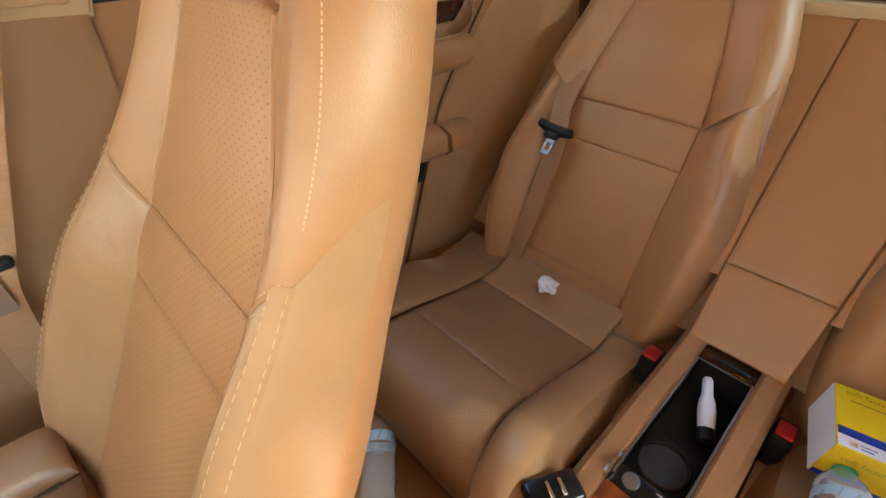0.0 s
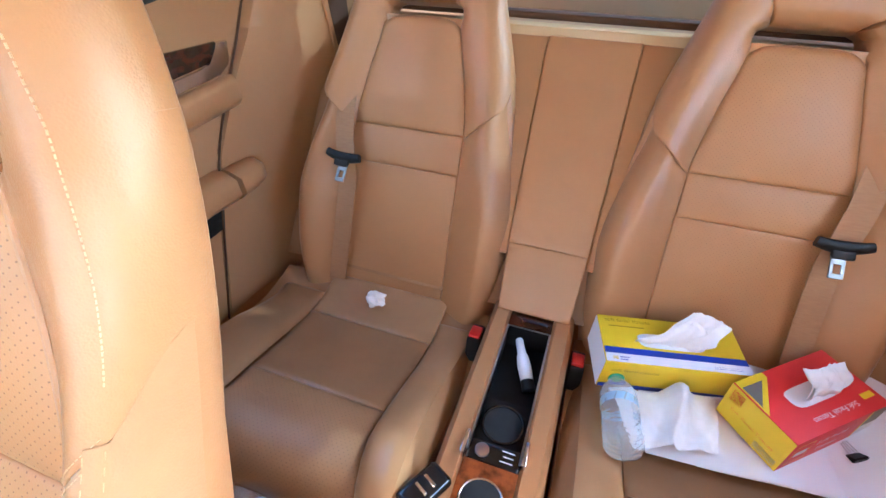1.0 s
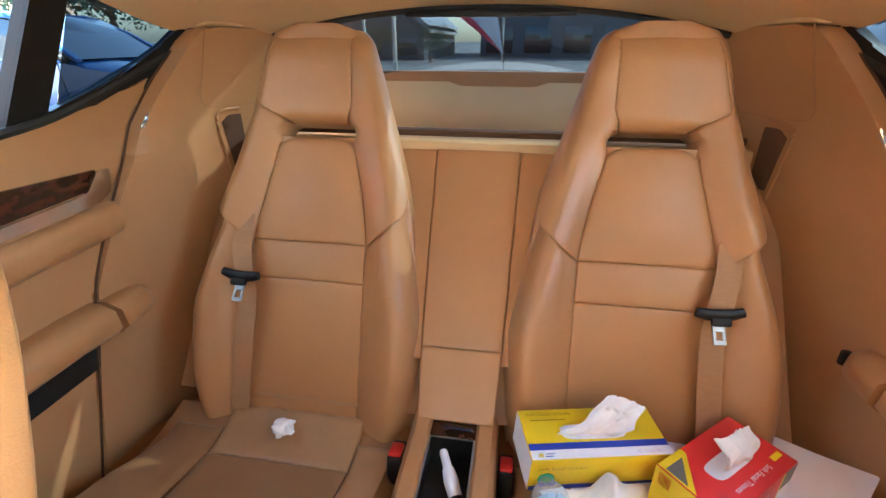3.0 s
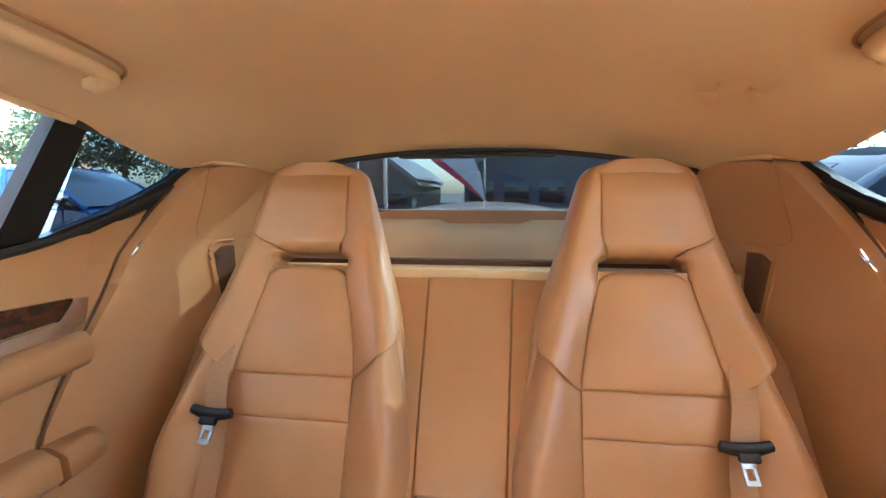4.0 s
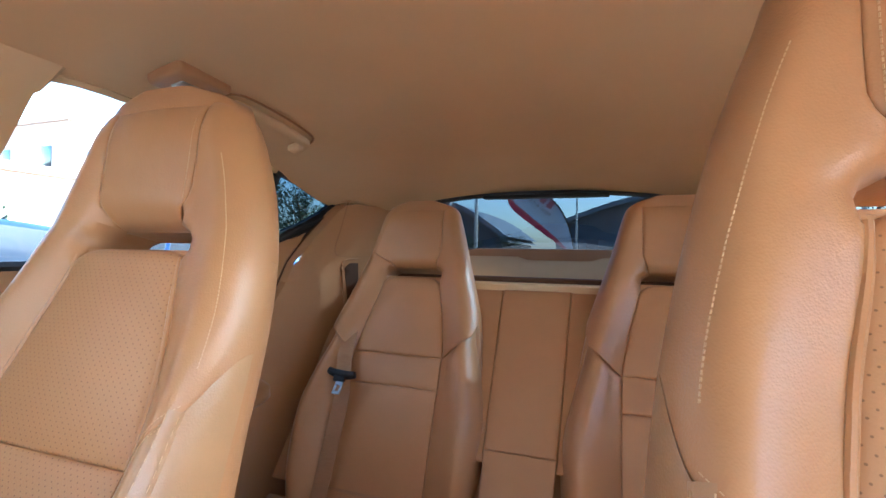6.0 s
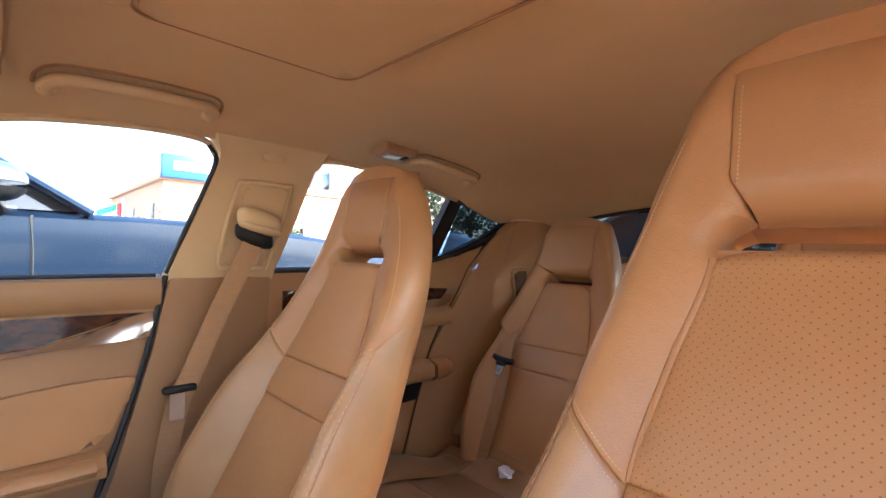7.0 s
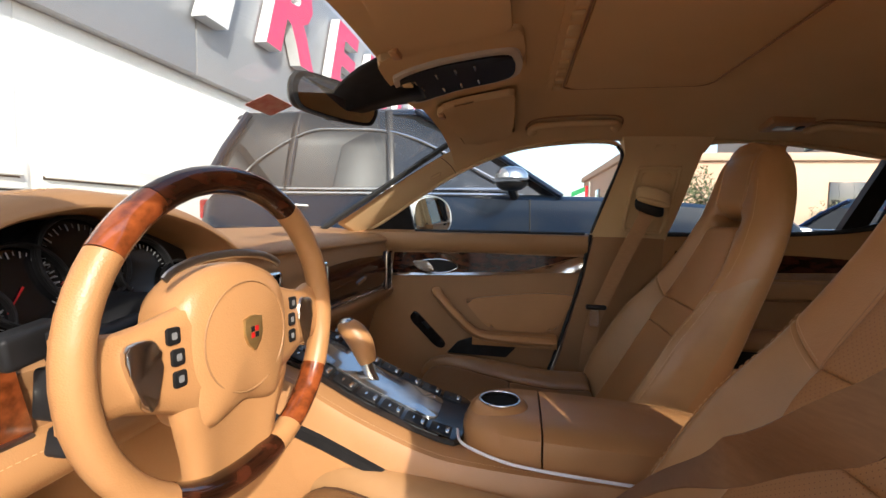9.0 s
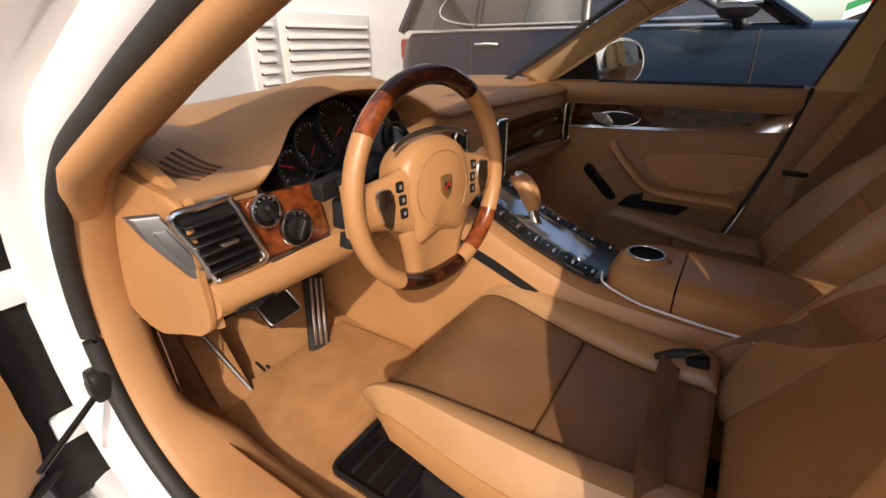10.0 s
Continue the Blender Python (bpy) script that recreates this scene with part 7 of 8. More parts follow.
for x, y in ((0.050, -0.445), (-0.050, -0.455)):
    bm = bmesh.new()
    box(bm, x - 0.004, x + 0.004, y - 0.022, y + 0.022, 0.392, 0.412, 0.002)
    part("latch", bm, M_CHROME, rcn, "small chrome latch")
kf = thing("key_fob", (0.09, -0.345, 0.41), "black and chrome car key lying on the rear console", "car key")
km = Matrix.Translation((0.084, -0.345, 0.418)) @ Euler((0, 0, radians(-28))).to_matrix().to_4x4()
bm = bmesh.new()
box(bm, -0.023, 0.023, -0.040, 0.040, -0.012, 0.008, 0.008, 3, km)
part("key_body", bm, M_GLOSS, kf)
for d in (-0.012, 0.006):
    bm = bmesh.new()
    box(bm, -0.012, 0.012, d - 0.003, d + 0.003, 0.0075, 0.010, 0.001, 1, km)
    part("key_button", bm, M_CHROME, kf)

# ---- loose things on the rear seats ----
def words(text, size, place, mat, parent, name="lettering"):
    cu = bpy.data.curves.new("letters", "FONT")
    cu.body, cu.size, cu.resolution_u = text, size, 2
    tmp = bpy.data.objects.new("letters", cu)
    scene.collection.objects.link(tmp)
    me = bpy.data.meshes.new_from_object(tmp.evaluated_get(bpy.context.evaluated_depsgraph_get()))
    bm = bmesh.new()
    bm.from_mesh(me)
    for v in bm.verts:
        v.co = place(v.co.x, v.co.y)
    bpy.data.objects.remove(tmp)
    bpy.data.meshes.remove(me)
    return part(name, bm, mat, parent)


def colour(name, c, rough=0.45):
    return material(name, c, rough, second=tuple(v * 0.9 for v in c), scale=14, spec=0.4)


M_YELLOW, M_BLUE, M_BOXRED, M_BOXGREY = colour("yellow_card", (0.80, 0.58, 0.01)), colour("blue_card", (0.02, 0.05, 0.36)), colour("red_card", (0.68, 0.03, 0.03)), colour("grey_card", (0.16, 0.15, 0.13))


M_OLIVE = colour("faded_olive_print", (0.40, 0.27, 0.01))


def tissue_leaf(m, corners, seed, parent, curl=0.02):
    """A pulled tissue: a creased leaf of two plies between four corners, its top edge falling over."""
    rnd = random.Random(seed)
    ph = [rnd.uniform(0, 6.3) for _ in range(5)]
    A, B, C, D = (Vector(p) for p in corners)

    def f(s, r, ply=0.0):
        p = (A * (1 - s) + B * s) * (1 - r) + (D * (1 - s) + C * s) * r
        fold = 0.0022 * math.sin(7 * s - 4 * r + ph[0]) + 0.0010 * math.sin(19 * s + 7 * r + ph[1]) - 0.004 * abs(math.sin(2.4 * (s + 0.6 * r) + ph[2]))
        edge = 0.003 * noise.noise(Vector((7 * s, 5 * r, seed)))
        return m @ (p + Vector((edge + 0.004 * math.sin(11 * r + ph[3]), -fold - curl * math.sin(math.pi * r) + ply * (0.3 + r), edge * 1.5 - 0.5 * curl * r * r * abs(2 * s - 1))))
    bm = bmesh.new()
    grid(bm, f, 34, 24)
    grid(bm, lambda s, r: f(s, r * 0.93, 0.006), 34, 24)
    return part("tissue", bm, M_TISSUE, parent, "pulled white tissue", sharp=180)


def tissue_box(name, label, m, lx, ly, lz, kind):
    b = thing(name, m.translation, label, "tissue box", "tissue boxes")
    bm = bmesh.new()
    box(bm, -lx / 2, lx / 2, -ly / 2, ly / 2, 0, lz, 0.002, 2, m)
    part("carton", bm, M_YELLOW if kind == "yellow" else M_BOXRED, b)
    e = 0.0008

    def face(name, mat, rects, top=False, front=False, end=0):
        bm = bmesh.new()
        for a0, a1, c0, c1 in rects:
            if top:
                q = [(a0, c0, lz + e), (a1, c0, lz + e), (a1, c1, lz + e), (a0, c1, lz + e)]
            elif front:
                q = [(a0, -ly / 2 - e, c0), (a1, -ly / 2 - e, c0), (a1, -ly / 2 - e, c1), (a0, -ly / 2 - e, c1)]
            else:
                q = [(end * (lx / 2 + e), a0, c0), (end * (lx / 2 + e), a1, c0), (end * (lx / 2 + e), a1, c1), (end * (lx / 2 + e), a0, c1)]
            bm.faces.new([bm.verts.new(m @ Vector(p)) for p in q])
        return part(name, bm, mat, b)
    hx, hy = lx / 2, ly / 2
    if kind == "yellow":
        face("blue_stripe", M_BLUE, [(-hx + 0.001, hx - 0.001, -hy + 0.020, -hy + 0.034)], top=True)
        face("white_band", M_PAPER, [(-hx + 0.001, hx - 0.001, -hy + 0.001, -hy + 0.020)], top=True)
        face("blue_stripe", M_BLUE, [(-hx + 0.001, hx - 0.001, 0.001, lz * 0.16)], front=True)
        face("fine_print", M_BLUE, [(hx - 0.065, hx - 0.015, -hy + 0.011, -hy + 0.0122), (hx - 0.065, hx - 0.015, -hy + 0.0075, -hy + 0.0085)], top=True)
        face("white_end", M_PAPER, [(-hy, hy, 0.001, lz - 0.001)], end=-1)
        face("brand_bar", M_BLUE, [(-hx + 0.026, -hx + 0.044, -hy + 0.011, -hy + 0.0135), (-hx + 0.026, -hx + 0.040, -hy + 0.006, -hy + 0.0085)], top=True)
        face("brand_spot", M_YELLOW, [(-hx + 0.013, -hx + 0.023, -hy + 0.006, -hy + 0.014)], top=True)
        words("soft facial tissues", 0.013, lambda a, c: m @ Vector((-hx + 0.012 + a, hy - 0.016 + c, lz + e)), M_OLIVE, b)
        face("fine_print", M_OLIVE, [(-hx + 0.018, -hx + 0.085, hy - 0.028, hy - 0.0255)], top=True)
        words("soft facial tissues", 0.013, lambda a, c: m @ Vector((-hx + 0.014 + a, -hy - e, lz * 0.66 + c)), M_OLIVE, b)
    else:
        face("yellow_end", M_YELLOW, [(-hy, hy, 0.001, lz - 0.001)], end=-1)
        for nm, mt, shape, up_ in (("yellow_corner", M_YELLOW, [(-hx + 0.001, -0.010), (-hx + 0.001, hy - 0.001), (-hx + 0.062, hy - 0.001), (-hx + 0.062, hy - 0.012)], 1.0), ("grey_corner", M_BOXGREY, [(-hx + 0.004, 0.006), (-hx + 0.004, hy - 0.014), (-hx + 0.048, hy - 0.014)], 1.6)):
            bm = bmesh.new()
            bm.faces.new([bm.verts.new(m @ Vector((p, q, lz + e * up_))) for p, q in shape])
            part(nm, bm, mt, b)
        face("yellow_end", M_YELLOW, [(hx - 0.046, hx - 0.041, 0.001, lz - 0.001)], front=True)
        face("grey_end", M_BOXGREY, [(hx - 0.041, hx - 0.001, lz * 0.45, lz - 0.001)], front=True)
        face("pale_end", M_PAPER, [(hx - 0.041, hx - 0.001, 0.001, lz * 0.45)], front=True)
        face("brand_bar", M_BOXRED, [(hy - 0.030, hy - 0.008, lz * 0.58, lz * 0.90)], end=-1)
        words("Soft Facial Tissues", 0.0115, lambda a, c: m @ Vector((-hx - e, hy - 0.018 - a, lz * 0.36 + c)), M_BOXRED, b)
        words("Soft Facial", 0.017, lambda a, c: m @ Vector((-hx + 0.062 + a, -hy - e, lz * 0.56 + c)), M_PAPER, b)
        words("Tissues", 0.017, lambda a, c: m @ Vector((-hx + 0.072 + a, -hy - e, lz * 0.26 + c)), M_PAPER, b)
        face("code_bar", M_PAPER, [(-hy + 0.006, -hy + 0.046, lz * 0.06, lz * 0.24)], end=-1)
        face("brand_frame", M_YELLOW, [(-hx + 0.010, -hx + 0.050, lz * 0.18, lz * 0.20), (-hx + 0.010, -hx + 0.050, lz * 0.80, lz * 0.82), (-hx + 0.010, -hx + 0.0112, lz * 0.18, lz * 0.82), (-hx + 0.0488, -hx + 0.050, lz * 0.18, lz * 0.82)], front=True)
        face("brand_bar", M_PAPER, [(-hx + 0.016, -hx + 0.044, lz * 0.42, lz * 0.60)], front=True)
        words("Soft Facial Tissues", 0.0135, lambda a, c: m @ Vector((hx - 0.052 - a, -hy + 0.024 - c, lz + e)), M_PAPER, b)
        face("brand_bar", M_YELLOW, [(hx - 0.036, hx - 0.010, -hy + 0.020, -hy + 0.030)], top=True)
    bm = bmesh.new()
    bm.faces.new([bm.verts.new(m @ Vector((p, q, lz + e * 1.5))) for p, q in loop_spline([(-lx * 0.24, ly * 0.03), (-lx * 0.20, ly * 0.13), (0, ly * 0.15), (lx * 0.20, ly * 0.13), (lx * 0.24, ly * 0.03), (lx * 0.20, -ly * 0.13), (0, -ly * 0.15), (-lx * 0.20, -ly * 0.13)], 4)])
    part("opening", bm, M_PAPER, b)
    return b


# sheets of paper under the boxes
for i, (x, y, z, rz) in enumerate(((-0.377, -0.661, 0.3835, 5.6), (-0.560, -0.752, 0.3805, -43), (-0.462, -0.668, 0.3775, 4.0))):
    bm = bmesh.new()
    m = Matrix.Translation((x, y, z)) @ Euler((0, 0, radians(rz))).to_matrix().to_4x4()

    def sheet_at(s, r, ply=0.0, m=m, i=i):
        p = m @ Vector(((s - 0.5) * 0.297, (r - 0.5) * 0.21, 0))
        p.z += 0.0025 * math.sin(14 * p.x + 6 * p.y) + 0.0012 * math.sin(31 * p.x - 17 * p.y) + 0.30 * max(0.0, -p.x - 0.53) - ply
        return p
    grid(bm, sheet_at, 24, 18)
    grid(bm, lambda s, r: sheet_at(s, r, 0.0008), 24, 18)
    solo("paper_sheet", bm, M_PAPER, "white printer paper sheet lying on the rear seat", "paper", "papers")
mbox1 = Matrix.Translation((-0.259, -0.735, 0.385)) @ Euler((radians(3), radians(2), radians(180 + 14))).to_matrix().to_4x4()
tb1 = tissue_box("tissue_box", "yellow, white and blue carton of tissues on the rear seat", mbox1, 0.258, 0.112, 0.078, "yellow")
tissue_leaf(mbox1 @ Matrix.Translation((0.0, 0.0, 0.079)), ((-0.068, -0.008, 0.002), (0.046, -0.016, 0.001), (0.088, 0.004, 0.056), (0.030, 0.022, 0.068)), 3, tb1, 0.012)
tissue_leaf(mbox1 @ Matrix.Translation((0.0, 0.004, 0.079)), ((0.005, 0.010, 0.0), (0.058, 0.0, 0.0), (0.068, -0.010, 0.040), (0.016, 0.0, 0.062)), 8, tb1, 0.010)
mbox2 = Matrix.Translation((-0.478, -0.692, 0.388)) @ Euler((0, 0, radians(180 + 40))).to_matrix().to_4x4()
tb2 = tissue_box("tissue_box", "red and yellow carton of tissues on the rear seat", mbox2, 0.212, 0.120, 0.082, "red")
tissue_leaf(mbox2 @ Matrix.Translation((0.0, 0.0, 0.083)), ((-0.034, -0.014, 0.001), (0.044, -0.014, 0.001), (0.060, 0.002, 0.050), (-0.034, 0.010, 0.066)), 12, tb2, 0.012)
# crumpled tissues
def wad(name, c, r, seed, squash=0.7, label="small crumpled white tissue on the rear seat"):
    rnd = random.Random(seed)
    bm = bmesh.new()
    bmesh.ops.create_icosphere(bm, subdivisions=4, radius=1)
    off = Vector((rnd.uniform(0, 50), rnd.uniform(0, 50), 0))
    for v in bm.verts:
        n = noise.noise(v.co * 1.3 + off) * 0.55 + noise.noise(v.co * 2.6 + off) * 0.30 - abs(noise.noise(v.co * 4.5 + off)) * 0.22
        v.co = Vector(c) + Vector((v.co.x * r * (0.9 + n), v.co.y * r * (0.8 + n), v.co.z * r * squash * (0.9 + n)))
    return solo(name, bm, M_TISSUE, label, "tissue", "loose tissues", sharp=180)


wad("tissue_wad", (0.364, -0.730, 0.366), 0.024, 5)
bm = bmesh.new()
m = Matrix.Translation((-0.272, -0.618, 0.394)) @ Euler((radians(4), 0, radians(8))).to_matrix().to_4x4()
grid(bm, lambda s, r: m @ Vector(((s - 0.5) * (0.19 - 0.05 * r), (r - 0.5) * 0.115 + 0.02 * s, 0.002 + 0.005 * abs(math.sin(7 * s + 3 * r)) + 0.003 * math.sin(17 * s - 9 * r)
     + 0.050 * math.exp(-((0.40 - s) / 0.10) ** 2 - ((r - 0.20) / 0.30) ** 2) + 0.016 * math.exp(-abs(s - 0.30 - 0.25 * r) / 0.07))), 40, 30)
solo("tissue_sheet", bm, M_TISSUE, "unfolded white tissue lying on the papers", "tissue", "loose tissues", sharp=180)

# water bottles
M_PET = material("clear_plastic", (0.93, 0.97, 0.98), 0.03, second=(0.96, 0.98, 0.99), scale=30)
M_PET.node_tree.nodes["Principled BSDF"].inputs["Transmission Weight"].default_value = 0.78
M_PET.node_tree.nodes["Principled BSDF"].inputs["IOR"].default_value = 1.08
M_GREENCAP = colour("green_cap", (0.03, 0.32, 0.10))
M_BOTLABEL = colour("pale_blue_label", (0.42, 0.58, 0.70))


def bottle(name, m, length, r, label, mat=M_PET):
    b = thing(name, m.translation, label, "bottle", "bottles")
    prof = [(0.0, 0.55), (0.012, 0.90), (0.05, 1.0)] + [(0.09 + 0.030 * i, 1.0 if i % 2 else 0.93) for i in range(12)] + [(0.46, 1.0), (0.62, 1.0), (0.65, 0.95), (0.68, 0.98), (0.74, 0.90), (0.80, 0.70), (0.86, 0.42), (0.90, 0.36), (0.93, 0.36)]
    bm = bmesh.new()
    loft(bm, [[m @ Vector((r * k * (1 + 0.03 * math.sin(5 * i + 23 * t)) * math.cos(2 * math.pi * i / 24), r * k * (1 + 0.03 * math.sin(3 * i + 31 * t)) * math.sin(2 * math.pi * i / 24), length * t)) for i in range(24)] for t, k in prof])
    part("bottle_body", bm, mat, b)
    bm = bmesh.new()
    loft(bm, [[m @ Vector((r * k * math.cos(2 * math.pi * i / 20), r * k * math.sin(2 * math.pi * i / 20), length * t)) for i in range(20)] for t, k in ((0.90, 0.44), (0.905, 0.47), (0.99, 0.46), (1.0, 0.40))])
    part("cap", bm, M_GREENCAP, b, "green screw cap")
    bm = bmesh.new()
    loft(bm, [[m @ Vector((r * 1.012 * math.cos(2 * math.pi * i / 24), r * 1.012 * math.sin(2 * math.pi * i / 24), length * t)) for i in range(24)] for t in (0.48, 0.53, 0.58)], cap=False)
    part("paper_label", bm, M_BOTLABEL, b)
    return b


bottle("water_bottle", Matrix.Translation((-0.197, -0.505, 0.425)) @ Euler((radians(94), 0, radians(7))).to_matrix().to_4x4(), 0.165, 0.032, "clear small water bottle with green cap on the rear seat")
bottle("water_bottle", Matrix.Translation((0.31, -0.20, 0.25)) @ Euler((radians(84), 0, radians(50))).to_matrix().to_4x4(), 0.19, 0.030, "clear crushed water bottle on the rear floor")
lo_ = thing("lotion_tube", (-0.01, -0.67, 0.345), "small white tube with black cap in the tray", "lotion tube")
lm_ = Matrix.Translation((-0.020, -0.640, 0.352)) @ Euler((radians(72), 0, radians(25))).to_matrix().to_4x4()
bm = bmesh.new()
loft(bm, [[lm_ @ Vector((q * math.cos(2 * math.pi * i / 18), q * math.sin(2 * math.pi * i / 18), t)) for i in range(18)] for t, q in ((0.0, 0.013), (0.03, 0.0145), (0.05, 0.012), (0.056, 0.009), (0.085, 0.0085), (0.09, 0.006))])
part("tube_body", bm, M_PAPER, lo_)
bm = bmesh.new()
loft(bm, [[lm_ @ Vector((q * math.cos(2 * math.pi * i / 18), q * math.sin(2 * math.pi * i / 18), t)) for i in range(18)] for t, q in ((-0.022, 0.012), (-0.021, 0.0135), (-0.001, 0.0135), (0.0, 0.012))])
part("cap", bm, M_BLACK, lo_)
bc = thing("binder_clip", (-0.565, -0.646, 0.392), "small black binder clip lying on the white paper", "binder clip")
cm = Matrix.Translation((-0.565, -0.646, 0.3935)) @ Euler((0, 0, radians(30))).to_matrix().to_4x4()
bm = bmesh.new()
loft(bm, [[cm @ Vector((a, b, h)) for b, h in ((-0.008, 0.0), (0.007, 0.0), (0.007, 0.0095), (0.004, 0.0095))] for a in (-0.013, 0.013)])
part("spring", bm, M_BLACK, bc)
for h in (0.001, 0.006):
    bm = bmesh.new()
    tube(bm, [cm @ Vector((a, b, h)) for a, b in ((-0.006, -0.007), (-0.004, -0.026), (0.004, -0.026), (0.006, -0.007))], 0.0008, 6)
    part("wire_arm", bm, M_STEEL, bc)


# ---- outside: showroom wall, cars, buildings, trees ----
M_WALL = material("white_render_wall", (0.80, 0.80, 0.78), 0.8, second=(0.74, 0.74, 0.72), scale=0.8, grain=1, bump=0.1, grain_scale=40)
M_FASCIA = material("grey_metal_cladding", (0.36, 0.37, 0.39), 0.45, 0.3, second=(0.32, 0.33, 0.35), scale=0.7)
M_SIGNRED = material("red_sign_acrylic", (0.72, 0.05, 0.14), 0.35, second=(0.66, 0.04, 0.12), scale=2)
M_SIGNSIDE = material("white_sign_return", (0.75, 0.75, 0.75), 0.5, second=(0.70, 0.70, 0.70), scale=3)
M_LOUVRE = material("cream_louvre_paint", (0.78, 0.76, 0.70), 0.5, second=(0.72, 0.70, 0.64), scale=3)
M_DARKGAP = material("dark_gap", (0.03, 0.03, 0.03), 0.9)
WALL_Y = 3.35
wn_ = setting("wall_north", (6, WALL_Y, 0), "tall white showroom wall with grey sign band", "wall")
bm = bmesh.new()
box(bm, -6.0, 1.36, WALL_Y, WALL_Y + 0.3, 0, 3.1, 0.01)
box(bm, 1.36, 40, WALL_Y, WALL_Y + 0.3, 0, 2.25, 0.01)
part("wall_face", bm, M_WALL, wn_)
for i in range(13):
    bm = bmesh.new()
    box(bm, -4.0 + 3.4 * i + 0.008, -4.0 + 3.4 * (i + 1) - 0.008, WALL_Y - 0.10, WALL_Y + 0.3, 2.25, 8.0, 0.01)
    part("cladding_panel", bm, M_FASCIA, wn_)
lv = setting("louvre_panel", (1.8, WALL_Y, 0.5), "cream louvred vent panel on the showroom wall", "vent panel")
for x0, x1 in ((1.42, 2.43), (1.14, 1.385)):
    bm = bmesh.new()
    box(bm, x0, x1, WALL_Y - 0.03, WALL_Y, 0.10, 1.32, 0.006)
    part("vent_frame", bm, M_LOUVRE, lv)
    for i in range(14):
        z = 0.19 + 0.08 * i
        bm = bmesh.new()
        box(bm, -(x1 - x0) / 2 + 0.05, (x1 - x0) / 2 - 0.05, -0.034, 0.006, -0.006, 0.006, 0.002, 1, Matrix.Translation(((x0 + x1) / 2, WALL_Y - 0.035, z)) @ Euler((radians(35), 0, 0)).to_matrix().to_4x4())
        part("slat", bm, M_LOUVRE, lv)
        bm = bmesh.new()
        box(bm, x0 + 0.05, x1 - 0.05, WALL_Y - 0.034, WALL_Y - 0.03, z - 0.034, z - 0.010, 0)
        part("vent_gap", bm, M_DARKGAP, lv)


def sign_letter(ch, x, z, size, mat, stretch=1.0):
    cu = bpy.data.curves.new("letter", "FONT")
    cu.body, cu.size, cu.extrude, cu.resolution_u = ch, size, 0.07, 2
    cu.offset = 0.035 * size
    tmp = bpy.data.objects.new("letter", cu)
    scene.collection.objects.link(tmp)
    me = bpy.data.meshes.new_from_object(tmp.evaluated_get(bpy.context.evaluated_depsgraph_get()))
    bm = bmesh.new()
    bm.from_mesh(me)
    for v in bm.verts:
        v.co = Vector((x + v.co.x * stretch + 0.35 * v.co.y, WALL_Y - 0.19 - v.co.z, z + v.co.y))
    bpy.data.objects.remove(tmp)
    bpy.data.meshes.remove(me)
    bmesh.ops.remove_doubles(bm, verts=bm.verts, dist=1e-5)
    bmesh.ops.recalc_face_normals(bm, faces=bm.faces)
    t = thing("sign_letter", (x, WALL_Y - 0.19, z), "large red raised letter on the grey sign band" if mat is M_SIGNRED else "large white raised letter on the grey sign band", "sign letter", "sign letters")
    side = bmesh.new()
    for f in list(bm.faces):
        if abs(f.normal.y) < 0.5:
            side.faces.new([side.verts.new(v.co) for v in f.verts])
    bmesh.ops.delete(bm, geom=[f for f in bm.faces if abs(f.normal.y) < 0.5], context="FACES")
    part("letter_face", bm, mat, t)
    part("letter_return", side, M_SIGNSIDE, t)


for ch, x in zip("RENTAL", (3.62, 5.27, 6.72, 8.42, 9.82, 11.5)):
    sign_letter(ch, x, 2.92, 1.45, M_SIGNRED, 1.25)
sign_letter("I", 2.65, 2.78, 1.50, M_SIGNSIDE, 1.25)

# cars
M_NAVY = material("navy_metallic_paint", (0.006, 0.014, 0.032), 0.30, 0.0, second=(0.005, 0.012, 0.027), scale=3, coat=0.12, spec=0.25)
M_CARBLUE = material("blue_metallic_paint", (0.010, 0.045, 0.16), 0.25, 0.2, second=(0.009, 0.038, 0.14), scale=3, coat=1.0)
M_CARSILVER = material("silver_metallic_paint", (0.45, 0.46, 0.48), 0.28, 0.5, second=(0.42, 0.43, 0.45), scale=3, coat=0.8)
M_CARGLASS = material("dark_car_glass", (0.012, 0.014, 0.016), 0.04, second=(0.016, 0.018, 0.020), scale=2, coat=1.0)
M_TAIL = material("red_tail_lamp", (0.45, 0.01, 0.012), 0.15, second=(0.40, 0.008, 0.01), scale=8, coat=1.0)
M_TYRE = material("tyre_rubber", (0.018, 0.018, 0.018), 0.85, second=(0.03, 0.03, 0.03), scale=30)


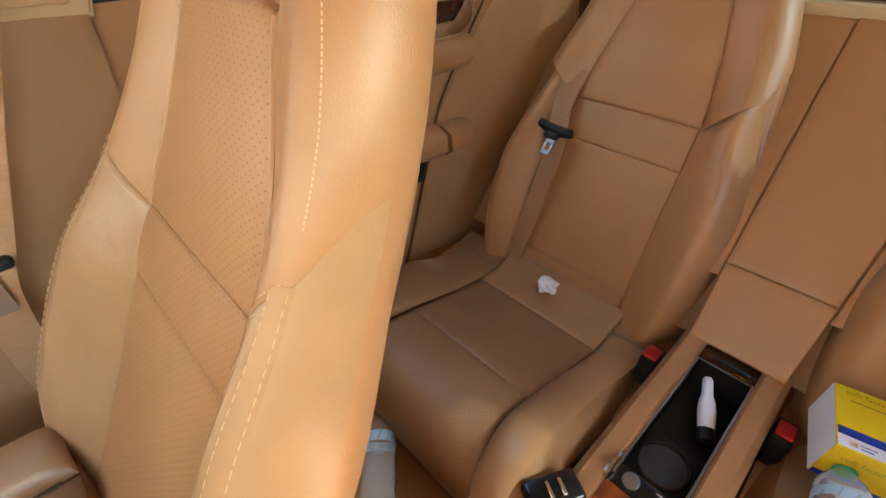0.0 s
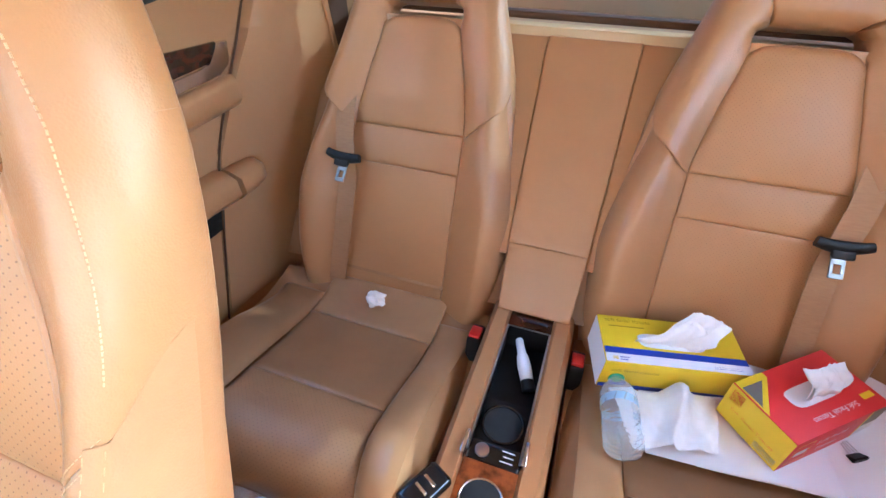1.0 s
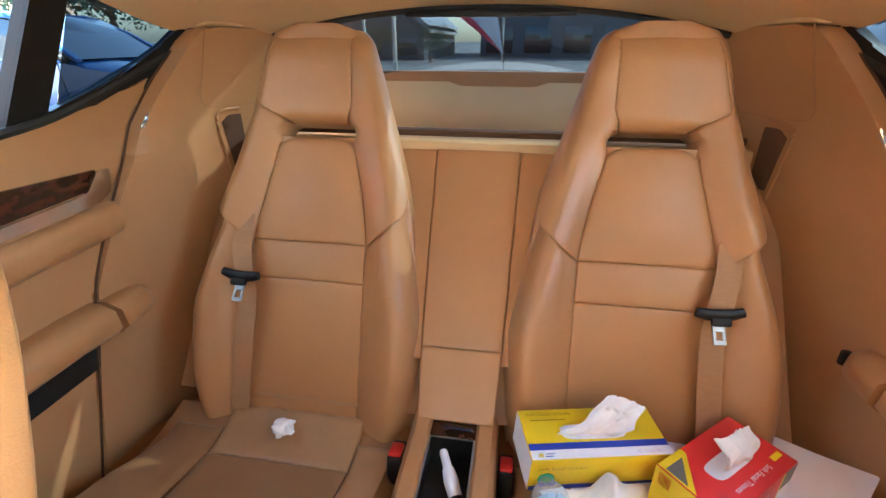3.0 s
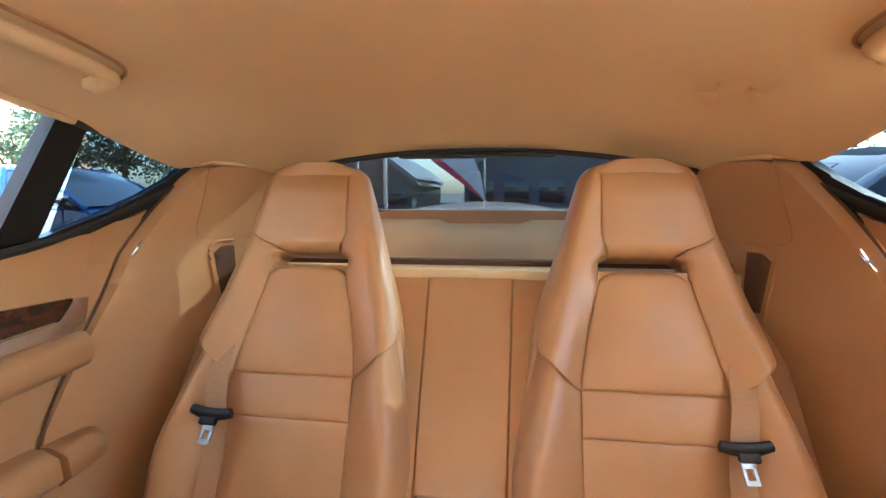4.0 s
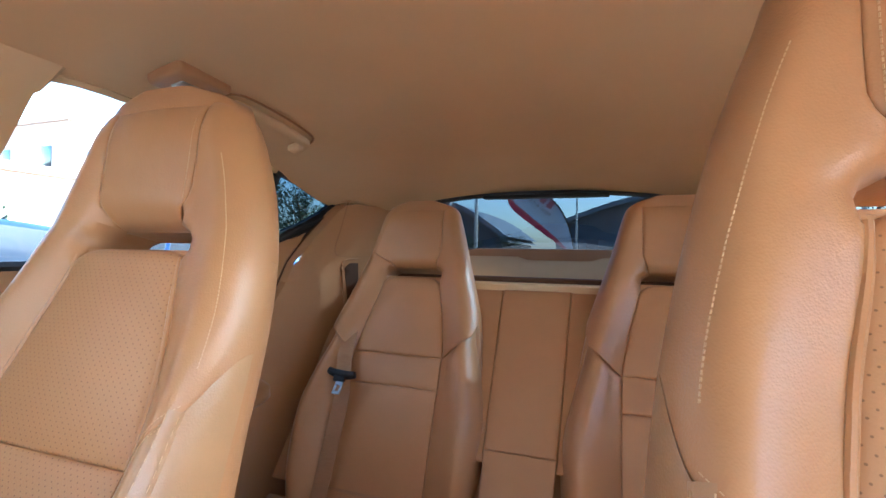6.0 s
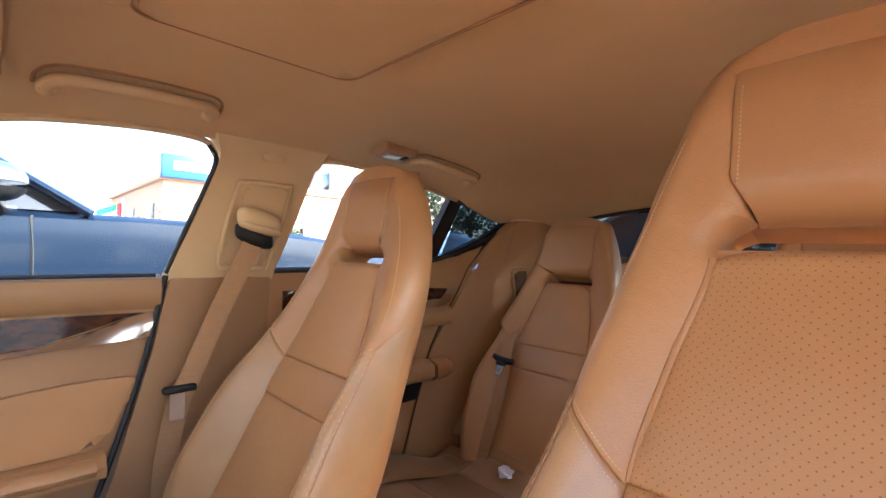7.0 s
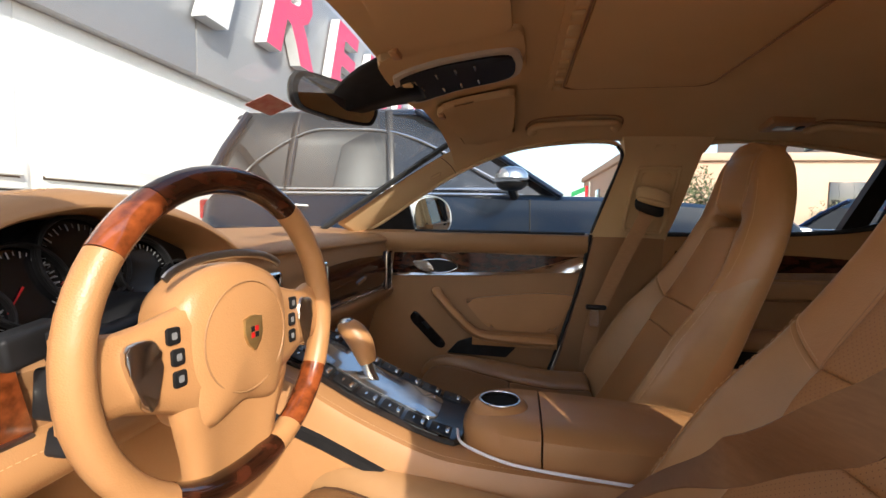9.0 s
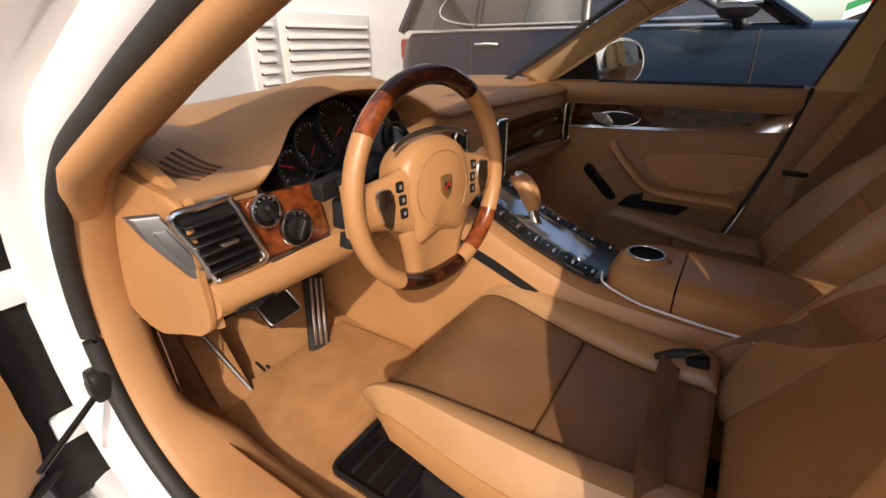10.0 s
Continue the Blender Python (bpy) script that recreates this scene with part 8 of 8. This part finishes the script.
def car(name, m, L, W, H, belt, paint, label, suv=False, yf=None, rf=None):
    """A parked car along its own +y (front), centre on the ground."""
    c = thing(name, m.translation, label, "car", "parked cars")
    hw = W / 2
    yf, rf = yf or L * 0.21, rf or L * 0.05
    hood_z = belt - (0.04 if suv else 0.10)
    wid = ramp((-L / 2, hw * 0.80), (-L / 2 + 0.25, hw * 0.97), (-L * 0.2, hw), (L * 0.2, hw), (L / 2 - 0.35, hw * 0.95), (L / 2, hw * 0.72))
    top = ramp((-L / 2, belt - 0.12), (-L / 2 + 0.25, belt), (-L * 0.1, belt), (yf - 0.03 * L, belt - 0.02), (yf + 0.03 * L, hood_z + 0.02), (L / 2 - 0.5, hood_z - 0.05), (L / 2 - 0.12, hood_z - 0.16), (L / 2, hood_z - 0.34))
    low = ramp((-L / 2, 0.42), (-L / 2 + 0.3, 0.26), (L / 2 - 0.3, 0.24), (L / 2, 0.34))
    bm = bmesh.new()
    loops = []
    for y in np.linspace(-L / 2, L / 2, 44):
        w, t, b = wid(y), top(y), low(y)
        sec = [(-w * 0.90, b), (-w, b + 0.16), (-w * 0.985, (b + t) / 2), (-w, t - 0.16), (-w * 0.985, t - 0.03), (-w * 0.93, t), (-w * 0.4, t + 0.03), (w * 0.4, t + 0.03), (w * 0.93, t), (w * 0.985, t - 0.03), (w, t - 0.16), (w * 0.985, (b + t) / 2), (w, b + 0.16), (w * 0.90, b)]
        loops.append([m @ Vector((x, y, z)) for x, z in sec])
    loft(bm, loops)
    body = part("body", bm, paint, c)
    # cabin: dark glass with painted roof and pillars
    yr = -L / 2 + (0.12 if suv else 0.55)
    rr = -L / 2 + (0.42 if suv else 1.25)
    roof_w = hw * 0.74
    bm = bmesh.new()
    rows = []
    for k, z in ((0.0, belt - 0.01), (0.5, belt + (H - belt) * 0.52), (0.86, H - 0.06), (1.0, H - 0.035)):
        w = hw * 0.955 + (roof_w - hw * 0.955) * k
        a, b = yf + (rf - yf) * k, yr + (rr - yr) * k
        rows.append([m @ Vector(p) for p in ((-w, b, z), (-w, b * 0.7 + a * 0.3, z), (-w, b * 0.3 + a * 0.7, z), (-w * 0.95, a, z), (0, a + 0.08, z), (w * 0.95, a, z), (w, b * 0.3 + a * 0.7, z), (w, b * 0.7 + a * 0.3, z), (w, b, z), (0, b - 0.06, z))])
    loft(bm, rows)
    part("cabin_glass", bm, M_CARGLASS, c, "dark car windows")
    bm = bmesh.new()
    rl = []
    for i in range(13):
        y = rr - 0.10 + (rf + 0.12 - rr + 0.06) * i / 12
        a = abs(2 * i / 12 - 1)
        z = H - 0.02 * a ** 3
        rl.append([m @ Vector((x, y, z + dz)) for x, dz in ((-roof_w - 0.03, -0.07), (-roof_w + 0.02, -0.025), (-roof_w * 0.6, 0.0), (roof_w * 0.6, 0.0), (roof_w - 0.02, -0.025), (roof_w + 0.03, -0.07), (0, -0.06))])
    loft(bm, rl)
    part("roof", bm, paint, c)
    for sx in (-1, 1):
        for y0, y1, r in ((yf + 0.02, rf, 0.045), (rf - 0.14, rf - 0.22, 0.035), (rf - 1.0, rf - 0.98, 0.035), (yr, rr, 0.07 if suv else 0.05)):
            bm = bmesh.new()
            tube(bm, [m @ Vector((sx * (hw * 0.965), y0, belt - 0.02)), m @ Vector((sx * (hw * 0.965 * 0.5 + roof_w * 0.5 + 0.005), (y0 + y1) / 2, (belt + H) / 2)), m @ Vector((sx * (roof_w + 0.01), y1, H - 0.05))], r, 8, 0.5)
            part("pillar", bm, M_GLOSS if suv and y0 > yr and y0 < yf else paint, c)
        for y in (-L * 0.29, L * 0.30):
            bm = bmesh.new()
            tube(bm, [m @ Vector((sx * (hw - 0.20), y, 0.35)), m @ Vector((sx * (hw + 0.004), y, 0.35))], 0.35, 28)
            w = part("wheel", bm, M_TYRE, c)
            bm = bmesh.new()
            for k in range(10):
                a = 2 * math.pi * k / 10
                tube(bm, [m @ Vector((sx * (hw + 0.012), y + 0.05 * math.cos(a), 0.35 + 0.05 * math.sin(a))), m @ Vector((sx * (hw + 0.012), y + 0.22 * math.cos(a), 0.35 + 0.22 * math.sin(a)))], 0.02, 6)
            part("rim", bm, M_STEEL, w)
        bm = bmesh.new()
        box(bm, sx * hw * 0.62 - 0.2, sx * hw * 0.62 + 0.2, -L / 2 - 0.01, -L / 2 + 0.22, belt - 0.24, belt - 0.06, 0.03, 2, m)
        part("tail_lamp", bm, M_TAIL, c)
        bm = bmesh.new()
        box(bm, sx * hw * 0.62 - 0.2, sx * hw * 0.62 + 0.2, L / 2 - 0.32, L / 2 - 0.06, hood_z - 0.30, hood_z - 0.16, 0.04, 2, m)
        part("head_lamp", bm, M_STEEL, c)
        bm = bmesh.new()
        tube(bm, [m @ Vector((sx * (hw * 0.99), y, belt - 0.015 - 0.02 * max(0, y - L * 0.1))) for y in np.linspace(yr + 0.1, yf - 0.25, 14)], 0.012, 6)
        part("belt_line", bm, M_CHROME, c)
        ym = yf - (0.33 if suv else 0.13)
        if suv:
            def on_side(y, z, sx=sx):
                k = max(0.0, (z - belt) / (H - belt))
                return m @ Vector((sx * (hw * 0.955 + (roof_w - hw * 0.955) * k + 0.012), y, z))
            bm = bmesh.new()
            zt = belt + (H - belt) * 0.72
            tube(bm, [on_side(y, z) for y, z in spline([(yf - 0.35, belt + 0.03), (rf - 0.6, belt + 0.02), (-L / 2 + 0.75, belt + 0.03), (-L / 2 + 0.50, belt + 0.11), (-L / 2 + 0.62, belt + 0.27), (-L / 2 + 0.95, zt - 0.03), (rf - 0.6, zt), (rf - 0.05, zt - 0.06), (yf - 0.45, belt + 0.10)], 6)], 0.010, 6)
            part("window_trim", bm, M_CHROME, c)
            bm = bmesh.new()
            loft(bm, [[m @ Vector((sx * (roof_w * 0.55 + 0.05 * q), y, H + 0.02 + 0.025 * e)) for q, e in ((-1, 0), (-0.6, 1), (0.6, 1), (1, 0))] for y in (rf - 0.1, rf - 0.3, rr + 0.4, rr + 0.2)])
            part("roof_rail", bm, M_STEEL, c)
        mx = hw + (0.16 if suv else 0.12)
        sz = (0.13, 0.115, 0.082) if suv else (0.10, 0.08, 0.06)
        for nm, lo_, hi_, mt in (("side_mirror", 0, 6, M_CHROME if suv else paint), ("mirror_base", 6, 10, M_BLACK)):
            bm = bmesh.new()
            loft(bm, [[m @ Vector((sx * mx + sz[0] * math.sin(math.pi * j / 10) ** 0.7 * math.cos(2 * math.pi * k / 20), ym + sz[1] * math.sin(math.pi * j / 10) ** 0.7 * math.sin(2 * math.pi * k / 20), belt + 0.085 + sz[2] * math.cos(math.pi * j / 10))) for k in range(20)] for j in range(max(lo_, 0) or 1, hi_)])
            if mt is M_BLACK:
                tube(bm, [m @ Vector((sx * (hw - 0.02), ym + 0.02, belt - 0.02)), m @ Vector((sx * (hw + 0.10), ym, belt + 0.04))], 0.035, 8)
            part(nm, bm, mt, c)
        for y in (yf - 1.05, yf - 1.95):
            bm = bmesh.new()
            tube(bm, [m @ Vector((sx * (hw + 0.02), y - 0.10, belt - 0.115)), m @ Vector((sx * (hw + 0.03), y, belt - 0.11)), m @ Vector((sx * (hw + 0.02), y + 0.10, belt - 0.115))], 0.014, 8)
            part("door_handle", bm, M_CHROME, c)
        for y in (yf - 0.2, yf - 1.2, yf - 2.1):
            bm = bmesh.new()
            tube(bm, [m @ Vector((sx * (hw * 0.992), y, belt - 0.04)), m @ Vector((sx * (hw * 1.0), y + 0.005, belt - 0.2)), m @ Vector((sx * (hw * 0.988), y + 0.01, 0.6)), m @ Vector((sx * hw, y + 0.02, 0.42))], 0.006, 5)
            part("door_gap", bm, M_DARKGAP, c)
    return c


def at(x, y, deg):
    return Matrix.Translation((x, y, 0)) @ Euler((0, 0, radians(deg))).to_matrix().to_4x4()


car("parked_suv", at(3.28, 0.65, 180), 4.7, 1.96, 1.88, 1.19, M_NAVY, "dark navy large SUV with chrome trim parked alongside", True, 0.58, -0.5)
car("parked_car", at(5.6, -5.2, 100), 4.5, 1.8, 1.42, 0.95, M_CARBLUE, "bright blue saloon car in the parking lot")
car("parked_car", at(11.5, -9.5, 60), 4.6, 1.8, 1.45, 0.95, M_WHITE, "white saloon car further off in the lot")
car("parked_car", at(-8.6, -5.4, 20), 4.6, 1.8, 1.42, 0.95, M_WHITE, "white saloon car by the entrance")
car("parked_car", at(-3.6, -3.9, 90), 4.5, 1.8, 1.40, 0.93, M_CARSILVER, "silver saloon car behind the showroom car")

# flag banner on a bent pole
fb_ = thing("flag_banner", (0.9, -9.0, 0), "white and red feather flag on a bent pole, seen from behind", "flag")
M_FLAG = material("white_flag_cloth", (0.72, 0.72, 0.74), 0.8, second=(0.66, 0.66, 0.68), scale=3)
M_FLAGRED = material("red_flag_cloth", (0.62, 0.04, 0.09), 0.8, second=(0.56, 0.035, 0.08), scale=3)
POLE_EDGE = spline([(0.26, 0.90), (0.36, 1.42), (0.50, 1.76), (0.73, 2.06), (1.02, 2.26), (1.32, 2.32), (1.56, 2.22)], 6)
FREE_EDGE = spline([(0.29, 0.90), (0.62, 1.17), (1.01, 1.46), (1.35, 1.72), (1.52, 1.88), (1.60, 2.02), (1.60, 2.16)], 6)


def flag(s, r):
    """The leaf-shaped cloth between its bent pole (s = 0) and its free edge (s = 1), r up from the tip."""
    k = r * (len(POLE_EDGE) - 1)
    i = min(int(k), len(POLE_EDGE) - 2)
    a = POLE_EDGE[i] * (1 - k + i) + POLE_EDGE[i + 1] * (k - i)
    b = FREE_EDGE[i] * (1 - k + i) + FREE_EDGE[i + 1] * (k - i)
    p = a * (1 - s) + b * s
    return Vector((p[0], -9.0 + 0.03 * math.sin(5 * r + 4 * s), p[1]))


bm = bmesh.new()
grid(bm, lambda s, r: flag(0.80 * s, r), 10, 30)
part("cloth", bm, M_FLAG, fb_)
bm = bmesh.new()
grid(bm, lambda s, r: flag(0.80 + 0.20 * s, r), 3, 30)
part("red_edge", bm, M_FLAGRED, fb_)
bm = bmesh.new()
tube(bm, [Vector((0.22, -9.0, 0.0))] + [flag(0.0, i / 24) for i in range(25)] + [flag(1.0, 1.0), flag(1.0, 0.9)], 0.016, 6)
part("pole", bm, M_BLACK, fb_)
M_FLAGINK = material("dark_red_print", (0.42, 0.05, 0.09), 0.8, second=(0.36, 0.04, 0.08), scale=6)
M_FLAGGREY = material("grey_print", (0.06, 0.06, 0.07), 0.8)
fa, fu = Vector((0.797, 0, 0.604)), Vector((-0.604, 0, 0.797))
bm = bmesh.new()
for i in range(3):
    c = Vector((0.78, -8.955, 1.80)) + fa * (0.17 * i) + fu * 0.06
    bm.faces.new([bm.verts.new(c + fa * a + fu * b) for a, b in ((0, 0), (0.11, 0), (0.11, 0.15), (0, 0.15))])
part("brand_bar", bm, M_FLAGINK, fb_)
words("RENT A CAR", 0.105, lambda a, b: Vector((0.76, -8.955, 1.70)) + fa * a + fu * b, M_FLAGGREY, fb_)

# buildings
M_SHED = material("grey_shed_roof", (0.20, 0.22, 0.24), 0.6, 0.1, second=(0.16, 0.175, 0.19), scale=0.3)
M_SHEDW = material("dark_shed_front", (0.10, 0.11, 0.12), 0.6, second=(0.07, 0.08, 0.09), scale=0.6)
M_PEACH = material("peach_plaster", (0.62, 0.42, 0.30), 0.85, second=(0.56, 0.37, 0.26), scale=0.4)


def arch_hall(name, x0, x1, y, zw, rise, label, depth=14):
    b = thing(name, ((x0 + x1) / 2, y, 0), label, "building", "far halls")
    bm = bmesh.new()
    box(bm, x0, x1, y - depth, y, 0, zw, 0.02)
    part("wall", bm, M_SHEDW, b)
    bm = bmesh.new()
    arc = [(x0 - 0.5 + (x1 - x0 + 1) * i / 20, zw + rise * math.sin(math.pi * i / 20)) for i in range(21)]
    loft(bm, [[Vector((x, yy, z)) for x, z in arc] for yy in (y + 0.8, y - depth)], closed=False)
    loft(bm, [[Vector((x, yy, z + 0.35)) for x, z in arc] for yy in (y + 0.8, y - depth)], closed=False)
    loft(bm, [[Vector((x, y + 0.8, z + dz)) for x, z in arc] for dz in (0.0, 0.35)], closed=False)
    part("roof", bm, M_SHED, b)
    bm = bmesh.new()
    bm.faces.new([bm.verts.new((x, y + 0.02, z + 0.02)) for x, z in arc] + [bm.verts.new((x1 + 0.4, y + 0.02, zw - 0.1)), bm.verts.new((x0 - 0.4, y + 0.02, zw - 0.1))])
    part("gable", bm, M_SHEDW, b)
    k = max(4, int((x1 - x0) / 2.5))
    for i in range(k):
        bm = bmesh.new()
        xa = x0 + (x1 - x0) * (i + 0.15) / k
        box(bm, xa, xa + (x1 - x0) * 0.7 / k, y, y + 0.06, 0.3, zw * 0.75, 0.01)
        part("window", bm, M_CARGLASS, b)
    return b


arch_hall("arched_hall", -16, 3.0, -36, 2.7, 2.6, "long grey hall with an arched metal roof")
arch_hall("arched_hall", 6, 15.5, -30, 1.6, 2.6, "pale ribbed vaulted hall across the lot")


def block(name, x0, x1, y0, y1, h, mat, label, rows=2, cols=5, face="x"):
    b = thing(name, ((x0 + x1) / 2, (y0 + y1) / 2, 0), label, "building", "far buildings")
    bm = bmesh.new()
    box(bm, x0, x1, y0, y1, 0, h, 0.03)
    part("wall", bm, mat, b)
    bm = bmesh.new()
    box(bm, x0 - 0.12, x1 + 0.12, y0 - 0.12, y1 + 0.12, h, h + 0.25, 0.03)
    part("roof", bm, mat, b)
    for r in range(rows):
        for k in range(cols):
            z = h * (r + 0.35) / rows
            for f in ("x", "y"):
                bm = bmesh.new()
                if f == "x":
                    yc = y0 + (y1 - y0) * (k + 0.5) / cols
                    box(bm, x0 - 0.04, x0 + 0.05, yc - 0.5, yc + 0.5, z, z + 1.3, 0.02)
                else:
                    xc = x0 + (x1 - x0) * (k + 0.5) / cols
                    box(bm, xc - 0.5, xc + 0.5, y1 - 0.05, y1 + 0.04, z, z + 1.3, 0.02)
                part("window", bm, M_CARGLASS, b)
    return b


block("peach_building", 30, 46, -30, -18, 8.5, M_PEACH, "peach plastered two storey building", 2, 4)
shop = block("tyre_shop", 15, 24, -11, -3.0, 3.0, M_PEACH, "low peach shop with a blue sign", 1, 3)
M_SIGNBLUE = material("blue_sign_board", (0.03, 0.12, 0.42), 0.4, second=(0.03, 0.10, 0.36), scale=1)
bm = bmesh.new()
box(bm, 14.7, 14.95, -5.2, -2.9, 3.05, 3.75, 0.02)
sb = part("sign_board", bm, M_SIGNBLUE, shop)
bm = bmesh.new()
box(bm, 14.66, 14.70, -4.9, -3.2, 3.28, 3.55, 0.01)
part("sign_bar", bm, M_PAPER, sb)
block("long_wall", 22, 40, 2.0, 20, 2.6, M_PEACH, "long low sandy building across the road", 1, 6)
fl_ = thing("green_red_flag", (9.0, -1.1, 0), "small green, white, black and red flag on a pole", "flag")
M_GREENF, M_REDF = colour("green_flag_cloth", (0.02, 0.25, 0.08), 0.8), colour("red_flag_cloth_small", (0.55, 0.02, 0.03), 0.8)
bm = bmesh.new()
tube(bm, [(9.0, -1.1, 0), (9.0, -1.1, 1.82)], 0.02, 8)
part("pole", bm, M_STEEL, fl_)
for nm, mat, a0, a1, z0, z1 in (("red_band", M_REDF, 0.0, 0.08, 1.42, 1.76), ("green_band", M_GREENF, 0.08, 0.36, 1.65, 1.76), ("white_band", M_PAPER, 0.08, 0.36, 1.53, 1.65), ("black_band", M_BLACK, 0.08, 0.36, 1.42, 1.53)):
    bm = bmesh.new()
    grid(bm, lambda s, r: Vector((9.0 + 0.03 * math.sin(9 * (a0 + (a1 - a0) * s)), -1.1 + a0 + (a1 - a0) * s, z0 + (z1 - z0) * r - 0.45 * (a0 + (a1 - a0) * s))), 6, 2)
    part(nm, bm, mat, fl_)

# lamp posts and poles behind
for x, y in ((3.6, -14.0), (5.8, -18.0), (-6.5, -14.0), (1.0, -26.0)):
    lp = thing("street_lamp", (x, y, 0), "slim grey lamp post in the lot", "lamp post", "lamp posts")
    bm = bmesh.new()
    tube(bm, [(x, y, 0), (x, y, 7.0)], lambda t: 0.07 - 0.03 * t, 10)
    part("post", bm, M_STEEL, lp)
    bm = bmesh.new()
    tube(bm, [(x, y, 6.95), (x + 0.5, y, 7.15), (x + 1.0, y, 7.15)], 0.04, 8)
    part("lamp_arm", bm, M_STEEL, lp)
    bm = bmesh.new()
    box(bm, x + 0.9, x + 1.4, y - 0.1, y + 0.1, 7.08, 7.2, 0.03)
    part("lamp_head", bm, M_BLACK, lp)

# trees
M_BARK = material("grey_brown_bark", (0.12, 0.085, 0.06), 0.95, second=(0.08, 0.055, 0.04), scale=12, grain=1, bump=0.6, grain_scale=40)
M_LEAF = material("dusty_green_leaf", (0.055, 0.085, 0.03), 0.7, second=(0.085, 0.115, 0.045), scale=3)
M_LEAFD = material("dark_green_leaf", (0.025, 0.05, 0.02), 0.7, second=(0.04, 0.07, 0.03), scale=3)


def tree(x, y, h, r, seed, mat, label, leaves=2600, trunk=0.35):
    rnd = random.Random(seed)
    t = thing("tree", (x, y, 0), label, "tree", "trees")
    bm = bmesh.new()
    tips = []
    base = Vector((x, y, 0))
    tube(bm, [base, base + Vector((0.05 * h, 0, h * trunk * 0.6)), base + Vector((0.02 * h, 0.02 * h, h * trunk)), base + Vector((0, 0, h * 0.7))], lambda q: 0.05 * h * (1 - 0.75 * q), 8)
    for k in range(9):
        a, e = rnd.uniform(0, 6.28), rnd.uniform(0.3, 1.2)
        s = base + Vector((0, 0, h * rnd.uniform(trunk * 0.8, 0.65)))
        d = Vector((math.cos(a) * math.cos(e), math.sin(a) * math.cos(e), math.sin(e)))
        tip = s + d * r * rnd.uniform(0.6, 1.0)
        tube(bm, [s, s.lerp(tip, 0.5) + Vector((0, 0, 0.04 * h)), tip], lambda q: 0.018 * h * (1 - 0.8 * q), 5)
        tips += [tip, s.lerp(tip, 0.7)]
    part("trunk", bm, M_BARK, t)
    verts, faces = [], []
    clumps = [(p + Vector((rnd.gauss(0, 0.15 * r), rnd.gauss(0, 0.15 * r), rnd.gauss(0, 0.12 * r))), r * rnd.uniform(0.22, 0.42)) for p in tips for _ in range(2)]
    for i in range(leaves):
        c, q = clumps[i % len(clumps)]
        d = Vector((rnd.gauss(0, 1), rnd.gauss(0, 1), rnd.gauss(0, 0.8)))
        p = c + d.normalized() * q * rnd.random() ** 0.4
        u = Vector((rnd.gauss(0, 1), rnd.gauss(0, 1), rnd.gauss(0, 1))).normalized() * h * rnd.uniform(0.012, 0.028)
        w = u.cross(Vector((rnd.gauss(0, 1), rnd.gauss(0, 1), rnd.gauss(0, 1)))).normalized() * h * rnd.uniform(0.006, 0.014)
        k = len(verts)
        verts += [p - u, p + w, p + u, p - w]
        faces.append((k, k + 1, k + 2, k + 3))
    me = bpy.data.meshes.new("crown")
    me.from_pydata(verts, [], faces)
    me.materials.append(mat)
    ob = new("crown", me)
    ob.parent = t
    ob.matrix_parent_inverse = t.matrix_basis.inverted()
    tagged(ob, kind="stuff")
    return t


for x, y, h, r, sd, mt in ((20, -19, 5.5, 2.6, 1, M_LEAFD), (17.5, -19.5, 5.0, 2.4, 2, M_LEAFD), (23, -19, 4.6, 2.2, 3, M_LEAF), (15.5, -21, 4.2, 2.2, 4, M_LEAFD), (13.8, -22, 3.6, 2.0, 9, M_LEAF), (18.5, -12.6, 2.4, 1.6, 5, M_LEAF), (11.8, -4.6, 2.0, 1.3, 6, M_LEAF), (-15, -18, 5.5, 2.6, 7, M_LEAFD), (-11, -20, 4.5, 2.2, 8, M_LEAFD), (8.0, -27, 1.9, 1.2, 10, M_LEAFD), (5.0, -27, 1.7, 1.1, 11, M_LEAFD)):
    tree(x, y, h, r, sd, mt, "dusty green roadside tree with an uneven crown")
for x, y, sd in ((14.2, -9.2, 21), (14.8, -10.4, 22), (16, -11.8, 23), (10.2, -2.2, 24), (17.8, -13.5, 25)):
    tree(x, y, 1.5, 0.9, sd, M_LEAF, "low dusty green shrub at the lot edge", 900, 0.2)
